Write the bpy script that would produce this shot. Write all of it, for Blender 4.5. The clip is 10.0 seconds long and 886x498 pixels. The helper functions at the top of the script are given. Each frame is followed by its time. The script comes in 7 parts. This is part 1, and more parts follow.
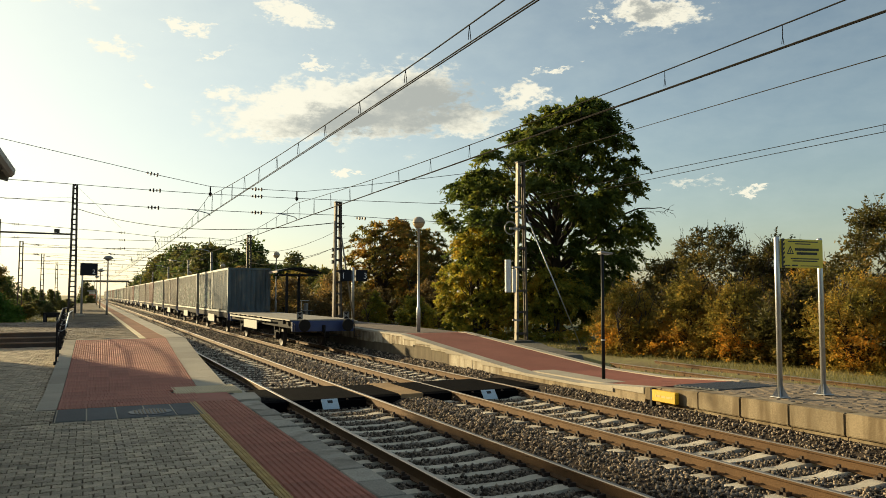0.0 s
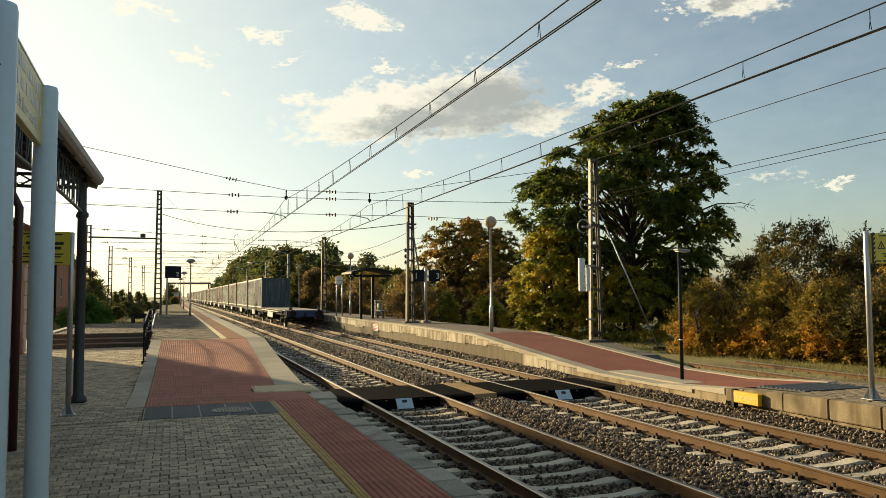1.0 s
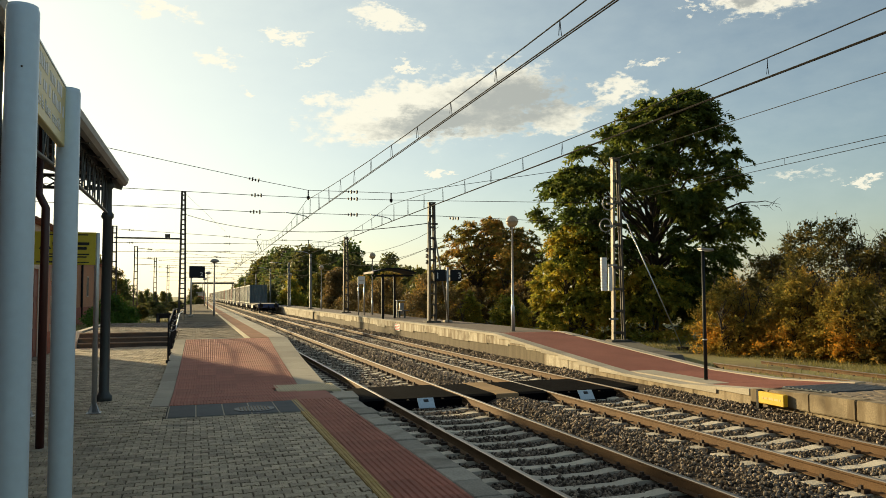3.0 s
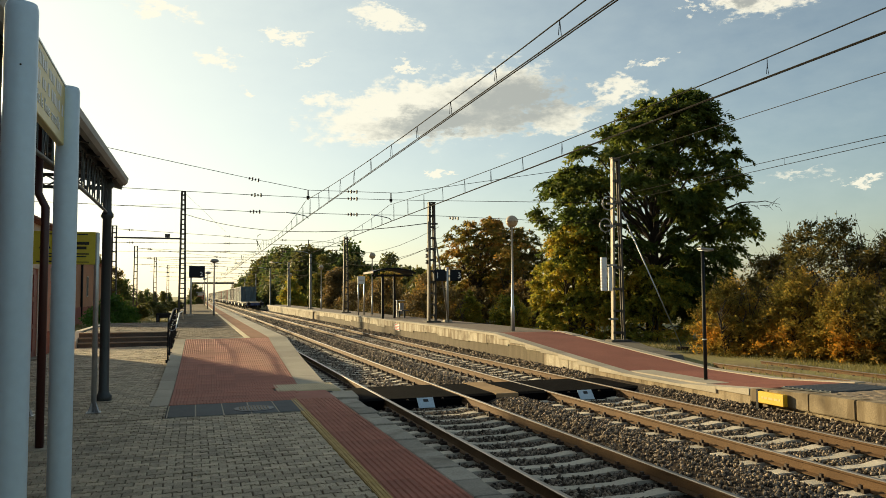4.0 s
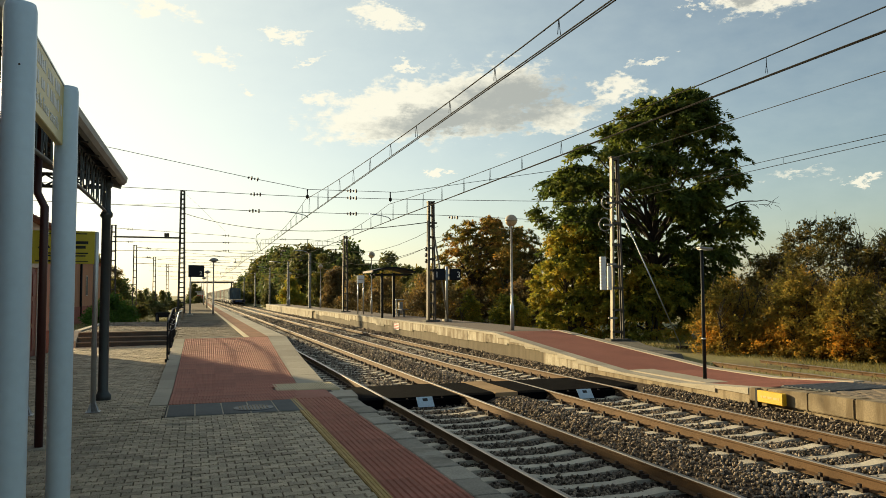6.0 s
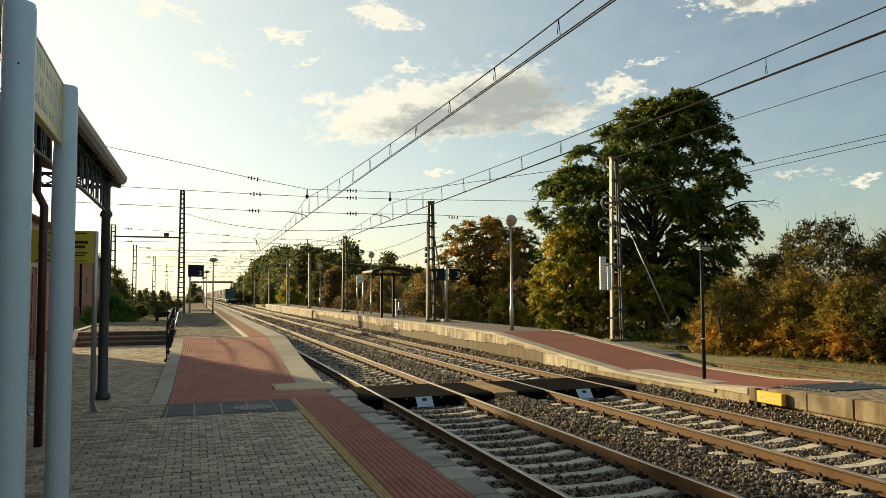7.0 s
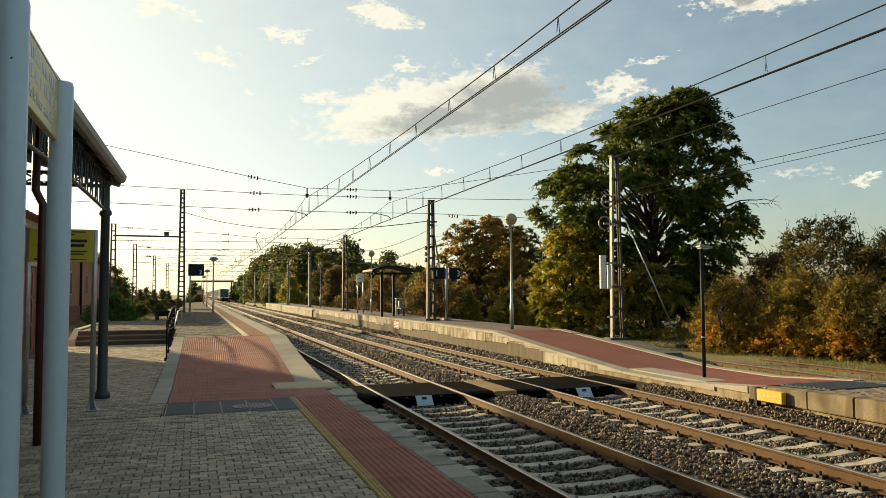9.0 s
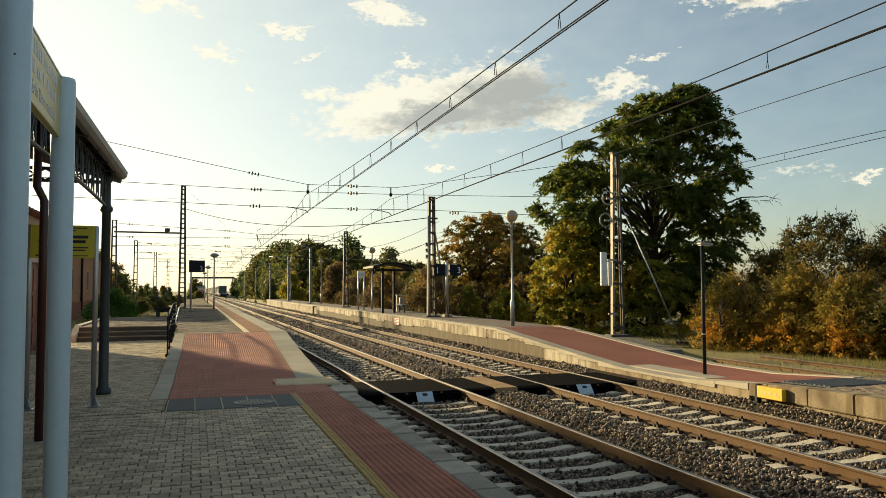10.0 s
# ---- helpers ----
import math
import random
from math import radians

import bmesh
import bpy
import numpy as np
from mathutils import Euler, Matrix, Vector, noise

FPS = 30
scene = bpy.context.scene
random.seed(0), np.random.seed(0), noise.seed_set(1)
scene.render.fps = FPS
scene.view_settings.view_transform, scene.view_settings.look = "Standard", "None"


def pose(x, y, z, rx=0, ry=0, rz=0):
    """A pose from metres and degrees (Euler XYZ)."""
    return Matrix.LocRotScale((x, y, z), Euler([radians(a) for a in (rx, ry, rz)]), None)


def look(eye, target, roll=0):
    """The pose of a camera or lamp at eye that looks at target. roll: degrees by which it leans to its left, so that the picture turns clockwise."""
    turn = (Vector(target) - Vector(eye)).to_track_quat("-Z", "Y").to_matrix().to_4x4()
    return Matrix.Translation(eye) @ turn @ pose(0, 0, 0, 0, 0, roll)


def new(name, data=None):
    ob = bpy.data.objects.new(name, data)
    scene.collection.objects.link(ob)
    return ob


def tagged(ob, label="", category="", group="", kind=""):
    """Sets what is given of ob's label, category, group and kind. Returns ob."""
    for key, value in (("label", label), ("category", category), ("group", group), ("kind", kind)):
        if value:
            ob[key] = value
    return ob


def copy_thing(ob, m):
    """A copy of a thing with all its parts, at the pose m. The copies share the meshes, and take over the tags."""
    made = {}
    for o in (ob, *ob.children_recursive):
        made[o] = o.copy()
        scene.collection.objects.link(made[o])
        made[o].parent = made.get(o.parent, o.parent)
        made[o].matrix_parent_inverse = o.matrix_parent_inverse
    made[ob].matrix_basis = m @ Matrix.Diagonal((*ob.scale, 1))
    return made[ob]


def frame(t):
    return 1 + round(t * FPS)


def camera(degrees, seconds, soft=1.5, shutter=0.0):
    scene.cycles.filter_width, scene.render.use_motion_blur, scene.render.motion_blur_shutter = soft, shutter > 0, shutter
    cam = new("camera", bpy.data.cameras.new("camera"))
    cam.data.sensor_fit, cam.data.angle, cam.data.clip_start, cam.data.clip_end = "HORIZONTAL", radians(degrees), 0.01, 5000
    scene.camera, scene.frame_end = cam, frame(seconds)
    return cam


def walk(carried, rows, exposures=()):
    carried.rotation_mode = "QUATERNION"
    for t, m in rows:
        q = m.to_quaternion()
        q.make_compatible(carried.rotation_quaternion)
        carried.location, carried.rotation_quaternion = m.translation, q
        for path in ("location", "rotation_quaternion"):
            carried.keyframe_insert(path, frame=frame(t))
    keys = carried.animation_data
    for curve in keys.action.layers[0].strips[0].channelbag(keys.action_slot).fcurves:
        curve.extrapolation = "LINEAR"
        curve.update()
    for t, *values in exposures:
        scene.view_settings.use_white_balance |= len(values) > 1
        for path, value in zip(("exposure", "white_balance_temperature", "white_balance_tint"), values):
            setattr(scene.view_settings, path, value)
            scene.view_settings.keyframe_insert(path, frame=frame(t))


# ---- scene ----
# Metres; z = 0 is the rail top of the two main tracks, y runs along the line, x to the far platform.
cam = camera(60.0, 10.0, soft=0.6)
EYE = 2.203
CAMERA_ROWS = [
    # t, dx, dy, dz, yaw, pitch, roll
    (0, -0.0187, -0.0136, -0.0059, -24.9, 3.447, -0.06),
    (0.5, -0.0161, -0.0119, -0.0026, -21.365, 3.436, 0.31),
    (1, -0.011, -0.0043, 0, -19.489, 3.428, 0.34),
    (1.5, -0.0102, -0.0043, 0.0008, -18.474, 3.415, 0.31),
    (2, -0.0068, -0.0026, 0, -18, 3.414, 0.38),
    (2.5, 0, 0, 0, -17.871, 3.413, 0.38),
    (4, 0.0076, 0.0008, -0.0068, -17.868, 3.412, 0.34),
    (4.5, 0.0076, 0, -0.0059, -17.873, 3.41, 0.36),
    (5, 0.0076, 0, -0.0034, -17.884, 3.386, 0.35),
    (5.5, 0.0085, -0.0008, -0.0043, -17.903, 3.359, 0.38),
    (7, 0.011, -0.0034, -0.0068, -17.936, 3.346, 0.31),
    (7.5, 0.0136, -0.0034, -0.0085, -17.93, 3.351, 0.33),
    (8, 0.0145, -0.0034, -0.0093, -17.928, 3.346, 0.36),
    (8.5, 0.0204, 0.0017, -0.0119, -17.902, 3.331, 0.39),
    (9, 0.0281, 0.0059, -0.017, -17.907, 3.279, 0.34),
    (9.5, 0.0289, 0.0051, -0.0187, -17.912, 3.104, 0.31),
    (10, 0.0229, 0.0008, -0.0187, -17.862, 3.033, 0.26),
]

# ---- world, sun, exposure ----
SUN_AZ, SUN_EL = -29.5, 12.5        # degrees from +y towards +x; height
EXPOSURE, KELVIN, TINT = 1.10, 6850.0, 4.5
world = bpy.data.worlds.new("world")
scene.world = world
world.use_nodes = True


def build_sky():
    nt = world.node_tree
    nt.nodes.clear()
    N, L = nt.nodes.new, nt.links.new
    out, bg = N("ShaderNodeOutputWorld"), N("ShaderNodeBackground")
    sky = N("ShaderNodeTexSky")
    sky.sky_type, sky.sun_disc = "NISHITA", False
    sky.sun_elevation, sky.sun_rotation = radians(SUN_EL), radians(SUN_AZ)
    sky.air_density, sky.dust_density, sky.ozone_density = 1.0, 2.0, 1.2
    sky.altitude = 700
    bg.inputs["Strength"].default_value = SKY_STRENGTH

    def math_node(op, a, b=None, c=None, clamp=False):
        n = N("ShaderNodeMath")
        n.operation, n.use_clamp = op, clamp
        for i, v in enumerate((a, b, c)):
            if v is None:
                continue
            if isinstance(v, (int, float)):
                n.inputs[i].default_value = v
            else:
                L(v, n.inputs[i])
        return n.outputs[0]

    co, sep = N("ShaderNodeTexCoord"), N("ShaderNodeSeparateXYZ")
    L(co.outputs["Generated"], sep.inputs[0])
    az = math_node("MULTIPLY", math_node("ARCTAN2", sep.outputs[0], sep.outputs[1]), 180 / math.pi)
    el = math_node("MULTIPLY", math_node("ARCSINE", sep.outputs[2]), 180 / math.pi)
    comb = N("ShaderNodeCombineXYZ")
    L(az, comb.inputs[0])
    L(math_node("MULTIPLY", el, 2.0), comb.inputs[1])
    big, fine = N("ShaderNodeTexNoise"), N("ShaderNodeTexNoise")
    for n, scale, detail in ((big, 0.32, 9.0), (fine, 1.3, 6.0)):
        n.inputs["Scale"].default_value, n.inputs["Detail"].default_value = scale, detail
        n.inputs["Roughness"].default_value = 0.6
        L(comb.outputs[0], n.inputs["Vector"])
    # ragged outlines: the directions are bent by a fine noise
    bend, split = N("ShaderNodeTexNoise"), N("ShaderNodeSeparateColor")
    bend.inputs["Scale"].default_value, bend.inputs["Detail"].default_value, bend.inputs["Roughness"].default_value = 0.55, 8.0, 0.68
    L(comb.outputs[0], bend.inputs["Vector"])
    L(bend.outputs["Color"], split.inputs[0])
    az = math_node("ADD", az, math_node("MULTIPLY", math_node("SUBTRACT", split.outputs[0], 0.5), 7.0))
    el = math_node("ADD", el, math_node("MULTIPLY", math_node("SUBTRACT", split.outputs[1], 0.5), 3.4))
    total = None
    for a, e, ra, re, tilt, weight in CLOUDS:
        ca, sa = math.cos(radians(-tilt)), math.sin(radians(-tilt))
        da, de = math_node("SUBTRACT", az, a), math_node("SUBTRACT", el, e)
        u = math_node("DIVIDE", math_node("ADD", math_node("MULTIPLY", da, ca), math_node("MULTIPLY", de, sa)), ra)
        v = math_node("DIVIDE", math_node("SUBTRACT", math_node("MULTIPLY", de, ca), math_node("MULTIPLY", da, sa)), re)
        r2 = math_node("ADD", math_node("MULTIPLY", u, u), math_node("MULTIPLY", v, v))
        g = math_node("MULTIPLY", math_node("EXPONENT", math_node("MULTIPLY", r2, -1.0)), weight)
        total = g if total is None else math_node("MAXIMUM", total, g)
    # thin cloud over the rest of the sky
    sun_way = Vector((math.sin(radians(SUN_AZ)) * math.cos(radians(SUN_EL)), math.cos(radians(SUN_AZ)) * math.cos(radians(SUN_EL)), math.sin(radians(SUN_EL))))
    dot = N("ShaderNodeVectorMath")
    dot.operation = "DOT_PRODUCT"
    L(co.outputs["Generated"], dot.inputs[0])
    dot.inputs[1].default_value = sun_way
    near_sun = math_node("POWER", math_node("MAXIMUM", dot.outputs["Value"], 0.0), 3.2)
    veil = math_node("ADD", math_node("MULTIPLY", big.outputs[0], 0.16), math_node("MULTIPLY", near_sun, 0.74))
    dens = math_node("ADD", total, math_node("MULTIPLY", math_node("SUBTRACT", big.outputs[0], 0.5), 1.2))
    dens = math_node("ADD", dens, math_node("MULTIPLY", math_node("SUBTRACT", fine.outputs[0], 0.5), 0.7))
    cover = N("ShaderNodeMapRange")
    cover.interpolation_type = "SMOOTHSTEP"
    cover.inputs["From Min"].default_value, cover.inputs["From Max"].default_value = 0.40, 0.74
    L(dens, cover.inputs["Value"])
    core = None
    for a, e, ra, re, tilt in CLOUD_BODIES:
        ca, sa = math.cos(radians(-tilt)), math.sin(radians(-tilt))
        da, de = math_node("SUBTRACT", az, a), math_node("SUBTRACT", el, e)
        u = math_node("DIVIDE", math_node("ADD", math_node("MULTIPLY", da, ca), math_node("MULTIPLY", de, sa)), ra)
        v = math_node("DIVIDE", math_node("SUBTRACT", math_node("MULTIPLY", de, ca), math_node("MULTIPLY", da, sa)), re)
        r2 = math_node("ADD", math_node("MULTIPLY", u, u), math_node("MULTIPLY", v, v))
        g = math_node("EXPONENT", math_node("MULTIPLY", r2, -1.0))
        core = g if core is None else math_node("MAXIMUM", core, g)
    core = math_node("ADD", core, math_node("MULTIPLY", math_node("SUBTRACT", big.outputs[0], 0.5), 1.0))
    thick = N("ShaderNodeMapRange")
    thick.inputs["From Min"].default_value, thick.inputs["From Max"].default_value = 0.35, 0.95
    thick.interpolation_type = "SMOOTHSTEP"
    L(core, thick.inputs["Value"])
    # a thick middle is greyer than the lit rim
    tone = N("ShaderNodeMix")
    tone.data_type = "RGBA"
    tone.inputs["A"].default_value, tone.inputs["B"].default_value = CLOUD_RIM, CLOUD_CORE
    L(thick.outputs[0], tone.inputs["Factor"])
    mix = N("ShaderNodeMix")
    mix.data_type = "RGBA"
    L(math_node("MULTIPLY", cover.outputs[0], 0.85), mix.inputs["Factor"])
    hazy = N("ShaderNodeMix")
    hazy.data_type = "RGBA"
    hazy.inputs["B"].default_value = HAZE
    L(veil, hazy.inputs["Factor"])
    L(sky.outputs[0], hazy.inputs["A"])
    L(hazy.outputs["Result"], mix.inputs["A"])
    L(tone.outputs["Result"], mix.inputs["B"])
    L(mix.outputs["Result"], bg.inputs["Color"])
    L(bg.outputs[0], out.inputs[0])


SKY_STRENGTH = 0.063
CLOUD_RIM, CLOUD_CORE, HAZE = (7.8, 7.35, 6.3, 1), (3.3, 3.35, 3.2, 1), (7.3, 7.9, 7.4, 1)
CLOUD_BODIES = [(17.5, 12.9, 6.5, 1.6, -6), (23.5, 14.0, 8.0, 2.8, -8), (40.3, 19.9, 2.0, 1.0, 0)]
CLOUDS = [
    # azimuth, height, half width, half height, tilt, weight
    (16.5, 13.6, 10.0, 2.5, -6, 1.05), (21.2, 14.2, 6.5, 3.0, -8, 1.1), (26.0, 12.9, 3.6, 1.6, 0, 0.95), (13.0, 12.4, 4.5, 1.6, 6, 0.95), (13.5, 20.1, 2.9, 1.1, 12, 0.9),
    (6.2, 18.7, 1.8, 0.6, 10, 0.85), (31.0, 14.6, 2.4, 1.3, -10, 0.9), (40.3, 19.9, 3.8, 1.5, 8, 1.0),
    (17.5, 9.3, 0.9, 0.5, 0, 0.85), (42.8, 7.9, 2.7, 0.6, 0, 0.7), (46.7, 7.5, 1.2, 0.4, 0, 0.8),
    (36.7, 19.5, 1.3, 0.5, 0, 0.85), (7.9, 16.9, 1.9, 0.35, -15, 0.75), (33.3, 16.4, 1.8, 0.35, -10, 0.75),
    (15.2, 16.9, 1.2, 0.6, 0, 0.8), (8.5, 14.5, 1.6, 0.8, 0, 0.7), (1.3, 16.8, 1.8, 0.8, 0, 0.8), (-2.5, 19.8, 3.6, 0.8, 5, 0.8), (3.4, 14.8, 0.9, 0.5, 0, 0.75),
]
build_sky()
sun = new("sun", bpy.data.lights.new("sun", "SUN"))
sun.data.energy, sun.data.angle, sun.data.color = 4.3, radians(1.2), (1.0, 0.79, 0.47)
sun.matrix_basis = look((0, 0, 0), (-math.sin(radians(SUN_AZ)) * math.cos(radians(SUN_EL)), -math.cos(radians(SUN_AZ)) * math.cos(radians(SUN_EL)), -math.sin(radians(SUN_EL))))
sun.location = (-40, 60, 30)


# ---- materials ----
def material(name, colour, rough=0.7, metal=0.0, dark=0.75, light=1.15, scale=3.0, fine=40.0, bump=0.15, island=0.0, per_object=0.0, stain=None, stain_at=(0.55, 0.75), rough_var=0.1, spec=0.5, streak=None):
    """A surface with large stains, fine grain and relief, in object space."""
    m = bpy.data.materials.new(name)
    m.use_nodes = True
    nt = m.node_tree
    N, L = nt.nodes.new, nt.links.new
    bsdf = nt.nodes["Principled BSDF"]
    co = N("ShaderNodeTexCoord")
    a, b = N("ShaderNodeTexNoise"), N("ShaderNodeTexNoise")
    for n, s, d in ((a, scale, 5.0), (b, fine, 4.0)):
        n.inputs["Scale"].default_value, n.inputs["Detail"].default_value = s, d
        L(co.outputs["Object"], n.inputs["Vector"])
    avg = N("ShaderNodeMix")
    avg.inputs["Factor"].default_value = 0.45
    L(a.outputs[0], avg.inputs["A"])
    L(b.outputs[0], avg.inputs["B"])
    ramp = N("ShaderNodeMapRange")
    for key, v in (("From Min", 0.3), ("From Max", 0.7), ("To Min", dark), ("To Max", light)):
        ramp.inputs[key].default_value = v
    L(avg.outputs[0], ramp.inputs["Value"])
    value = ramp.outputs[0]
    if island or per_object:
        if island:
            src, amount = N("ShaderNodeNewGeometry").outputs["Random Per Island"], island
        else:
            src, amount = N("ShaderNodeObjectInfo").outputs["Random"], per_object
        r = N("ShaderNodeMapRange")
        r.inputs["To Min"].default_value, r.inputs["To Max"].default_value = 1 - amount, 1 + amount
        L(src, r.inputs["Value"])
        mul = N("ShaderNodeMath")
        mul.operation = "MULTIPLY"
        L(value, mul.inputs[0])
        L(r.outputs[0], mul.inputs[1])
        value = mul.outputs[0]
    tint = N("ShaderNodeVectorMath")
    tint.operation = "SCALE"
    tint.inputs[0].default_value = colour[:3]
    L(value, tint.inputs["Scale"])
    col = tint.outputs[0]
    if stain:
        st = N("ShaderNodeMapRange")
        st.inputs["From Min"].default_value, st.inputs["From Max"].default_value = stain_at
        L(a.outputs[0], st.inputs["Value"])
        mx = N("ShaderNodeMix")
        mx.data_type = "RGBA"
        L(st.outputs[0], mx.inputs["Factor"])
        L(col, mx.inputs["A"])
        mx.inputs["B"].default_value = (*stain, 1)
        col = mx.outputs["Result"]
    if streak:
        mp, sn, sr = N("ShaderNodeMapping"), N("ShaderNodeTexNoise"), N("ShaderNodeMapRange")
        mp.inputs["Scale"].default_value = (2.6, 2.6, 0.35)
        sn.inputs["Scale"].default_value, sn.inputs["Detail"].default_value = 1.6, 6
        L(co.outputs["Object"], mp.inputs["Vector"])
        L(mp.outputs[0], sn.inputs["Vector"])
        sr.inputs["From Min"].default_value, sr.inputs["From Max"].default_value, sr.inputs["To Max"].default_value = 0.44, 0.60, 0.85
        L(sn.outputs[0], sr.inputs["Value"])
        ms = N("ShaderNodeMix")
        ms.data_type = "RGBA"
        L(sr.outputs[0], ms.inputs["Factor"])
        L(col, ms.inputs["A"])
        ms.inputs["B"].default_value = (*streak, 1)
        col = ms.outputs["Result"]
    L(col, bsdf.inputs["Base Color"])
    rr = N("ShaderNodeMapRange")
    rr.inputs["To Min"].default_value, rr.inputs["To Max"].default_value = max(rough - rough_var, 0.05), min(rough + rough_var, 1)
    L(b.outputs[0], rr.inputs["Value"])
    L(rr.outputs[0], bsdf.inputs["Roughness"])
    bsdf.inputs["Metallic"].default_value = metal
    bsdf.inputs["Specular IOR Level"].default_value = spec
    if bump:
        bp = N("ShaderNodeBump")
        bp.inputs["Strength"].default_value, bp.inputs["Distance"].default_value = bump, 0.02
        L(b.outputs[0], bp.inputs["Height"])
        L(bp.outputs[0], bsdf.inputs["Normal"])
    return m


def leaf_material(name, stops, glow=0.35, patch=0.7):
    """Thin leaves: colours picked leaf by leaf, light passing through."""
    m = bpy.data.materials.new(name)
    m.use_nodes = True
    nt = m.node_tree
    N, L = nt.nodes.new, nt.links.new
    nt.nodes.remove(nt.nodes["Principled BSDF"])
    geo, co, noi = N("ShaderNodeNewGeometry"), N("ShaderNodeTexCoord"), N("ShaderNodeTexNoise")
    noi.inputs["Scale"].default_value, noi.inputs["Detail"].default_value = patch, 2
    L(co.outputs["Object"], noi.inputs["Vector"])
    mixv = N("ShaderNodeMath")
    mixv.operation = "MULTIPLY_ADD"
    L(geo.outputs["Random Per Island"], mixv.inputs[0])
    mixv.inputs[1].default_value = 0.45
    far = N("ShaderNodeMapRange")
    far.inputs["From Min"].default_value, far.inputs["From Max"].default_value, far.inputs["To Max"].default_value = 0.32, 0.68, 0.55
    L(noi.outputs[0], far.inputs["Value"])
    L(far.outputs[0], mixv.inputs[2])
    ramp = N("ShaderNodeValToRGB")
    els = ramp.color_ramp.elements
    for i, (pos, c) in enumerate(stops):
        e = els[i] if i < 2 else els.new(pos)
        e.position, e.color = pos, (*c, 1)
    L(mixv.outputs[0], ramp.inputs[0])
    d, t, mx = N("ShaderNodeBsdfPrincipled"), N("ShaderNodeBsdfTranslucent"), N("ShaderNodeMixShader")
    d.inputs["Roughness"].default_value = 0.55
    d.inputs["Specular IOR Level"].default_value = 0.25
    L(ramp.outputs[0], d.inputs["Base Color"])
    L(ramp.outputs[0], t.inputs["Color"])
    mx.inputs[0].default_value = glow
    L(d.outputs[0], mx.inputs[1])
    L(t.outputs[0], mx.inputs[2])
    L(mx.outputs[0], nt.nodes["Material Output"].inputs[0])
    return m


M_PAVER = material("grey_paver", (0.52, 0.42, 0.285), 0.85, dark=0.55, light=1.2, stain=(0.17, 0.145, 0.11), stain_at=(0.56, 0.80), scale=1.2, fine=55, bump=0.5, island=0.28)
M_PAVER_ONE = material("grey_paver_single", (0.52, 0.42, 0.285), 0.85, dark=0.55, light=1.2, stain=(0.17, 0.145, 0.11), stain_at=(0.56, 0.80), scale=1.2, fine=55, bump=0.5, per_object=0.28)
M_JOINT = material("joint_dirt", (0.028, 0.022, 0.016), 0.95, scale=2, fine=60, bump=0.4)
M_RED = material("red_tactile_tile", (0.37, 0.14, 0.098), 0.75, dark=0.75, light=1.2, scale=1.5, fine=60, bump=0.3, per_object=0.12, spec=0.15)
M_STRIP = material("faded_red_strip", (0.30, 0.155, 0.095), 0.85, dark=0.65, light=1.2, scale=1.2, fine=50, bump=0.4, spec=0.1)
M_INFILL = material("buff_crossing_infill", (0.36, 0.24, 0.13), 0.9, dark=0.7, light=1.2, scale=1.5, fine=40, bump=0.4, spec=0.1)
M_RED_PAVE = material("red_ramp_paving", (0.275, 0.112, 0.084), 0.8, dark=0.78, light=1.18, scale=0.8, fine=70, bump=0.4, spec=0.1)
M_BUFF = material("buff_tile", (0.62, 0.51, 0.32), 0.8, dark=0.8, light=1.15, scale=2, fine=60, bump=0.3)
M_YELLOW_TILE = material("yellow_tactile_tile", (0.48, 0.32, 0.10), 0.75, scale=2, fine=60, bump=0.3)
M_SLAB = material("pale_concrete_slab", (0.42, 0.37, 0.29), 0.85, dark=0.75, light=1.15, scale=0.9, fine=45, bump=0.35, per_object=0.12, spec=0.15)
M_KERB = material("weathered_kerb", (0.32, 0.25, 0.155), 0.9, dark=0.6, light=1.2, scale=1.5, fine=35, bump=0.3, stain=(0.11, 0.08, 0.045), stain_at=(0.55, 0.75), per_object=0.15, streak=(0.13, 0.09, 0.045))
M_WALL_CONC = material("platform_wall_concrete", (0.45, 0.395, 0.295), 0.9, dark=0.55, light=1.2, scale=1.1, fine=30, bump=0.5, stain=(0.13, 0.095, 0.055), stain_at=(0.55, 0.68), per_object=0.16, streak=(0.17, 0.12, 0.065))
M_SLATE = material("dark_slate_tile", (0.055, 0.064, 0.07), 0.85, dark=0.7, light=1.3, scale=4, fine=50, bump=0.2, per_object=0.15)
M_ASPHALT = material("platform_asphalt", (0.185, 0.14, 0.09), 0.9, dark=0.4, light=1.4, stain=(0.075, 0.058, 0.04), stain_at=(0.47, 0.6), scale=0.55, fine=6, bump=0.5, spec=0.1)
M_RUBBER = material("black_rubber_panel", (0.004, 0.004, 0.005), 0.95, spec=0.02, scale=4, fine=60, bump=0.2)
M_BALLAST = material("ballast_stone", (0.215, 0.172, 0.13), 0.9, dark=0.45, light=1.5, scale=6, fine=50, bump=0.4, island=0.8, spec=0.12)
# bed coloured near-black so the gaps between the stones look shaded
M_BALLAST_BED = material("ballast_gap_shade_bed", (0.055, 0.043, 0.034), 0.95, dark=0.35, light=1.7, scale=9, fine=26, bump=1.0, spec=0.05)
M_SLEEPER = material("concrete_sleeper", (0.56, 0.49, 0.38), 0.9, dark=0.7, light=1.15, scale=3, fine=45, bump=0.4, per_object=0.15, stain=(0.13, 0.08, 0.045), stain_at=(0.6, 0.85))
M_RAIL = material("rusty_rail_side", (0.115, 0.065, 0.031), 0.75, metal=0.2, dark=0.7, light=1.25, scale=3, fine=60, bump=0.3, spec=0.2)
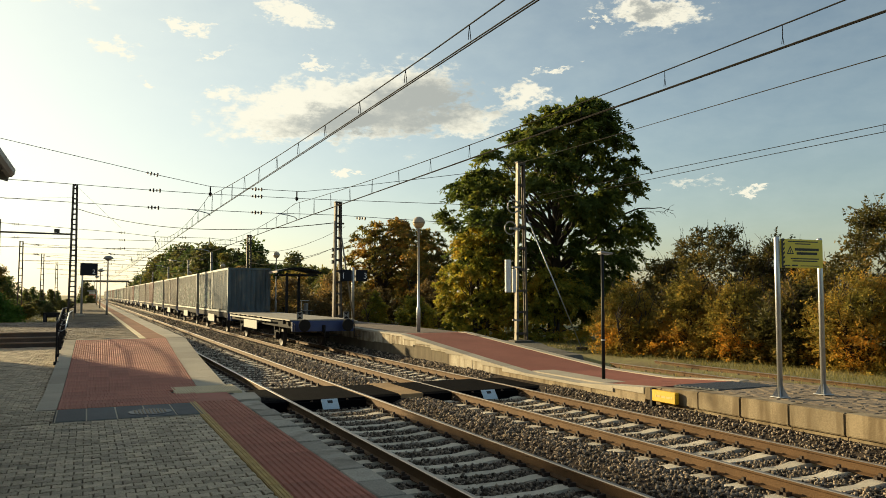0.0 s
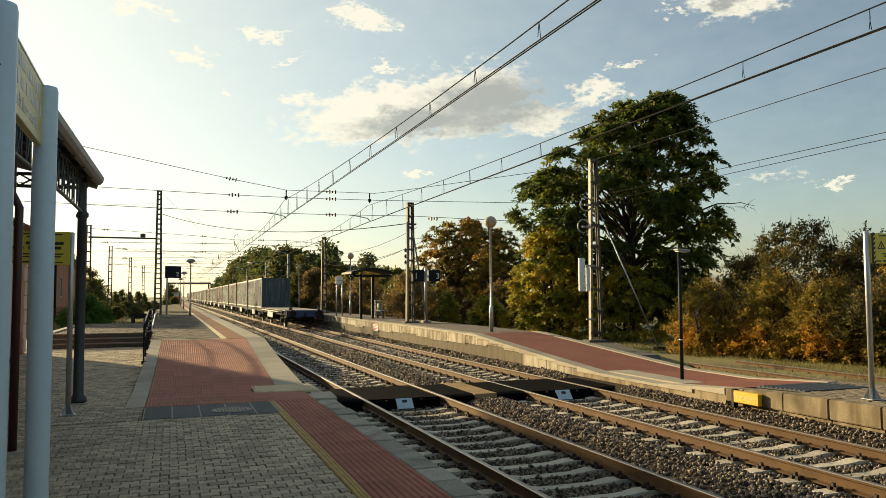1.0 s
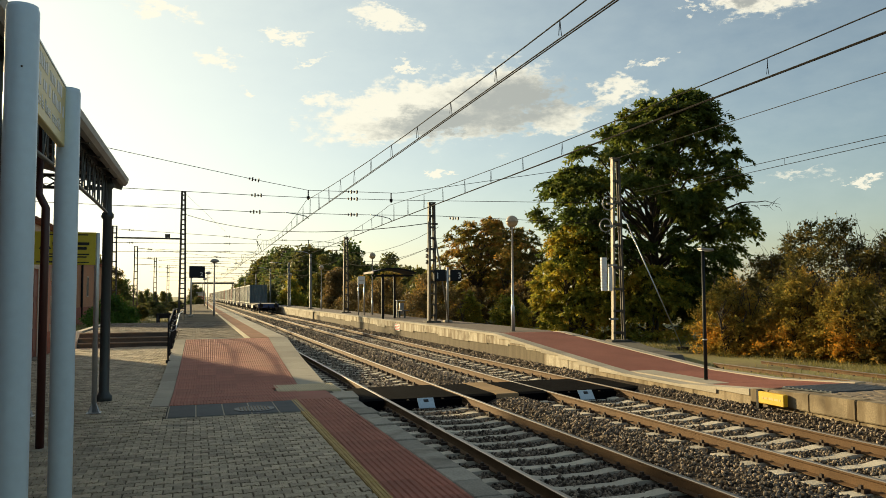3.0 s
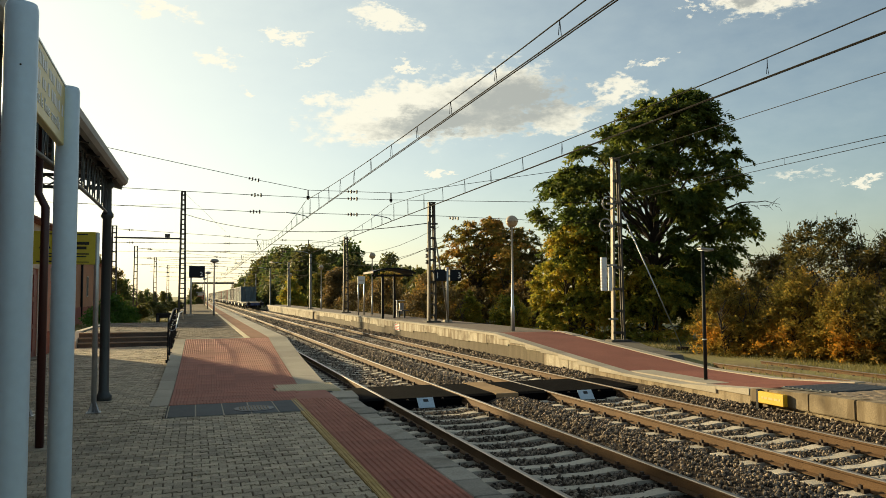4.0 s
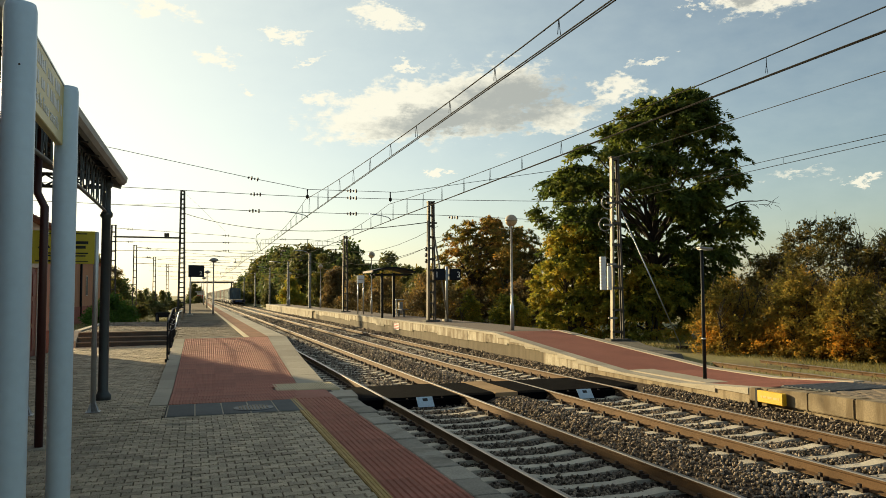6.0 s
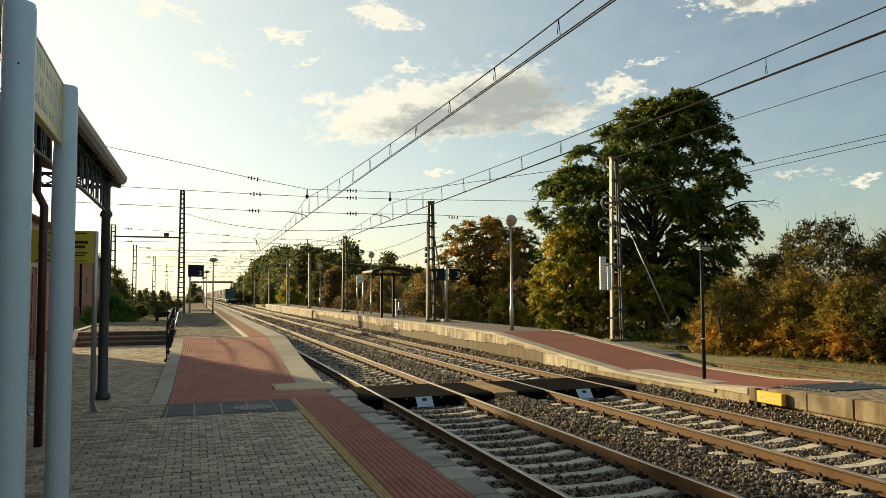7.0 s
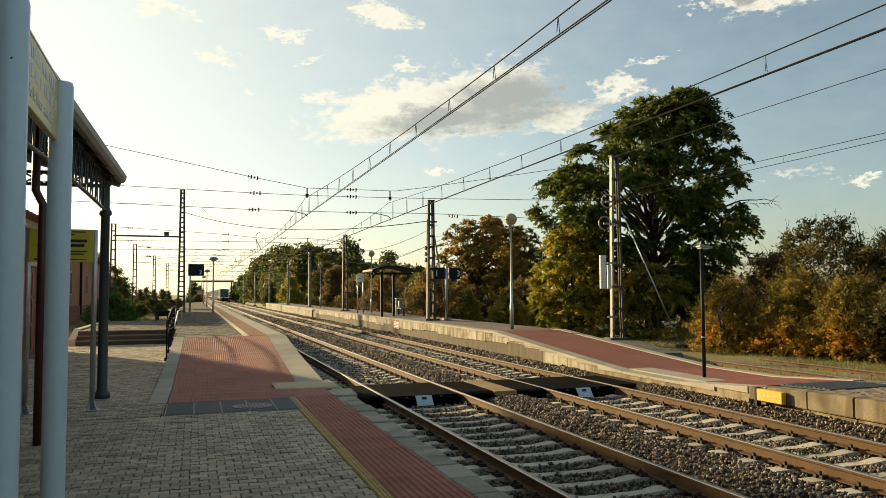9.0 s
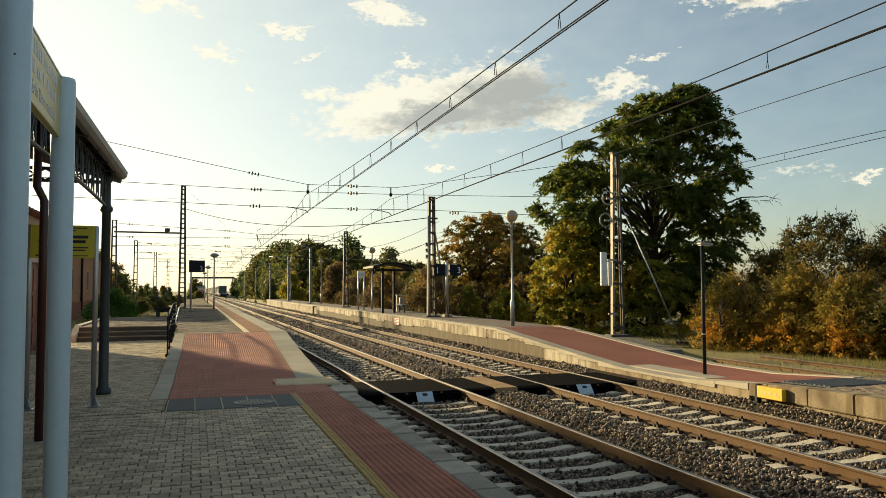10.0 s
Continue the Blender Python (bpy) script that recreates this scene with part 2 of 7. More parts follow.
M_RAILTOP = material("polished_rail_head", (0.34, 0.29, 0.24), 0.42, metal=1.0, dark=0.85, light=1.1, scale=2, fine=80, bump=0.03)
M_CLIP = material("rail_clip_steel", (0.05, 0.032, 0.022), 0.7, metal=0.3, scale=10, fine=80)
M_GRASS = material("dry_grass_ground", (0.21, 0.185, 0.06), 0.95, dark=0.5, light=1.4, scale=0.35, fine=9, bump=0.9, stain=(0.10, 0.065, 0.03), stain_at=(0.52, 0.72))
M_GALV = material("galvanised_steel", (0.52, 0.53, 0.54), 0.42, metal=0.75, dark=0.8, light=1.1, scale=6, fine=40, bump=0.05)
# post grey lightened and blued, with the sky's reflection in the colour
M_POST_GREY = material("grey_paint_with_sky_tint", (0.58, 0.72, 0.82), 0.35, metal=0.0, dark=0.92, light=1.06, scale=2.5, fine=30, bump=0.03)
M_IRON = material("dark_green_grey_iron", (0.055, 0.065, 0.068), 0.5, metal=0.3, dark=0.8, light=1.2, scale=3, fine=40, bump=0.1)
M_LATTICE = material("lattice_mast_steel", (0.085, 0.072, 0.058), 0.7, metal=0.45, dark=0.7, light=1.2, scale=2, fine=30, bump=0.15)
# pale poles, and the mast leg whose sunlight is put into its colour
M_MASTPALE = material("pale_pole_and_sunlit_leg", (0.27, 0.225, 0.165), 0.65, metal=0.2, dark=0.75, light=1.15, scale=1.5, fine=30, bump=0.15)
M_BLACK = material("black_paint", (0.012, 0.013, 0.015), 0.6, spec=0.2, scale=4, fine=40, bump=0.05)
M_SCREEN = material("dark_display_glass", (0.010, 0.014, 0.022), 0.5, spec=0.15, scale=2, fine=30, bump=0.0)
M_WHITE = material("white_paint", (0.78, 0.77, 0.74), 0.5, dark=0.9, light=1.04, scale=3, fine=40, bump=0.03)
M_SIGN = material("yellow_sign_sheet", (0.66, 0.53, 0.045), 0.4, dark=0.9, light=1.05, scale=2, fine=30, bump=0.02)
M_SIGN_FADED = material("faded_yellow_sign", (0.68, 0.54, 0.20), 0.4, dark=0.88, light=1.05, scale=2, fine=30, bump=0.02)
M_YELLOWBOX = material("yellow_plastic_box", (0.78, 0.46, 0.025), 0.45, dark=0.85, light=1.05, scale=6, fine=40, bump=0.05)
M_WIRE = material("copper_wire_dark", (0.022, 0.02, 0.018), 0.9, spec=0.1, scale=5, fine=30, bump=0)
M_CERAMIC = material("brown_insulator", (0.06, 0.03, 0.02), 0.25, scale=5, fine=30, bump=0)
M_REDDOOR = material("oxblood_door_paint", (0.17, 0.028, 0.02), 0.5, scale=2, fine=40)
M_PINK = material("salmon_render", (0.46, 0.22, 0.15), 0.9, dark=0.8, light=1.12, scale=0.8, fine=30, bump=0.3)
M_ORANGE = material("orange_render", (0.44, 0.20, 0.10), 0.9, dark=0.8, light=1.12, scale=0.8, fine=30, bump=0.3)
M_CREAM = material("cream_trim", (0.55, 0.45, 0.36), 0.85, scale=1.2, fine=40)
M_BRICK = material("red_brick_base", (0.30, 0.085, 0.05), 0.9, dark=0.7, light=1.2, scale=4, fine=25, bump=0.5)
M_ROOF = material("clay_roof_tile", (0.22, 0.095, 0.06), 0.85, dark=0.7, light=1.2, scale=2, fine=15, bump=0.5, per_object=0.2)
M_DOWNPIPE = material("oxblood_downpipe", (0.06, 0.016, 0.013), 0.45, scale=2, fine=40, bump=0.05)
M_ZINC = material("weathered_zinc", (0.30, 0.29, 0.27), 0.55, metal=0.3, scale=2, fine=25)
M_SOFFIT = material("dark_boards", (0.075, 0.06, 0.05), 0.8, scale=2, fine=20)
M_BARK = material("bark", (0.055, 0.04, 0.028), 0.95, dark=0.6, light=1.3, scale=3, fine=25, bump=0.8)
M_GLOBE = material("amber_globe", (0.52, 0.36, 0.19), 0.3, dark=0.9, light=1.05, scale=4, fine=40, bump=0)
M_STONE_STEP = material("worn_step_stone", (0.26, 0.215, 0.16), 0.85, dark=0.7, light=1.15, scale=1.5, fine=40, bump=0.4, spec=0.15)
M_GLASS_PALE = material("frosted_panel", (0.62, 0.60, 0.54), 0.3, scale=3, fine=30, bump=0)
M_PLATE = material("pale_blue_plate", (0.50, 0.62, 0.70), 0.35, dark=0.8, light=1.1, scale=9, fine=60, bump=0.05)
M_INK = material("black_ink", (0.02, 0.02, 0.02), 0.6, bump=0)
M_GRATE = material("dark_metal_grate", (0.13, 0.135, 0.14), 0.55, metal=0.5, scale=6, fine=60)


# ---- mesh helpers ----
def part(name, bm, mat, parent=None, label=""):
    """Links a bmesh as one mesh object, under parent if there is one."""
    me = bpy.data.meshes.new(name)
    bm.to_mesh(me)
    bm.free()
    return link_mesh(name, me, mat, parent, label)


def link_mesh(name, me, mat, parent=None, label=""):
    ob = new(name, me)
    if not me.materials:
        for m in mat if isinstance(mat, (list, tuple)) else (mat,):
            me.materials.append(m)
    if parent:
        ob.parent = parent
    if label:
        ob["label"] = label
    return ob


def thing(name, m=None, label="", category="", group="", kind=""):
    ob = new(name)
    ob.empty_display_size = 0.1
    if m is not None:
        ob.matrix_basis = m
    return tagged(ob, label, category, group, kind)


def add_box(bm, lo, hi, bevel=0.0, m=None):
    x0, y0, z0 = lo
    x1, y1, z1 = hi
    vs = [bm.verts.new(p) for p in ((x0, y0, z0), (x1, y0, z0), (x1, y1, z0), (x0, y1, z0), (x0, y0, z1), (x1, y0, z1), (x1, y1, z1), (x0, y1, z1))]
    fs = [bm.faces.new([vs[i] for i in f]) for f in ((3, 2, 1, 0), (4, 5, 6, 7), (0, 1, 5, 4), (1, 2, 6, 5), (2, 3, 7, 6), (3, 0, 4, 7))]
    if m is not None:
        for v in vs:
            v.co = m @ v.co
    if bevel:
        edges = {e for f in fs for e in f.edges}
        bmesh.ops.bevel(bm, geom=list(edges), offset=bevel, segments=1, affect="EDGES", profile=0.5)
    return bm


def box(lo, hi, bevel=0.0, m=None):
    return add_box(bmesh.new(), lo, hi, bevel, m)


def add_tube(bm, pts, r, sides=8, caps=True, r_end=None):
    """A tube through points; r may taper to r_end."""
    pts = [Vector(p) for p in pts]
    rings = []
    n = len(pts)
    for i, p in enumerate(pts):
        d = (pts[min(i + 1, n - 1)] - pts[max(i - 1, 0)]).normalized()
        ref = Vector((0, 0, 1)) if abs(d.z) < 0.9 else Vector((1, 0, 0))
        u = d.cross(ref).normalized()
        v = d.cross(u).normalized()
        rad = r if r_end is None else r + (r_end - r) * i / (n - 1)
        rings.append([bm.verts.new(p + (u * math.cos(a) + v * math.sin(a)) * rad) for a in (2 * math.pi * k / sides for k in range(sides))])
    for a, b in zip(rings, rings[1:]):
        for k in range(sides):
            f = bm.faces.new((a[k], a[(k + 1) % sides], b[(k + 1) % sides], b[k]))
            f.smooth = sides > 5
    if caps:
        bm.faces.new(rings[0][::-1])
        bm.faces.new(rings[-1])
    return bm


def tube(pts, r, sides=8, caps=True, r_end=None):
    return add_tube(bmesh.new(), pts, r, sides, caps, r_end)


def add_lathe(bm, profile, sides=20, at=(0, 0, 0)):
    """Profile of (radius, z) turned round the z axis."""
    rings = [[bm.verts.new((at[0] + r * math.cos(2 * math.pi * k / sides), at[1] + r * math.sin(2 * math.pi * k / sides), at[2] + z)) for k in range(sides)] for r, z in profile]
    for a, b in zip(rings, rings[1:]):
        for k in range(sides):
            f = bm.faces.new((a[k], a[(k + 1) % sides], b[(k + 1) % sides], b[k]))
            f.smooth = True
    bm.faces.new(rings[0][::-1])
    bm.faces.new(rings[-1])
    return bm


def lathe(profile, sides=20, at=(0, 0, 0)):
    return add_lathe(bmesh.new(), profile, sides, at)


def lerp_table(table, y):
    ys = [r[0] for r in table]
    return [float(np.interp(y, ys, [r[i] for r in table])) for i in range(1, len(table[0]))]


def strip(rows, bottom):
    """A solid that follows rows of (y, x left, x right, z); its sides go down to bottom."""
    bm = bmesh.new()
    rings = []
    for y, xl, xr, z in rows:
        rings.append([bm.verts.new(p) for p in ((xl, y, bottom), (xr, y, bottom), (xr, y, z), (xl, y, z))])
    for a, b in zip(rings, rings[1:]):
        for k in range(4):
            bm.faces.new((a[k], a[(k + 1) % 4], b[(k + 1) % 4], b[k]))
    bm.faces.new(rings[0][::-1])
    bm.faces.new(rings[-1])
    bmesh.ops.recalc_face_normals(bm, faces=bm.faces)
    return bm


def text_mesh(name, body, size, mat, parent, m, label=""):
    cu = bpy.data.curves.new(name, "FONT")
    cu.body, cu.size, cu.align_x, cu.align_y, cu.extrude = body, size, "CENTER", "CENTER", 0.001
    tmp = bpy.data.objects.new(name, cu)
    scene.collection.objects.link(tmp)
    dg = bpy.context.evaluated_depsgraph_get()
    me = bpy.data.meshes.new_from_object(tmp.evaluated_get(dg))
    bpy.data.objects.remove(tmp)
    ob = link_mesh(name, me, mat, parent, label)
    ob.matrix_basis = m
    return ob


def soup(verts, faces):
    me = bpy.data.meshes.new("mesh")
    me.from_pydata(verts, [], faces)
    me.update()
    return me


# darker than the other concrete; for step risers, footings and the plinth
M_DARKCONC = material("dark_concrete", (0.088, 0.08, 0.066), 0.95, dark=0.6, light=1.3, scale=2, fine=30, bump=0.6)
M_FARPAVE = material("dark_island_paving", (0.125, 0.092, 0.072), 0.9, dark=0.65, light=1.25, scale=0.7, fine=40, bump=0.4)
M_EDGESLAB = material("cracked_edge_slab", (0.36, 0.32, 0.255), 0.9, dark=0.55, light=1.2, scale=1.6, fine=35, bump=0.4, stain=(0.13, 0.11, 0.08), stain_at=(0.55, 0.72), per_object=0.25)


# ---- ground ----
def build_ground():
    xs = [-3000, -800, -300, -120, -60, -30, -14, -9, -6, -4.6, -1.5, 2.9, 10.4, 12.9, 13.6, 14.2, 15.6, 17.2, 18.5, 20, 24, 30, 45, 80, 160, 400, 1000, 3000]
    ys = [-3000, -600, -150, -60, -30, -15, -5, 0, 5, 8, 10, 12, 14, 16, 18, 20, 22, 24, 27, 30, 34, 40, 50, 65, 90, 130, 200, 300, 500, 900, 3000]

    def height(x, y):
        base = -0.42 if -4.6 <= x <= 12.9 else (-0.02 if x > 12.9 else -0.05)
        if x > 13.5 and abs(y) < 200:
            base += 0.05 * noise.noise(Vector((x * 0.6, y * 0.45, 0))) + (0.05 if x > 17 else 0)
        return base

    verts = [(x, y, height(x, y)) for y in ys for x in xs]
    w = len(xs)
    faces = [(j * w + i, j * w + i + 1, (j + 1) * w + i + 1, (j + 1) * w + i) for j in range(len(ys) - 1) for i in range(w - 1)]
    ob = link_mesh("ground", soup(verts, faces), M_GRASS)
    tagged(ob, "dry ochre grass and bare earth beside the railway", "ground", kind="structure")


build_ground()

# ---- railway tracks ----
T1, T2, GAUGE = 4.762, 8.560, 1.74
RAIL_PROFILE = [(-0.07, -0.172), (0.07, -0.172), (0.07, -0.160), (0.012, -0.140), (0.010, -0.050), (0.034, -0.036), (0.036, -0.010), (0.026, 0.0), (-0.026, 0.0), (-0.036, -0.010), (-0.034, -0.036), (-0.010, -0.050), (-0.012, -0.140), (-0.07, -0.160)]


def rail_mesh(y0, y1, step=14.0):
    bm = bmesh.new()
    n = max(2, int((y1 - y0) / step))
    rings = [[bm.verts.new((x, y0 + (y1 - y0) * i / n, z)) for x, z in RAIL_PROFILE] for i in range(n + 1)]
    k = len(RAIL_PROFILE)
    for a, b in zip(rings, rings[1:]):
        for i in range(k):
            f = bm.faces.new((a[i], b[i], b[(i + 1) % k], a[(i + 1) % k]))
            f.material_index = 1 if i in (6, 7, 8) else 0
    bm.faces.new(rings[0])
    bm.faces.new(rings[-1][::-1])
    bmesh.ops.recalc_face_normals(bm, faces=bm.faces)
    me = bpy.data.meshes.new("rail")
    bm.to_mesh(me)
    bm.free()
    me.materials.append(M_RAIL)
    me.materials.append(M_RAILTOP)
    return me


def sleeper_mesh():
    """Concrete sleeper: high under the rails, waisted in the middle."""
    bm = bmesh.new()
    prof = [(-1.30, -0.205, 0.09), (-1.24, -0.178, 0.105), (-0.62, -0.172, 0.11), (-0.35, -0.205, 0.09), (0.35, -0.205, 0.09), (0.62, -0.172, 0.11), (1.24, -0.178, 0.105), (1.30, -0.205, 0.09)]
    rings = [[bm.verts.new(p) for p in ((x, -w - 0.03, -0.36), (x, w + 0.03, -0.36), (x, w, z), (x, -w, z))] for x, z, w in prof]
    for a, b in zip(rings, rings[1:]):
        for k in range(4):
            bm.faces.new((a[k], a[(k + 1) % 4], b[(k + 1) % 4], b[k]))
    bm.faces.new(rings[0][::-1])
    bm.faces.new(rings[-1])
    bmesh.ops.recalc_face_normals(bm, faces=bm.faces)
    me = bpy.data.meshes.new("sleeper")
    bm.to_mesh(me)
    bm.free()
    me.materials.append(M_SLEEPER)
    return me


def fastener_bm(bm, x, y):
    for s in (-1, 1):
        for t in (-0.05, 0.05):
            add_box(bm, (x + s * 0.115 - 0.05, y + t - 0.022, -0.175), (x + s * 0.115 + 0.05, y + t + 0.022, -0.128))
        add_box(bm, (x + s * 0.135 - 0.02, y - 0.02, -0.13), (x + s * 0.135 + 0.02, y + 0.02, -0.085))


def build_track(cx, first, y_end, label, dz=0.0, count=150, y_start=-20.0):
    t = thing("railway_track", pose(cx, 0, dz), label, "railway track", "tracks", "structure")
    me = rail_mesh(y_start, y_end)
    for s in (-1, 1):
        r = new("rail", me)
        r.parent = t
        r.location = (s * GAUGE / 2, 0, 0)
    sm = sleeper_mesh()
    fast = bmesh.new()
    i, y, rest = 0, first, []
    rnd = random.Random(int(cx * 10))
    while y < min(y_end - 0.3, 320):
        crossing = 15.7 < y < 18.5 and cx < 10
        if not crossing:
            if i < count:
                o = new("sleeper", sm)
                o.parent = t
                o.matrix_basis = pose(rnd.uniform(-0.02, 0.02), y, rnd.uniform(-0.006, 0.003), 0, 0, rnd.uniform(-0.5, 0.5))
            else:
                rest.append(y)
            if y < 75:
                fastener_bm(fast, -GAUGE / 2, y)
                fastener_bm(fast, GAUGE / 2, y)
        i += 1
        y += 0.60
    part("rail_fastenings", fast, M_CLIP, t)["kind"] = "stuff"
    if rest:
        base = np.array([v.co[:] for v in sm.vertices])
        polys = [tuple(p.vertices) for p in sm.polygons]
        vs, fs = [], []
        for k, yy in enumerate(rest):
            vs += [(a, b + yy, c) for a, b, c in base]
            fs += [tuple(q + k * len(base) for q in p) for p in polys]
        link_mesh("far_sleepers", soup(vs, fs), M_SLEEPER, t)["kind"] = "stuff"
    return t


build_track(T1, 4.55, 900, "concrete-sleepered railway track with worn shiny rail heads")
build_track(T2, 4.30, 900, "concrete-sleepered railway track with rusty sunlit rails")
build_track(15.72, -5.0, 19.6, "disused rusty siding half sunk in dry grass", dz=0.12, count=60, y_start=-14)


def build_ballast():
    prof = [(3.12, -0.10), (3.35, -0.235), (6.08, -0.22), (6.4, -0.09), (6.92, -0.09), (7.24, -0.22), (9.66, -0.235), (9.98, -0.03), (10.30, 0.06)]
    ys = (-20, 0, 40, 120, 400, 900)
    bm = bmesh.new()
    grid = [[bm.verts.new((x, y, z)) for x, z in prof] for y in ys]
    for a, b in zip(grid, grid[1:]):
        for k in range(len(prof) - 1):
            bm.faces.new((a[k], a[k + 1], b[k + 1], b[k]))
    ob = part("ballast_gap_shade_bed", bm, M_BALLAST_BED)
    tagged(ob, "crushed stone bed under the tracks, coloured near-black as shaded gaps", "ballast", kind="structure")
    side = part("siding_ballast_bed", strip([(y, 13.9, 17.2, -0.06) for y in (-14, 5, 19.8)], -0.5), M_BALLAST_BED)
    tagged(side, "thin weedy crushed stone under the siding", "ballast", kind="structure")
    rng = np.random.default_rng(5)
    # one rough block, twisted and stretched at random
    block = np.array([(-1, -1, -1), (1, -1, -1), (1, 1, -1), (-1, 1, -1), (-1, -1, 1), (1, -1, 1), (1, 1, 1), (-1, 1, 1)]) * 0.72
    tri = np.array([(0, 2, 1), (0, 3, 2), (4, 5, 6), (4, 6, 7), (0, 1, 5), (0, 5, 4), (1, 2, 6), (1, 6, 5), (2, 3, 7), (2, 7, 6), (3, 0, 4), (3, 4, 7)])
    bands = [(5.0, 12.0, 500, 0.024), (12.0, 16.0, 420, 0.026), (16.0, 26.0, 200, 0.037), (26.0, 50.0, 70, 0.052), (50.0, 90.0, 22, 0.075)]
    pts = []
    for y0, y1, dens, r in bands:
        n = int(dens * 6.95 * (y1 - y0))
        x, y = rng.uniform(3.2, 10.2, n), rng.uniform(y0, y1, n)
        z = np.interp(x, [p[0] for p in prof], [p[1] for p in prof]) + 0.008 + rng.uniform(-0.022, 0.026, n)
        # heaped between the tracks and against the platforms
        ok = np.ones(n, bool)
        for c, first in ((T1, 4.55), (T2, 4.30)):
            near = np.abs(x - c) < 1.30
            ph = np.abs((y - first + 0.3) % 0.6 - 0.3)
            ok &= ~(near & (ph < 0.105) & (rng.random(n) > 0.05))
            for s in (-1, 1):
                ok &= np.abs(x - c - s * GAUGE / 2) > 0.085
        ok &= ~((y > 15.75) & (y < 18.45))
        pts.append(np.stack([x, y, z, np.full(n, r)], 1)[ok])
    n = 900
    x, y = rng.uniform(13.95, 17.1, n * 3), rng.uniform(8.5, 19.6, n * 3)
    pts.append(np.stack([x, y, np.full(n * 3, -0.05), np.full(n * 3, 0.035)], 1))
    P = np.concatenate(pts)
    n = len(P)
    q = rng.normal(size=(n, 4))
    q /= np.linalg.norm(q, axis=1, keepdims=True)
    w, a, b, c = q.T
    R = np.stack([1 - 2 * (b * b + c * c), 2 * (a * b - w * c), 2 * (a * c + w * b), 2 * (a * b + w * c), 1 - 2 * (a * a + c * c), 2 * (b * c - w * a), 2 * (a * c - w * b), 2 * (b * c + w * a), 1 - 2 * (a * a + b * b)], 1).reshape(n, 3, 3)
    shape = block[None] * rng.uniform(0.5, 1.3, (n, 8, 3)) * rng.uniform(0.5, 1.2, (n, 1, 3))
    V = np.einsum("nij,nkj->nki", R, shape) * (P[:, 3] * rng.uniform(0.7, 1.3, n))[:, None, None] + P[:, None, :3]
    F = tri[None] + (np.arange(n) * 8)[:, None, None]
    me = bpy.data.meshes.new("stones")
    me.vertices.add(n * 8)
    me.vertices.foreach_set("co", V.reshape(-1))
    me.loops.add(n * 36)
    me.loops.foreach_set("vertex_index", F.reshape(-1).astype(np.int32))
    me.polygons.add(n * 12)
    me.polygons.foreach_set("loop_start", np.arange(0, n * 36, 3, dtype=np.int32))
    me.update(calc_edges=True)
    ob = link_mesh("ballast_stones", me, M_BALLAST)
    tagged(ob, "loose angular grey-brown ballast stones between the sleepers", "ballast stones", kind="stuff")


build_ballast()

# ---- platforms ----
M_DARKWALL = material("mossy_wall_footing", (0.135, 0.105, 0.062), 0.95, dark=0.6, light=1.2, scale=1.5, fine=30, bump=0.6, stain=(0.08, 0.06, 0.032), stain_at=(0.52, 0.72), per_object=0.12, streak=(0.09, 0.065, 0.035))
# near platform ramp: y, left edge of the tiles, right edge of the tiles, outer edge, z
RAMP = [(15.42, -0.44, 1.95, 2.86, 0.150), (17.9, -0.41, 2.26, 2.86, 0.165), (22.6, -0.35, 2.38, 2.96, 0.385), (28.0, -0.28, 2.50, 3.10, 0.72)]
LOW, HIGH = 0.150, 0.72
# far platform: y, z
FAR = [(-15, 0.45), (9.4, 0.45), (10.7, 0.43), (12.0, 0.375), (14.7, 0.20), (17.0, 0.21), (19.5, 0.37), (25.6, 0.80), (33, 0.83), (300, 0.83)]


def far_z(y):
    return lerp_table(FAR, y)[0]


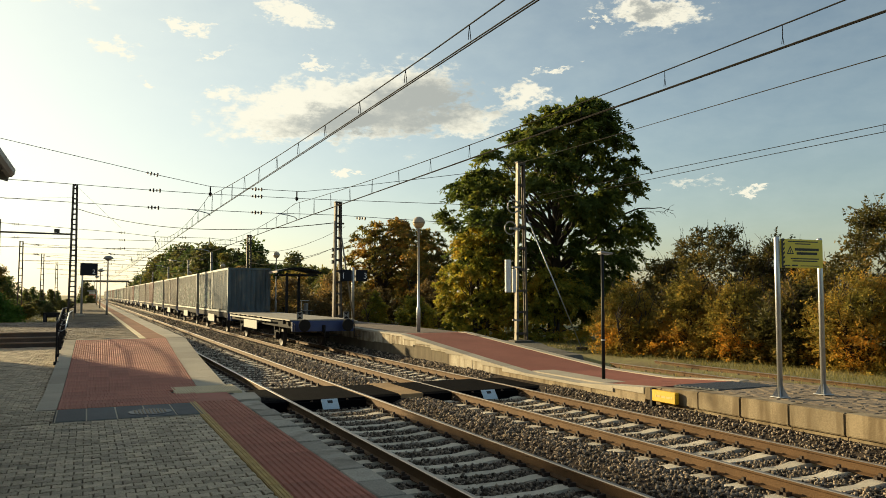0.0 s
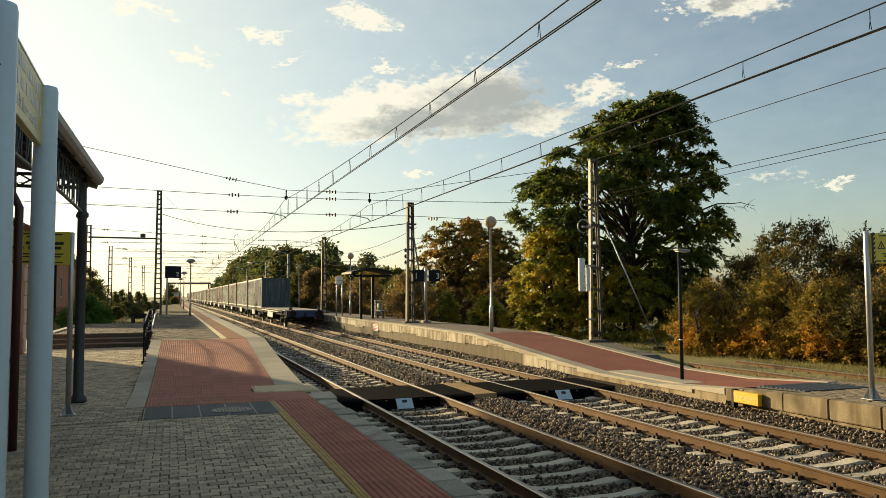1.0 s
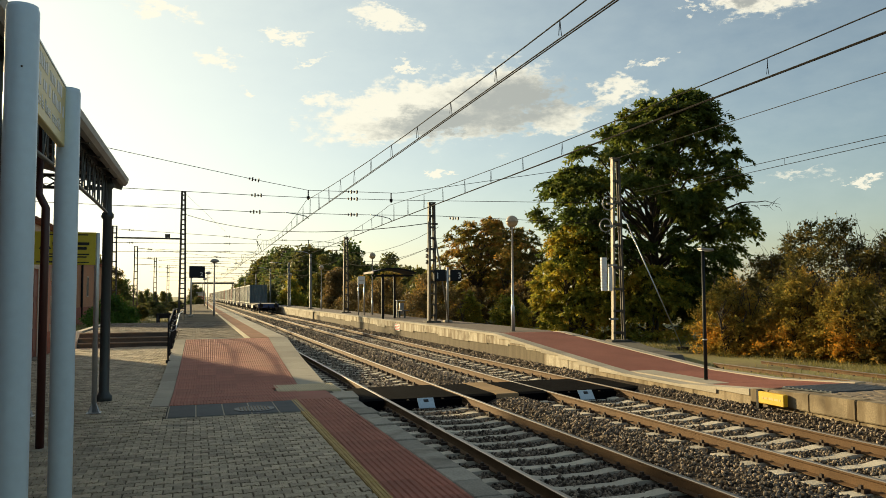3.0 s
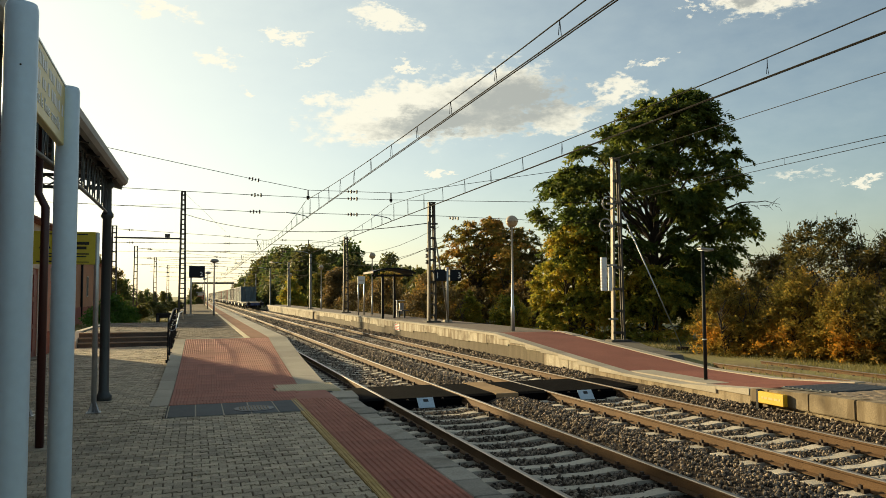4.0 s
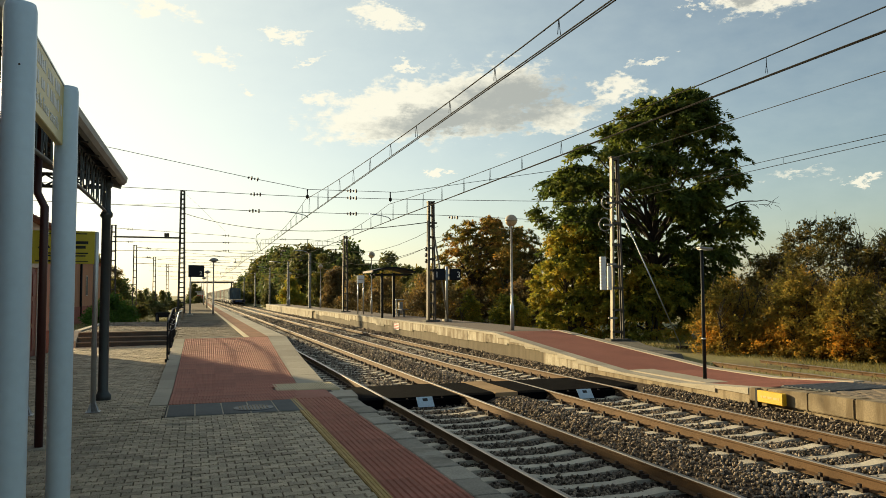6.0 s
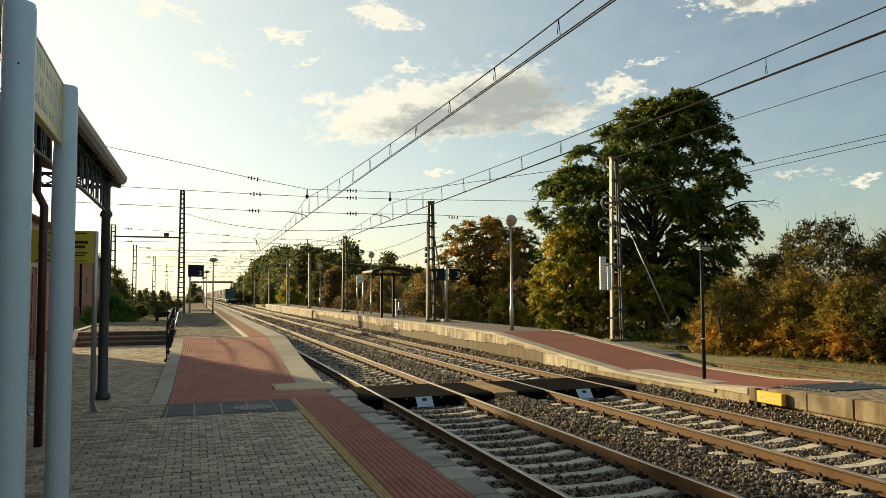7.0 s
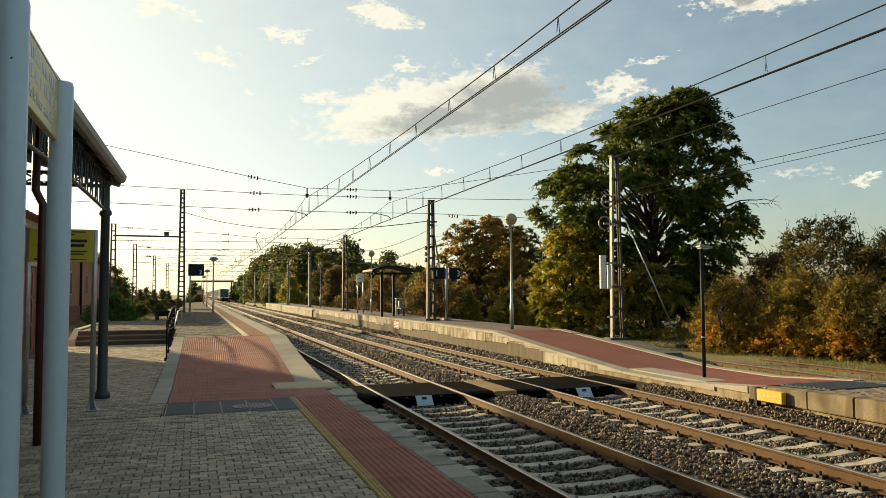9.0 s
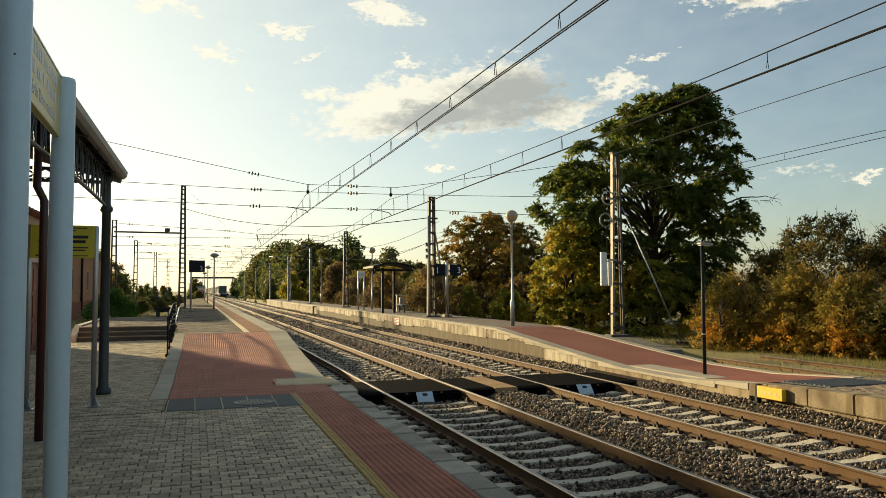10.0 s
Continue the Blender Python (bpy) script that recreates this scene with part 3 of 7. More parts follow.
def build_near_platform():
    root = thing("platform_near", None, "low station platform of grey pavers with a red tiled ramp", "platform", kind="structure")
    part("paving_bed", strip([(-25, -6.0, 2.735, LOW - 0.035), (15.42, -6.0, 2.735, LOW - 0.035)], -0.5), M_JOINT, root)
    # plain paving behind the camera, unseen, added to bounce light into the shade
    part("rear_paving", strip([(-25, -6.0, 2.73, LOW), (4.2, -6.0, 2.73, LOW)], LOW - 0.03), M_PAVER, root)
    part("paving_bed", strip([(15.42, -6.0, -0.80, LOW - 0.035), (34.05, -6.0, -0.80, LOW - 0.035)], -0.5), M_JOINT, root)
    part("landing", strip([(15.42, 1.95, 3.14, LOW - 0.03), (17.92, 2.26, 3.14, LOW - 0.03)], -0.5), M_SLAB, root)
    part("ramp_bed", strip([(y, a - 0.34, o - 0.01, z - 0.03) for y, a, r, o, z in RAMP], -0.5), M_JOINT, root)
    part("upper_bed", strip([(28.0, -0.60, 3.08, HIGH - 0.035), (34.92, -0.60, 3.08, HIGH - 0.035)], -0.5), M_ASPHALT, root)
    part("upper_bed", strip([(34.92, -4.5, 3.08, HIGH - 0.035), (47.0, -4.5, 3.08, HIGH - 0.035)], -0.5), M_ASPHALT, root)
    part("upper_bed", strip([(47.0, -1.5, 3.08, HIGH - 0.004), (260, -1.5, 3.08, HIGH - 0.004)], -0.5), M_ASPHALT, root)
    part("edge_strip", strip([(28.0, 2.51, 3.11, HIGH + 0.012), (260, 2.51, 3.11, HIGH + 0.012)], HIGH - 0.25), M_SLAB, root, "pale concrete platform edge")
    part("red_strip", strip([(28.0, 1.87, 2.505, HIGH + 0.008), (260, 1.87, 2.505, HIGH + 0.008)], HIGH - 0.1), M_STRIP, root, "faded red paving strip")
    part("yellow_line", strip([(28.0, 1.70, 1.865, HIGH + 0.010), (260, 1.70, 1.865, HIGH + 0.010)], HIGH - 0.1), M_BUFF, root, "pale yellow warning line")
    part("cross_drain", strip([(28.0, -0.28, 1.69, HIGH + 0.006), (28.22, -0.28, 1.69, HIGH + 0.006)], HIGH - 0.1), M_SLAB, root)
    # pale kerb slabs along the ramp
    for side in (0, 1):
        ys = list(np.arange(15.42 if side == 0 else 17.95, 27.9, 1.25)) + [28.0]
        for y0, y1 in zip(ys, ys[1:]):
            rows = []
            for y in (y0 + 0.006, y1 - 0.006):
                a, r, o, z = lerp_table(RAMP, y)
                rows.append((y, a - 0.34, a - 0.01, z + 0.006) if side == 0 else (y, r + 0.006, o + 0.03, z + 0.006))
            part("kerb_slab", strip(rows, 0.0), M_SLAB, root)
    # low concrete kerb slabs beside the track
    rnd = random.Random(4)
    y = 3.0
    while y < 15.3:
        d = rnd.choice((0.62, 0.66, 0.70))
        ob = part("edge_slab", box((2.738, y + rnd.uniform(0.008, 0.022), -0.4), (3.09 + rnd.uniform(-0.035, 0.03), min(y + d, 15.4) - rnd.uniform(0.008, 0.02), LOW + rnd.uniform(-0.022, 0.004)), 0.012), M_EDGESLAB, root)
        y += d
    # landing by the crossing: buff studded tiles and pale wedge
    part("buff_tile_band", strip([(16.75, 1.70, 3.05, LOW + 0.012), (18.0, 1.74, 3.05, LOW + 0.017)], 0.0), M_BUFF, root, "buff ribbed warning tiles")
    ribs = bmesh.new()
    for k in range(26):
        x = 1.72 + k * 0.051
        add_box(ribs, (x, 16.78, LOW), (x + 0.022, 17.97, LOW + 0.024))
    part("warning_ribbing", ribs, M_BUFF, root)["kind"] = "stuff"
    part("landing_slab", box((1.97, 15.44, 0.0), (2.72, 16.74, LOW + 0.004)), M_RED, root)
    part("landing_slab", strip([(15.44, 2.735, 3.18, LOW + 0.004), (16.74, 2.735, 3.30, LOW - 0.03)], -0.3), M_SLAB, root)
    # dark drain slabs across the foot of the ramp
    part("drain_bed", box((-0.44, 13.9, 0.0), (1.94, 15.41, LOW - 0.004)), M_SLAB, root)
    xs = [-0.43, 0.04, 0.51, 0.98, 1.45, 1.91]
    for x0, x1 in zip(xs, xs[1:]):
        part("drain_slab", box((x0 + 0.012, 13.92, 0.0), (x1 - 0.012, 15.40, LOW + 0.003), 0.004), M_SLATE, root)
    cover = thing("manhole_cover", pose(1.05, 14.45, LOW + 0.004), "oval cast iron drain cover with slotted rim", "manhole cover")
    ring = bmesh.new()
    add_lathe(ring, [(0.36, 0.0), (0.36, 0.008), (0.33, 0.012)], 28)
    part("cover_plate", ring, M_GRATE, cover)
    for k in range(9):
        x = -0.24 + k * 0.06
        half = math.sqrt(max(0.29 ** 2 - x * x, 0.002))
        part("cover_rib", box((x - 0.016, -half, 0.008), (x + 0.016, half, 0.024), 0.004), M_STONE_STEP, cover)
    # steps up to the high platform beside the ramp
    steps = thing("steps", None, "three wide worn stone steps up to the high platform", "steps", kind="structure")
    rise = (HIGH - LOW) / 3
    for k in range(3):
        b = bmesh.new()
        add_box(b, (-4.5, 34.06 + 0.3 * k, -0.2), (-0.80, 34.94 + 0.004 * k, LOW + rise * (k + 1) - 0.05))
        part("riser", b, M_DARKCONC, steps)
        part("tread", box((-4.5, 34.03 + 0.3 * k, LOW + rise * (k + 1) - 0.05), (-0.80, 34.36 + 0.3 * k, LOW + rise * (k + 1)), 0.01), M_STONE_STEP, steps)
    part("flank_kerb", strip([(33.9, -4.75, -4.5, 0.42), (35.4, -4.75, -4.5, HIGH + 0.05), (47, -4.75, -4.5, HIGH + 0.05)], -0.3), M_SLAB, steps)
    return root


NEAR = build_near_platform()


def far_rows(y0, y1, xl, xr, dz=0.0, step=1.0):
    ys = sorted({y0, y1, *[r[0] for r in FAR if y0 < r[0] < y1]})
    return [(y, xl, xr, far_z(y) + dz) for y in ys]


def build_far_platform():
    root = thing("platform_far", None, "island platform with a pink paved ramp and stained concrete wall", "platform", kind="structure")
    part("platform_core", strip(far_rows(-15, 118, 10.34, 13.0, -0.03), -0.5), M_KERB, root)
    part("ramp_paving", strip(far_rows(12.4, 26.2, 10.56, 12.78), 0.0), M_RED_PAVE, root, "pinkish red ribbed paving")
    part("ramp_edge", strip(far_rows(12.4, 26.2, 12.782, 13.06, 0.02), -0.3), M_SLAB, root)
    part("upper_paving", strip(far_rows(26.2, 118, 10.56, 12.98), 0.0), M_FARPAVE, root)
    part("near_paving_bed", strip(far_rows(-15, 12.4, 10.56, 13.2, -0.02), -0.3), M_JOINT, root)
    # buff patch at the crossing
    part("buff_patch", strip([(14.2, 10.58, 11.15, far_z(14.2) + 0.008), (17.3, 10.58, 11.25, far_z(17.3) + 0.008)], 0.1), M_SLAB, root, "buff warning tiles at the crossing")
    # kerb blocks and wall panels along the edge
    ys = list(np.arange(2.9, 12.3, 1.0)) + [12.4]
    rnd = random.Random(2)
    for y0, y1 in zip(ys, ys[1:]):
        j = rnd.uniform(-0.012, 0.012)
        bm = bmesh.new()
        rows = [(y0 + 0.004, 10.20 + j, 10.55, far_z(y0) + 0.01), (y1 - 0.004, 10.20 + j, 10.55, far_z(y1) + 0.01)]
        b = strip(rows, 0.12)
        bmesh.ops.bevel(b, geom=list(b.edges), offset=0.016, segments=2, affect="EDGES")
        part("kerb_block", b, M_KERB, root)
        part("wall_course", box((10.27 + j, y0 + 0.006, -0.45), (10.5, y1 - 0.006, 0.115), 0.006), M_KERB, root)
    for y0, y1 in ((12.4, 14.2), (14.2, 16.2), (16.2, 18.4)):
        part("wall_panel", strip(far_rows(y0 + 0.006, y1 - 0.006, 10.22, 10.5, -0.05), -0.45), M_KERB, root)
    ys = [18.4, 20.0, 21.6, 23.0] + list(np.arange(24.5, 70, 2.0))
    for y0, y1 in zip(ys, ys[1:]):
        top = -0.06
        part("wall_panel", strip(far_rows(y0 + 0.006, y1 - 0.006, 10.225 + rnd.uniform(-0.008, 0.008), 10.5, top), 0.42 + rnd.uniform(-0.05, 0.07) if y0 > 21 else -0.45), M_WALL_CONC, root)
        if y0 > 21:
            part("wall_footing", box((10.265, y0 + 0.004, -0.45), (10.49, y1 - 0.004, 0.52)), M_DARKWALL, root)
    part("wall_panel", strip(far_rows(70.5, 118, 10.23, 10.5, -0.06), -0.45), M_WALL_CONC, root)
    ys = [12.4] + list(np.arange(13.4, 70, 1.2))
    for y0, y1 in zip(ys, ys[1:]):
        part("coping_slab", strip(far_rows(y0 + 0.004, y1 - 0.004, 10.19, 10.555, 0.006), min(far_z(y0), far_z(y1)) - 0.055), M_SLAB, root)
    part("coping_slab", strip(far_rows(ys[-1], 118, 10.19, 10.555, 0.006), 0.7), M_SLAB, root)
    # dark grating set in the near end
    grate = thing("platform_grating", pose(11.55, 11.6, far_z(11.6) + 0.012, -2.0), "dark steel walkway grating set in the platform paving", "grating")
    part("grating_frame", box((-0.75, -0.6, -0.02), (0.85, 0.62, 0.0)), M_SLATE, grate)
    for k in range(11):
        part("bar", box((-0.73, -0.58 + k * 0.113, 0.0), (0.83, -0.53 + k * 0.113, 0.014), 0.003), M_GRATE, grate)
    return root


FARP = build_far_platform()


def build_crossing():
    t = thing("level_crossing", None, "black rubber walkway panels across the two tracks", "level crossing", kind="structure")
    for c in (T1, T2):
        part("rubber_panel", box((c - 0.79, 16.0, -0.2), (c + 0.79, 18.25, -0.008), 0.012), M_RUBBER, t)
        for a, b in ((c - 1.62, c - 0.925), (c + 0.925, c + 1.62)):
            bm = strip([(16.0, a, b, -0.03), (16.15, a, b, 0.0), (18.1, a, b, 0.0), (18.25, a, b, -0.03)], -0.3)
            part("rubber_panel", bm, M_RUBBER, t)
        front = bmesh.new()
        add_box(front, (c - 0.78, 15.72, -0.21), (c + 0.78, 15.99, -0.19))
        add_box(front, (c - 0.78, 15.9, -0.2), (c + 0.78, 15.99, -0.05))
        part("end_ramp", front, M_RUBBER, t)
        pl = part("end_plate", box((-0.18, -0.008, 0), (0.18, 0.0, 0.26), 0.002), M_PLATE, t, "pale blue metal end plate")
        pl.matrix_basis = pose(c - 0.06, 15.70, -0.19, -42)
        mk = part("plate_mark", box((-0.05, -0.0100, 0.15), (0.06, -0.0081, 0.22)), M_INK, pl)
        for s in (-0.42, 0.36):
            part("eye_bolt", lathe([(0.03, 0), (0.034, 0.01), (0.016, 0.03)], 10, (c + s, 15.93, -0.05)), M_CLIP, t)
    part("middle_panel", box((T1 + 1.63, 16.0, -0.25), (T2 - 1.63, 18.25, 0.0), 0.01), M_INFILL, t, "buff asphalt infill")
    part("side_ramp", strip([(16.0, 2.87, 3.14, 0.06), (18.25, 2.87, 3.14, 0.06)], -0.3), M_RUBBER, t)


build_crossing()


# ---- freight train ----
def wheel_pair(parent, y):
    ax = thing("wheelset", pose(0, y, 0.46))
    ax.parent = parent
    for s in (-1, 1):
        bm = bmesh.new()
        add_lathe(bm, [(0.10, -0.07), (0.16, -0.06), (0.20, -0.02), (0.38, -0.02), (0.40, -0.05), (0.46, -0.05), (0.46, 0.06), (0.485, 0.07), (0.485, 0.09), (0.40, 0.09), (0.38, 0.03), (0.16, 0.04), (0.10, 0.06)], 28)
        w = part("wheel", bm, M_WHEEL, ax)
        w.matrix_basis = pose(s * 0.87, 0, 0, 0, -90 * s, 0)
    part("axle", tube([(-0.9, 0, 0), (0.9, 0, 0)], 0.08, 10), M_UNDER, ax)
    for s in (-1, 1):
        bm = bmesh.new()
        add_box(bm, (s * 1.08 - 0.11, -0.14, -0.14), (s * 1.08 + 0.11, 0.14, 0.16), 0.03)
        for k in range(5):
            h = 0.5 - k * 0.09
            add_box(bm, (s * 1.08 - 0.05, -h, 0.17 + k * 0.016), (s * 1.08 + 0.05, h, 0.183 + k * 0.016))
        for q in (-0.52, 0.52):
            add_box(bm, (s * 1.08 - 0.03, q - 0.05, 0.12), (s * 1.08 + 0.03, q + 0.05, 0.42))
        part("axlebox", bm, M_UNDER, ax, "greasy axlebox with leaf spring")
    return ax


M_WHEEL = material("wheel_steel", (0.045, 0.034, 0.026), 0.7, metal=0.2, scale=4, fine=40)
M_UNDER = material("grimy_underframe", (0.020, 0.017, 0.015), 0.9, spec=0.2, scale=3, fine=40, bump=0.3)
M_SOLEBAR = material("pale_solebar", (0.25, 0.235, 0.205), 0.6, dark=0.7, light=1.1, scale=2, fine=30, stain=(0.10, 0.07, 0.05), stain_at=(0.6, 0.8))
M_DECK = material("worn_wagon_deck", (0.28, 0.25, 0.20), 0.75, dark=0.7, light=1.15, scale=1.5, fine=30)
M_BUFFERBEAM = material("dark_blue_beam", (0.018, 0.04, 0.14), 0.5, scale=2, fine=30)
CONTAINER_COLOURS = {
    "blue_grey": ((0.085, 0.125, 0.145), (0.20, 0.18, 0.13)), "pale_grey": ((0.17, 0.185, 0.17), (0.10, 0.075, 0.045)), "silver": ((0.21, 0.205, 0.175), (0.10, 0.07, 0.04)),
    "rust_red": ((0.20, 0.065, 0.04), (0.10, 0.05, 0.03)), "brown": ((0.14, 0.09, 0.06), (0.08, 0.045, 0.03)), "tan": ((0.20, 0.155, 0.11), (0.10, 0.065, 0.04)),
}
M_CONT = {k: material(k + "_container_paint", c, 0.55, dark=0.7, light=1.12, scale=1.1, fine=20, bump=0.08, stain=s, stain_at=(0.52, 0.72), streak=tuple(0.55 * q for q in c)) for k, (c, s) in CONTAINER_COLOURS.items()}


def spray_paint(m, tones, lo=0.50, hi=0.54):
    """Sprayed scrawls and patches over the lower half of a painted box."""
    nt = m.node_tree
    N, L = nt.nodes.new, nt.links.new
    bsdf = nt.nodes["Principled BSDF"]
    base = bsdf.inputs["Base Color"].links[0].from_socket
    co, sep = N("ShaderNodeTexCoord"), N("ShaderNodeSeparateXYZ")
    L(co.outputs["Object"], sep.inputs[0])
    a, b = N("ShaderNodeTexNoise"), N("ShaderNodeTexNoise")
    for n, sc, de, di in ((a, 1.1, 2.0, 2.2), (b, 1.7, 1.0, 1.0)):
        n.inputs["Scale"].default_value, n.inputs["Detail"].default_value, n.inputs["Distortion"].default_value = sc, de, di
        L(co.outputs["Object"], n.inputs["Vector"])
    mask, low = N("ShaderNodeMapRange"), N("ShaderNodeMapRange")
    mask.inputs["From Min"].default_value, mask.inputs["From Max"].default_value = lo, hi
    L(a.outputs[0], mask.inputs["Value"])
    low.inputs["From Min"].default_value, low.inputs["From Max"].default_value = 2.1, 1.7
    L(sep.outputs[2], low.inputs["Value"])
    both, ramp, mx = N("ShaderNodeMath"), N("ShaderNodeValToRGB"), N("ShaderNodeMix")
    both.operation = "MULTIPLY"
    L(mask.outputs[0], both.inputs[0])
    L(low.outputs[0], both.inputs[1])
    ramp.color_ramp.interpolation = "CONSTANT"
    els = ramp.color_ramp.elements
    for i, c in enumerate(tones):
        e = els[i] if i < 2 else els.new(0.5)
        e.position, e.color = (0.0 if i == 0 else 0.36 + 0.09 * i), (*c, 1)
    L(b.outputs[0], ramp.inputs[0])
    mx.data_type = "RGBA"
    L(both.outputs[0], mx.inputs["Factor"])
    L(base, mx.inputs["A"])
    L(ramp.outputs[0], mx.inputs["B"])
    L(mx.outputs["Result"], bsdf.inputs["Base Color"])


SPRAY = [(0.20, 0.27, 0.20), (0.42, 0.42, 0.36), (0.10, 0.20, 0.17), (0.30, 0.33, 0.12), (0.05, 0.07, 0.10)]
spray_paint(M_CONT["pale_grey"], SPRAY)
spray_paint(M_CONT["silver"], SPRAY, 0.53, 0.57)
spray_paint(M_CONT["tan"], [(0.13, 0.12, 0.10), (0.30, 0.27, 0.22), (0.09, 0.10, 0.10)], 0.56, 0.60)


def container_body(length, width=2.44, height=2.59):
    """Corrugated steel box, y from 0 to length, standing at z = 0."""
    bm = bmesh.new()
    hw, d = width / 2, 0.052

    def corrugated(along, to_point, lo, hi):
        pitch, pts, p, k = 0.278, [], lo, 0
        while p < hi - 0.02:
            for off, dep in ((0.0, 0), (0.072, 0), (0.14, 1), (0.21, 1)):
                if p + off < hi:
                    pts.append((p + off, dep))
            p += pitch
        pts.append((hi, 0))
        lower = [bm.verts.new(to_point(a, b * d, 0.16)) for a, b in pts]
        upper = [bm.verts.new(to_point(a, b * d, height - 0.12)) for a, b in pts]
        for i in range(len(pts) - 1):
            bm.faces.new((lower[i], lower[i + 1], upper[i + 1], upper[i]))

    corrugated(0, lambda a, dep, z: (-hw + 0.03 + dep, a, z), 0.1, length - 0.1)
    corrugated(0, lambda a, dep, z: (hw - 0.03 - dep, a, z), 0.1, length - 0.1)
    corrugated(1, lambda a, dep, z: (a, 0.04 + dep, z), -hw + 0.1, hw - 0.1)
    corrugated(1, lambda a, dep, z: (a, length - 0.04 - dep, z), -hw + 0.1, hw - 0.1)
    add_box(bm, (-hw + 0.05, 0.05, height - 0.06), (hw - 0.05, length - 0.05, height - 0.03))
    add_box(bm, (-hw + 0.05, 0.05, 0.02), (hw - 0.05, length - 0.05, 0.12))
    return bm


def container_frame(length, width=2.44, height=2.59):
    bm = bmesh.new()
    hw = width / 2
    for sx in (-1, 1):
        for y in (0.0, length - 0.16):
            add_box(bm, (min(sx * hw, sx * (hw - 0.12)), y, 0.0), (max(sx * hw, sx * (hw - 0.12)), y + 0.16, height), 0.01)
        for z in (0.0, height - 0.12):
            add_box(bm, (min(sx * hw, sx * (hw - 0.07)) , 0.16, z + 0.003), (max(sx * hw, sx * (hw - 0.07)), length - 0.16, z + 0.117))
    for y in (0.0, length - 0.08):
        add_box(bm, (-hw + 0.12, y + 0.003, 0.003), (hw - 0.12, y + 0.077, 0.16))
        add_box(bm, (-hw + 0.12, y + 0.003, height - 0.117), (hw - 0.12, y + 0.077, height - 0.003))
    return bm


def add_container(parent, y, z, length, colour, end_colour=None):
    c = thing("container", pose(0, y, z))
    c["label"] = colour.replace("_", " ") + " corrugated steel shipping container"
    c.parent = parent
    part("box_body", container_body(length), M_CONT[colour], c)
    part("corner_frame", container_frame(length), M_CONT[end_colour or colour], c)
    return c


def underframe(parent, length, wheels, deck_z, solebar):
    bm = bmesh.new()
    for s in (-1, 1):
        add_box(bm, (s * 1.15 - 0.05, 0.15, deck_z - 0.30), (s * 1.15 + 0.05, length - 0.15, deck_z - 0.03))
    part("solebar", bm, solebar, parent)
    bm = bmesh.new()
    add_box(bm, (-0.35, 0.2, deck_z - 0.42), (0.35, length - 0.2, deck_z - 0.05))
    for k in range(5):
        y = 1.0 + (length - 2.0) * k / 4
        add_box(bm, (-1.1, y - 0.08, deck_z - 0.28), (1.1, y + 0.08, deck_z - 0.06))
    for a in (0.9, length - 0.9):
        add_tube(bm, [(-0.9, a, 0.55), (0.9, a, 0.55)], 0.04, 6)
    add_tube(bm, [(-0.6, length * 0.35, 0.6), (-0.6, length * 0.55, 0.6)], 0.2, 12)
    part("underframe", bm, M_UNDER, parent)
    for y in wheels:
        wheel_pair(parent, y)
    for y, s in ((0.0, -1), (length, 1)):
        part("buffer_beam", box((-1.25, y - 0.06 if s < 0 else y - 0.06, deck_z - 0.42), (1.25, y + 0.06, deck_z + 0.0), 0.01), M_BUFFERBEAM, parent)
        for x in (-0.875, 0.875):
            b = lathe([(0.10, 0), (0.10, 0.34), (0.13, 0.36), (0.13, 0.40), (0.22, 0.47), (0.24, 0.50), (0.20, 0.53)], 20)
            bu = part("buffer", b, M_UNDER, parent)
            bu.matrix_basis = pose(x, y, 1.02, 90 if s < 0 else -90)
        bm = bmesh.new()
        add_box(bm, (-0.05, y + s * 0.1 - 0.12, 0.72), (0.05, y + s * 0.1 + 0.12, 1.02), 0.02)
        add_tube(bm, [(0.0, y + s * 0.2, 0.9), (0.0, y + s * 0.3, 0.7), (0.0, y + s * 0.28, 0.45)], 0.035, 6)
        part("coupling", bm, M_UNDER, parent)


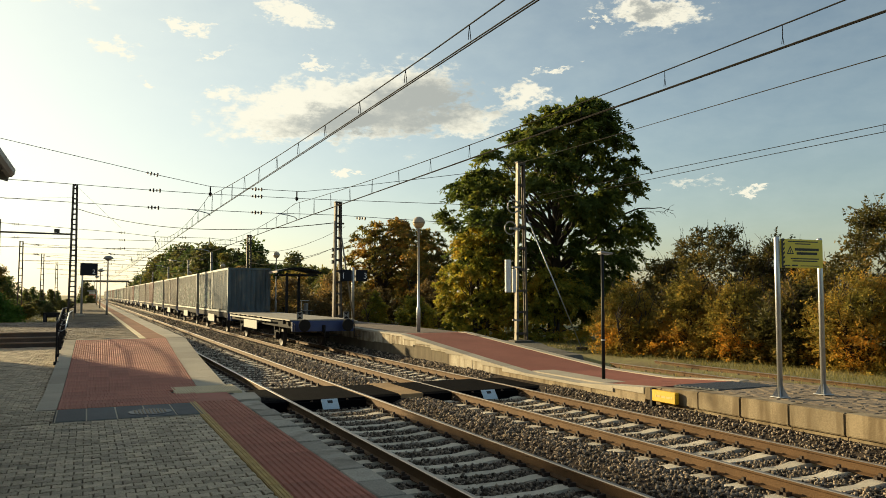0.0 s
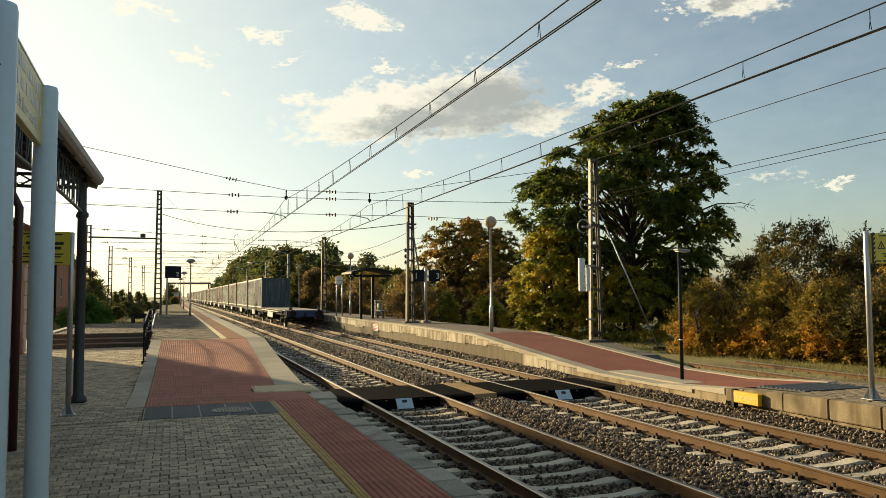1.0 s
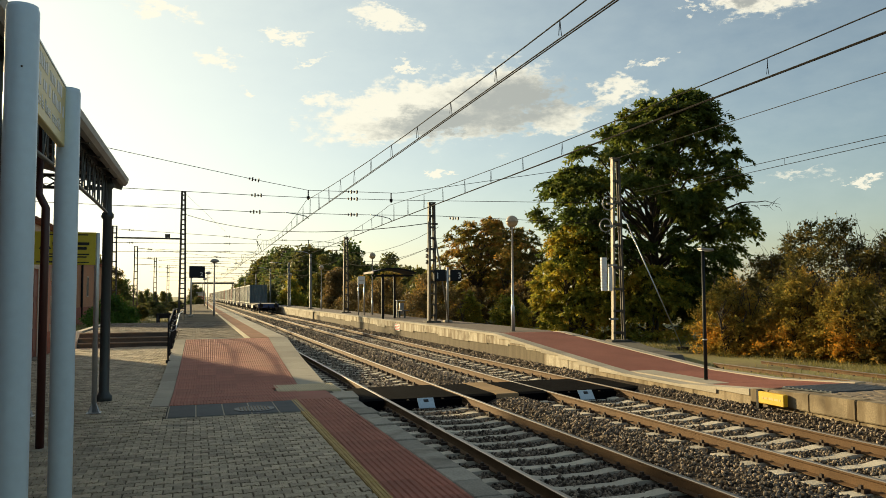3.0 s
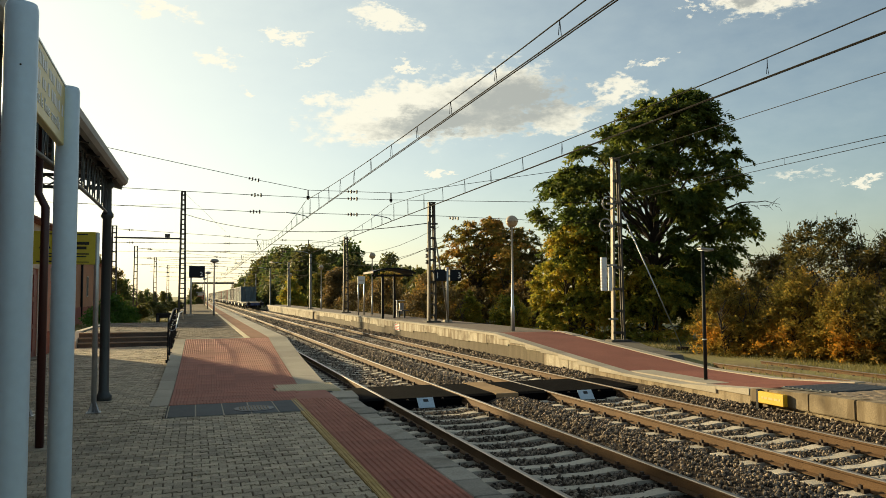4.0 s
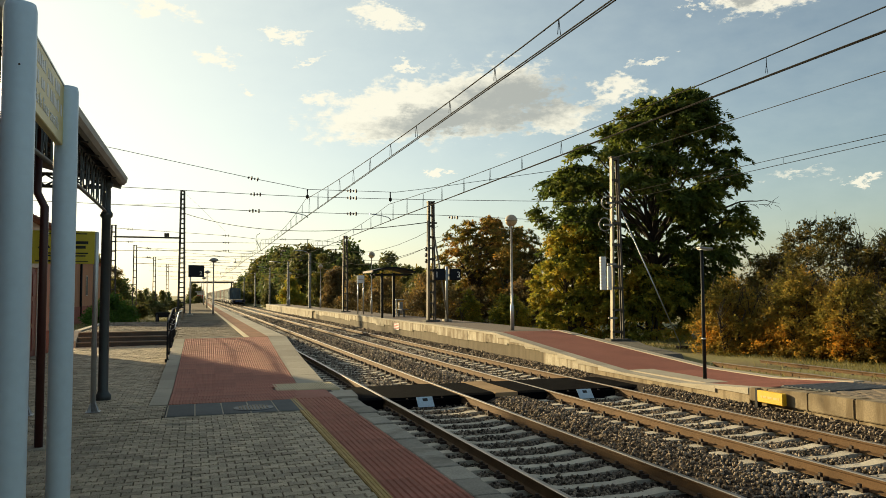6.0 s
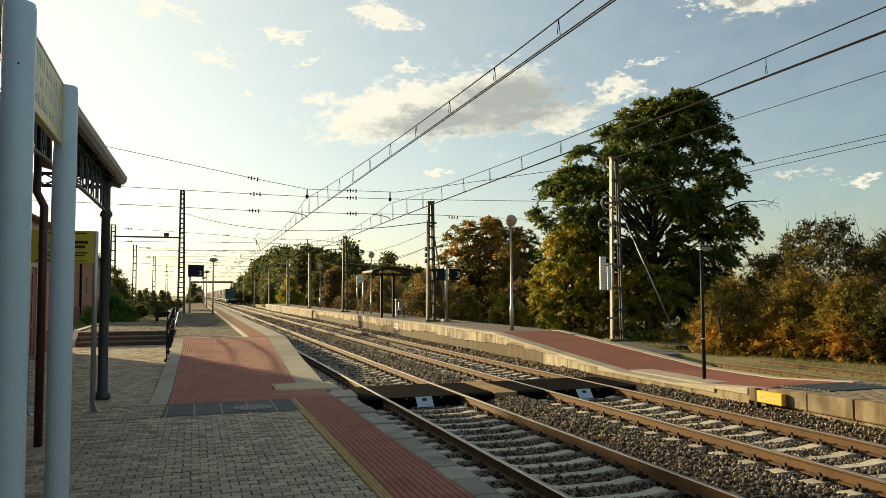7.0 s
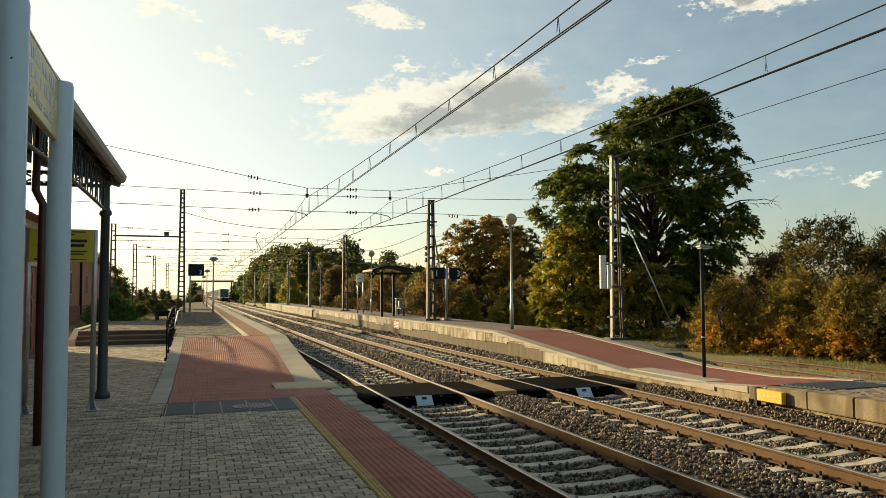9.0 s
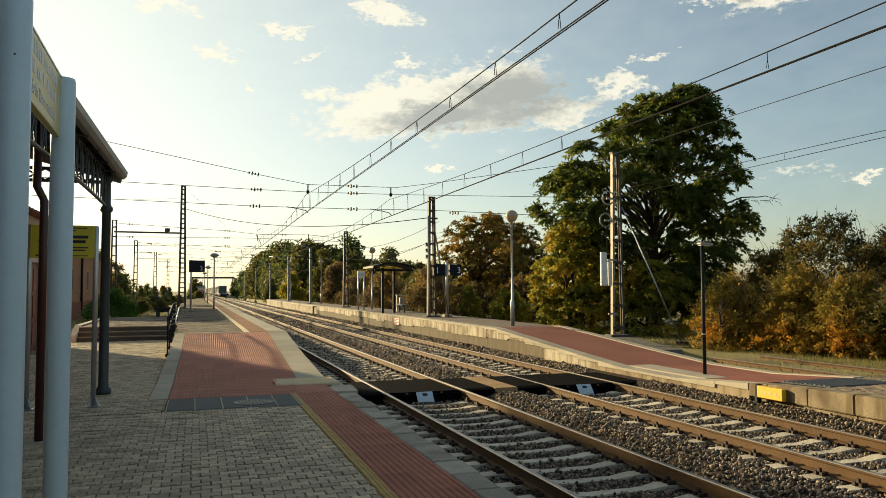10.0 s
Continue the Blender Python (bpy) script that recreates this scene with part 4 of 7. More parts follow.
def flat_wagon():
    t = thing("flat_wagon", None, "empty two-axle flat wagon with a worn pale deck", "freight wagon", "train")
    L, dz = 14.0, 1.18
    underframe(t, L, (3.2, 11.2), dz, M_UNDER)
    deck = thing("deck")
    deck.parent = t
    plank = box((-1.33, 0, 0), (1.33, 0.488, 0.05))
    first = part("plank", plank, M_DECK, deck)
    first.location = (0, 0.06, dz)
    for k in range(1, 28):
        o = new("plank", first.data)
        o.parent = deck
        o.location = (0, 0.06 + k * 0.496, dz)
    for y in (0.9, 6.6, 7.4, 13.1):
        for x in (-1.36, 1.36):
            part("container_lock", box((x - 0.06, y - 0.12, dz - 0.14), (x + 0.06, y + 0.12, dz + 0.02), 0.01), M_UNDER, t)
    for k in range(6):
        part("stake_pocket", box((-1.42, 5.3 + k * 1.25, dz - 0.16), (-1.34, 5.62 + k * 1.25, dz + 0.03), 0.01), M_UNDER, t)
    part("side_panel", box((-1.40, 6.1, 0.62), (-1.36, 9.3, 1.02), 0.01), M_SOLEBAR, t, "white side panel under the deck")
    part("side_rail", box((-1.43, 3.0, 1.06), (-1.38, 13.2, 1.14), 0.01), M_SOLEBAR, t)
    for x in (-1.2, 1.2):
        bm = bmesh.new()
        add_tube(bm, [(x, -0.06, 1.1), (x, -0.3, 1.05), (x, -0.32, 0.55), (x + 0.25, -0.32, 0.55), (x + 0.25, -0.1, 0.6)], 0.018, 6)
        part("shunter_step", bm, M_UNDER, t)
    for x in (-0.95, 0.95):
        # grimy tail boards, also toned grey in colour to look shaded at the rear
        lamp = part("tail_board", box((x - 0.12, -0.03, 1.24), (x + 0.12, 0.0, 1.53), 0.008), M_SOLEBAR, t, "grimy white tail board greyed for shade, with dark triangles")
        for s in (-1, 1):
            part("dark_triangle", wedge(x, s), M_UNDER, lamp)
    return t, L


M_TAIL = material("tail_board_red", (0.55, 0.045, 0.03), 0.5, bump=0)


def wedge(x, s):
    bm = bmesh.new()
    pts = [(x - 0.10, -0.034, 1.385 + s * 0.12), (x + 0.10, -0.034, 1.385 + s * 0.12), (x, -0.034, 1.385 + s * 0.015)]
    bm.faces.new([bm.verts.new(p) for p in (pts if s < 0 else pts[::-1])])
    return bm


def container_wagon(colours, label):
    t = thing("container_wagon", None, label, "freight wagon", "train")
    L, dz = 12.9, 1.18
    underframe(t, L, (2.3, 10.6), dz, M_UNDER)
    part("side_gear", box((-1.33, 4.6, 0.55), (-1.28, 7.2, 1.0), 0.01), M_SOLEBAR, t)
    if len(colours) == 2:
        add_container(t, 0.33, dz, 6.06, colours[0])
        add_container(t, 6.50, dz, 6.06, colours[1])
    else:
        add_container(t, 0.33, dz, 12.19, colours[0])
    return t, L


def build_train():
    """Rear wagon first; each entry is the wagon and its place behind the front of the line."""
    out, y = [], 0.0
    t, L = flat_wagon()
    out.append((t, y))
    y += L + 1.0
    kinds = [(("blue_grey", "pale_grey"), "container wagon with weathered blue-grey and pale grey boxes"), (("silver",), "container wagon with a long silver box"),
             (("tan", "tan"), "container wagon with two tan boxes"), (("pale_grey",), "container wagon with a long pale grey box"), (("rust_red", "brown"), "container wagon with rust red and brown boxes"),
             (("tan",), "container wagon with a long tan box")]
    made = {}
    rnd = random.Random(9)
    for i in range(24):
        k = i if i < 6 else rnd.choice((0, 1, 2, 3, 4, 5))
        if k not in made:
            w, L = container_wagon(*kinds[k])
            made[k] = w
        else:
            w = copy_thing(made[k], pose(0, 0, 0))
            L = 12.9
        out.append((w, y))
        y += L + 0.9
    return out


TRAIN = build_train()
TRAIN_ROWS = [0, 1, 2, 3, 4, 5, 6, 7, 8, 9, 10]


def train_y(t):
    return 29.8 + 22.6 * t - 0.10 * t * t


# ---- station building and canopy ----
def build_station():
    t = thing("station_building", None, "salmon rendered station house with cream trim and clay tiled roof", "building", kind="structure")
    x0, x1, y0, y1, top = -5.1, -15.5, -14.0, 32.0, 4.6
    doors = [(27.75, 29.1), (22.0, 23.4), (16.5, 17.9), (11, 12.4), (5.5, 6.9), (0, 1.4)]
    edges = [y0]
    for a, b in sorted(doors):
        edges += [a, b]
    edges.append(y1)
    for a, b in zip(edges[::2], edges[1::2]):
        part("wall_segment", box((x0 - 0.45, a, -0.3), (x0, b, top)), M_PINK, t)
        part("plinth", box((x0, a + 0.24, -0.1), (x0 + 0.025, b - 0.44, 0.95), 0.01), M_BRICK, t)
    for a, b in doors:
        part("wall_segment", box((x0 - 0.45, a, 3.15), (x0, b, top)), M_PINK, t)
        d = thing("door", pose(x0 - 0.03, a, 0.2))
        d.parent = t
        part("door_leaf", box((-0.05, 0, 0), (0, (b - a) / 2 - 0.01, 2.95), 0.01), M_REDDOOR, d)
        part("door_leaf", box((-0.05, (b - a) / 2 + 0.01, 0), (0, b - a, 2.95), 0.01), M_REDDOOR, d)
        for k in range(3):
            for s in (0.1, (b - a) / 2 + 0.08):
                part("door_panel", box((0.0, s, 0.2 + k * 0.9), (0.025, s + (b - a) / 2 - 0.2, 0.95 + k * 0.9), 0.008), M_REDDOOR, d)
        part("threshold", box((-0.2, -0.02, -0.06), (0.35, b - a + 0.02, 0.0), 0.01), M_STONE_STEP, d)
        for s, e in ((a - 0.42, a), (b, b + 0.22)):
            part("door_surround", box((x0, s, 0.1), (x0 + 0.03, e, 3.15), 0.01), M_CREAM, t)
        part("door_surround", box((x0, a - 0.42, 3.15), (x0 + 0.05, b + 0.22, 3.42), 0.01), M_CREAM, t)
    part("end_wall", box((x1, y1 - 0.45, -0.3), (x0 - 0.452, y1, top)), M_PINK, t)
    part("end_wall", box((x1, y0, -0.3), (x0 - 0.452, y0 + 0.45, top)), M_PINK, t)
    part("rear_wall", box((x1 - 0.45, y0, -0.3), (x1, y1, top)), M_PINK, t)
    for k in range(9):
        w = 0.55 if k % 2 else 0.38
        part("quoin", box((x0 - 0.1, y1 - w, 0.2 + k * 0.52), (x0 + 0.06, y1 + 0.05, 0.70 + k * 0.52), 0.015), M_CREAM, t)
    part("cornice", box((x0 - 0.3, y0 - 0.2, top - 0.28), (x0 + 0.14, y1 + 0.2, top), 0.03), M_CREAM, t)
    bm = bmesh.new()
    ex, ey, rz = 0.45, 0.45, 6.4
    xm = (x0 + x1) / 2
    c = [(x0 + ex, y0 - ey, top), (x0 + ex, y1 + ey, top), (x1 - ex, y1 + ey, top), (x1 - ex, y0 - ey, top), (xm, y0 + 3.2, rz), (xm, y1 - 2.0, rz)]
    v = [bm.verts.new(p) for p in c]
    for f in ((0, 1, 5, 4), (1, 2, 5), (2, 3, 4, 5), (3, 0, 4), (3, 2, 1, 0)):
        bm.faces.new([v[i] for i in f])
    part("roof", bm, M_ROOF, t, "brown clay tiled hipped roof")
    ridges = bmesh.new()
    for k in range(90):
        y = y0 - 0.3 + k * 0.5
        if y < y1:
            s = min(1.0, (y - y0 + ey) / 3.4, (y1 + ey - y) / 2.4)
            add_tube(ridges, [(x0 + ex, y, top + 0.03), (x0 + ex + (xm - x0 - ex) * s, y, top + 0.03 + (rz - top) * s)], 0.06, 5)
    part("tile_rolls", ridges, M_ROOF, t)["kind"] = "stuff"


build_station()


def build_goods_house():
    t = thing("goods_house", None, "orange rendered railway house with red brick base", "building")
    x, y0, y1, top = -9.0, 61.5, 84.0, 5.2
    part("wall", box((x - 7, y0, -0.3), (x, y1, top)), M_ORANGE, t)
    part("brick_base", box((x, y0 - 0.06, -0.2), (x + 0.08, y1 + 0.06, 1.35), 0.01), M_BRICK, t)
    part("brick_base", box((x - 7, y0 - 0.08, -0.2), (x - 0.002, y0 - 0.002, 1.35), 0.01), M_BRICK, t)
    part("downpipe", tube([(x + 0.1, 69.5, 0.2), (x + 0.1, 69.5, top)], 0.09, 10), M_BLACK, t)
    part("cornice", box((x - 7.2, y0 - 0.2, top), (x + 0.2, y1 + 0.2, top + 0.22), 0.03), M_BRICK, t)
    for y in (64, 73, 79):
        w = part("window_frame", box((x, y, 2.2), (x + 0.05, y + 1.1, 4.0), 0.01), M_CREAM, t)
        part("pane", box((x + 0.05, y + 0.12, 2.3), (x + 0.056, y + 0.98, 3.9)), M_SCREEN, w)
    bm = bmesh.new()
    v = [bm.verts.new(p) for p in ((x + 0.4, y0 - 0.4, top + 0.22), (x + 0.4, y1 + 0.4, top + 0.22), (x - 7.4, y1 + 0.4, top + 0.22), (x - 7.4, y0 - 0.4, top + 0.22), (x - 3.5, y0 - 0.4, top + 1.7), (x - 3.5, y1 + 0.4, top + 1.7))]
    for f in ((0, 1, 5, 4), (2, 3, 4, 5), (1, 2, 5), (3, 0, 4), (3, 2, 1, 0)):
        bm.faces.new([v[i] for i in f])
    part("roof", bm, M_ROOF, t)


build_goods_house()


def build_canopy():
    t = thing("platform_canopy", None, "old iron platform canopy with lattice brackets and zinc gutter", "canopy")
    px, front, back, y_end = -1.68, -1.43, -5.03, 17.05
    posts = [16.6, 8.2, -0.2, -8.6]
    for y in posts:
        c = part("column", lathe([(0.15, 0.0), (0.15, 0.10), (0.11, 0.14), (0.095, 0.2), (0.085, 3.60), (0.12, 3.64), (0.12, 3.70), (0.09, 3.74), (0.08, 3.78), (0.076, 4.20), (0.12, 4.26), (0.12, 4.31), (0.08, 4.35), (0.076, 4.44)], 16, (px, y, LOW)), M_IRON, t, "slim fluted iron column")
        # truss from the column back to the wall
        b = bmesh.new()
        for z in (4.36, 4.60):
            add_box(b, (back, y - 0.03, z - 0.03), (px, y + 0.03, z + 0.03))
        n = 9
        for k in range(n):
            xa, xb = back + (px - back) * k / n, back + (px - back) * (k + 1) / n
            add_tube(b, [(xa, y, 4.37), (xb, y, 4.59)], 0.018, 5)
            add_tube(b, [(xb, y, 4.37), (xa, y, 4.59)], 0.018, 5)
        part("cross_truss", b, M_IRON, t)
    # lattice girder along the front
    for ya, yb in zip(posts[1:], posts):
        b = bmesh.new()
        add_box(b, (px - 0.04, ya, 4.54), (px + 0.04, yb, 4.62))
        n = 28
        chord = []
        for k in range(n + 1):
            s = k / n
            q = 2 * s - 1
            chord.append((px, ya + (yb - ya) * s, 3.87 + 0.05 * (1 - abs(q) ** 2)))
        add_tube(b, chord, 0.03, 6)
        for k in range(1, n):
            y, z = chord[k][1], chord[k][2]
            add_tube(b, [(px, y, z), (px, chord[k + 1][1] if k % 2 else chord[k - 1][1], 4.56)], 0.014, 5)
            add_tube(b, [(px, y, z), (px, y, 4.56)], 0.010, 4)
        part("lattice_girder", b, M_IRON, t)
    def slope_z(x):
        return 4.56 + (front - x) * 0.26
    bm = bmesh.new()
    vs = []
    for y in (-12.0, y_end):
        for x in (front - 0.02, back):
            vs.append((x, y, slope_z(x)))
            vs.append((x, y, slope_z(x) + 0.06))
    v = [bm.verts.new(p) for p in vs]
    for f in ((0, 4, 6, 2), (1, 3, 7, 5), (0, 1, 5, 4), (2, 6, 7, 3), (0, 2, 3, 1), (4, 5, 7, 6)):
        bm.faces.new([v[i] for i in f])
    bmesh.ops.recalc_face_normals(bm, faces=bm.faces)
    part("canopy_roof", bm, M_SOFFIT, t, "dark boarded canopy roof")
    for k in range(24):
        y = -11.6 + k * 1.2
        bm = bmesh.new()
        for q in (0,):
            add_box(bm, (0, -0.04, -0.09), (math.hypot(back - front, slope_z(back) - slope_z(front)), 0.04, -0.003), 0, pose(front, y, slope_z(front)) @ Matrix.Rotation(math.pi, 4, "Z") @ Matrix.Rotation(-math.atan(0.26), 4, "Y"))
        part("rafter", bm, M_IRON, t)
    g = bmesh.new()
    prof = [(-0.14, 0.10), (-0.14, -0.03), (-0.08, -0.10), (0.03, -0.10), (0.10, -0.02), (0.12, 0.10), (0.10, 0.10), (0.02, -0.07), (-0.07, -0.07), (-0.12, -0.01), (-0.12, 0.10)]
    rings = [[g.verts.new((front + a * 0.75, y, 4.57 + b * 0.75)) for a, b in prof] for y in (-12.0, y_end + 0.03)]
    k = len(prof)
    for i in range(k):
        g.faces.new((rings[0][i], rings[0][(i + 1) % k], rings[1][(i + 1) % k], rings[1][i]))
    g.faces.new(rings[1])
    bmesh.ops.recalc_face_normals(g, faces=g.faces)
    part("gutter", g, M_ZINC, t, "weathered zinc gutter")
    part("verge_board", box((0, -0.02, -0.16), (3.95, 0.02, 0.12), 0.005, pose(front, y_end, slope_z(front)) @ Matrix.Rotation(math.pi, 4, "Z") @ Matrix.Rotation(-math.atan(0.26), 4, "Y")), M_ZINC, t)
    b = tube([(-1.985, 11.7, 4.5), (-1.985, 11.7, 3.63), (-1.885, 11.68, 3.43), (-1.885, 11.65, LOW)], 0.055, 10)
    part("downpipe", b, M_DOWNPIPE, t, "oxblood painted rainwater downpipe")
    t.matrix_basis = pose(front, y_end, 0, 0, 0, -0.9) @ pose(-front, -y_end, 0)
    part("pipe_shoe", box((-2.05, 11.5, LOW - 0.02), (-1.73, 11.8, LOW + 0.02), 0.008), M_SLAB, t)


build_canopy()


# ---- signs ----
def post_foot(bm, x, y, z, r=0.045):
    add_box(bm, (x - 0.12, y - 0.12, z), (x + 0.12, y + 0.12, z + 0.012), 0.003)
    for k in range(4):
        a = k * math.pi / 2 + math.pi / 4
        c, s = math.cos(a), math.sin(a)
        v = [bm.verts.new((x + c * q + s * w, y + s * q - c * w, z + h)) for w in (-0.006, 0.006) for q, h in ((r * 0.8, 0.012), (0.13, 0.012), (r * 0.8, 0.2))]
        for f in ((0, 1, 2), (5, 4, 3), (0, 3, 4, 1), (1, 4, 5, 2), (2, 5, 3, 0)):
            bm.faces.new([v[i] for i in f])
    return bm


def sign_bars(parent, w, h, rows, mat, y=-0.022):
    """Unreadable lines of writing as bars: (left, right, height from the bottom, thickness), all in shares of the panel."""
    for a, b, z, th in rows:
        part("writing_bar", box((-w / 2 + a * w, y, z * h), (-w / 2 + b * w, y + 0.003, (z + th) * h)), mat, parent)


def warning_sign(name, at, turn, width, post_h, panel_lo, panel_h, label, chequer=True, post_mat=None, r=0.045):
    t = thing(name, pose(*at, 0, 0, turn), label, "sign", "platform warning signs")
    pm = post_mat or M_GALV
    for s in (-1, 1):
        p = part("post", lathe([(r, 0.0), (r, post_h - 0.02), (r - 0.012, post_h)], 20, (s * width / 2, 0, 0)), pm, t)
        part("foot_plate", post_foot(bmesh.new(), s * width / 2, 0, 0, r), pm, p)
    panel = part("sign_panel", box((-width / 2 + 0.02, -0.019, 0), (width / 2 - 0.02, 0.019, panel_h), 0.004), M_SIGN, t, "yellow warning panel with black writing")
    panel.location = (0, -r - 0.02, panel_lo)
    w, h = width - 0.04, panel_h
    sign_bars(panel, w, h, [(0.16, 0.88, 0.90, 0.035), (0.33, 0.70, 0.82, 0.035), (0.32, 0.90, 0.60, 0.09), (0.36, 0.86, 0.46, 0.09), (0.22, 0.9, 0.30, 0.04), (0.26, 0.86, 0.22, 0.04), (0.08, 0.2, 0.06, 0.04), (0.24, 0.38, 0.06, 0.05), (0.45, 0.9, 0.06, 0.025)], M_INK)
    tri = bmesh.new()
    cx, cz, q = -w / 2 + 0.21 * w, 0.57 * h, 0.17 * h
    outer = [(cx + q * 1.15 * math.sin(a), -0.022, cz + q * 1.15 * math.cos(a)) for a in (0, 2.094, 4.189)]
    inner = [(cx + q * 0.72 * math.sin(a), -0.022, cz + q * 0.72 * math.cos(a)) for a in (0, 2.094, 4.189)]
    vo, vi = [tri.verts.new(p) for p in outer], [tri.verts.new(p) for p in inner]
    for k in range(3):
        tri.faces.new((vo[k], vo[(k + 1) % 3], vi[(k + 1) % 3], vi[k]))
    add_box(tri, (cx - 0.008, -0.023, cz - 0.3 * q), (cx + 0.008, -0.0205, cz + 0.35 * q))
    part("warning_triangle", tri, M_INK, panel)
    if chequer:
        part("hatched_edge", box((-w / 2, -0.0225, 0.0), (-w / 2 + 0.075, -0.020, h)), M_INK, panel)
        for k in range(6):
            b = bmesh.new()
            z = 0.06 * h + k * h * 0.155
            v = [b.verts.new(p) for p in ((-w / 2 + 0.04, -0.0235, z), (-w / 2 + 0.078, -0.0235, z + 0.03), (-w / 2 + 0.078, -0.0235, z + 0.065), (-w / 2 + 0.04, -0.0235, z + 0.035))]
            b.faces.new(v)
            part("hatch_stripe", b, M_SIGN, panel)
    return t


warning_sign("warning_sign", (11.33, 9.58, far_z(9.6) + 0.012), -3, 1.0, 2.76, 2.22, 0.50, "yellow warning sign on two shiny steel posts on the island platform")
warning_sign("warning_sign", (-2.21, 14.96, LOW), 2, 1.06, 3.2, 2.62, 0.58, "yellow warning sign on two galvanised posts beside the canopy", chequer=False)


def name_board():
    """Tall board between two grey posts, seen edge on along the platform."""
    t = thing("notice_board", pose(-0.513, 3.07, LOW, 0, 0, 90.8), "narrow faded yellow notice board on two thick grey posts", "sign")
    for s in (-1, 1):
        p = part("post", lathe([(0.047, 0), (0.047, 2.920), (0.043, 2.938), (0.0, 2.942)], 28, (s * 0.495, 0, 0)), M_POST_GREY, t, "grey painted steel post, its colour lightened and blued with reflected sky")
        part("foot_plate", post_foot(bmesh.new(), s * 0.495, 0, 0, 0.047), M_POST_GREY, p)
        if s < 0:
            part("bolt", lathe([(0.003, 0), (0.003, 0.003), (0.002, 0.004)], 8), M_CLIP, p).matrix_basis = pose(s * 0.495 - 0.0455, -0.009, 2.74, 0, -90)
    panel = part("board_panel", box((-0.47, -0.014, 0), (0.47, 0.014, 0.252), 0.003), M_SIGN_FADED, t, "faded yellow board with worn white writing")
    panel.location = (0, 0.02, 2.68)
    rnd = random.Random(8)
    for word, x in (("detr\u00e1s", -0.31), ("de", -0.165), ("la", -0.09), ("l\u00ednea", 0.02), ("amarilla", 0.22)):
        text_mesh("writing", word, 0.066, M_WHITE, panel, pose(x, -0.0152, 0.058, 90))
    for row, z in ((0, 0.18), (1, 0.110)):
        x = -0.42
        while x < 0.38:
            wd = rnd.uniform(0.018, 0.034)
            part("writing_bar", box((x, -0.0155, z), (x + wd, -0.0142, z + rnd.choice((0.036, 0.046)))), M_WHITE, panel)
            x += wd + (0.012 if rnd.random() > 0.22 else 0.05)
    part("frame_edge", box((-0.47, -0.016, 0.2525), (0.47, 0.016, 0.26)), M_GALV, panel)


name_board()


def display(at, boards, post_h, label, numbers):
    t = thing("track_display", pose(*at), label, "display")
    part("post", lathe([(0.07, 0), (0.07, post_h), (0.05, post_h + 0.02)], 14), M_GALV, t)
    part("base_block", box((-0.2, -0.2, 0), (0.2, 0.2, 0.12), 0.02), M_SLAB, t)
    for (x0, x1, z0, z1), num in zip(boards, numbers):
        b = part("display_case", box((x0, -0.16, z0), (x1, 0.16, z1), 0.02), M_BLACK, t, "black display case")
        part("display_face", box((x0 + 0.04, -0.166, z0 + 0.04), (x1 - 0.04, -0.158, z1 - 0.04)), M_SCREEN, b)
        text_mesh("track_number", num, 0.42, M_WHITE, b, pose(x0 + (x1 - x0) * (0.22 if num == "1" else 0.78), -0.17, z0 + 0.26, 90))
    part("stay", box((min(b[0] for b in boards), -0.03, boards[0][2] + 0.2), (max(b[1] for b in boards), 0.03, boards[0][2] + 0.3)), M_GALV, t)
    return t


display((11.97, 36.4, far_z(36)), [(-0.68, -0.12, 2.05, 2.62), (0.12, 0.70, 2.05, 2.62)], 2.72, "pair of dark platform displays reading 1 and 3", ["1", "3"])
display((-0.30, 60.0, HIGH), [(-0.15, 0.98, 2.85, 3.72)], 3.75, "dark platform display reading 2 on a grey post", ["2"])


# ---- lamps ----
M_GLOBECAP = material("tan_lamp_cap", (0.46, 0.36, 0.25), 0.45, scale=4, fine=40, bump=0)


def globe_lamp(at, h, label):
    t = thing("globe_lamp", pose(*at), label, "street lamp", "platform globe lamps")
    part("pole", lathe([(0.075, 0), (0.075, 0.9), (0.045, 1.0), (0.038, h - 0.42), (0.06, h - 0.4), (0.07, h - 0.36)], 14), M_GALV, t)
    part("globe", lathe([(0.07, h - 0.38)] + [(0.225 * math.sin(a), h - 0.22 - 0.225 * math.cos(a)) for a in np.linspace(0.4, 1.55, 8)], 24), M_GLOBE, t, "amber plastic globe")
    part("cap", lathe([(0.24, h - 0.235), (0.245, h - 0.21)] + [(0.236 * math.sin(a), h - 0.22 - 0.232 * math.cos(a)) for a in np.linspace(1.75, 3.05, 8)], 24), M_GLOBECAP, t, "tan half-dome cap")
    return t


G1 = globe_lamp((11.45, 26.9, far_z(26.9)), 4.38, "globe platform lamp with an amber bowl and tan cap")
for x, y, z in ((11.95, 53.4, 0.83), (11.95, 76.6, 0.83), (11.95, 102.8, 0.83)):
    copy_thing(G1, pose(x, y, z))


def dome_lamp(at, h):
    t = thing("dome_lamp", pose(*at), "slim grey platform lamp with a mushroom dome", "street lamp", "platform dome lamps")
    part("pole", lathe([(0.08, 0), (0.07, 1.0), (0.045, h - 0.3), (0.06, h - 0.28)], 12), M_GALV, t)
    part("dome", lathe([(0.05, h - 0.32), (0.12, h - 0.28), (0.36, h - 0.18), (0.37, h - 0.15), (0.30, h - 0.03), (0.12, h + 0.04), (0.02, h + 0.05)], 20), M_ZINC, t)
    return t


D1 = dome_lamp((1.40, 62.5, HIGH), 4.35)
for y in (95, 128, 170):
    copy_thing(D1, pose(1.40, y, HIGH))


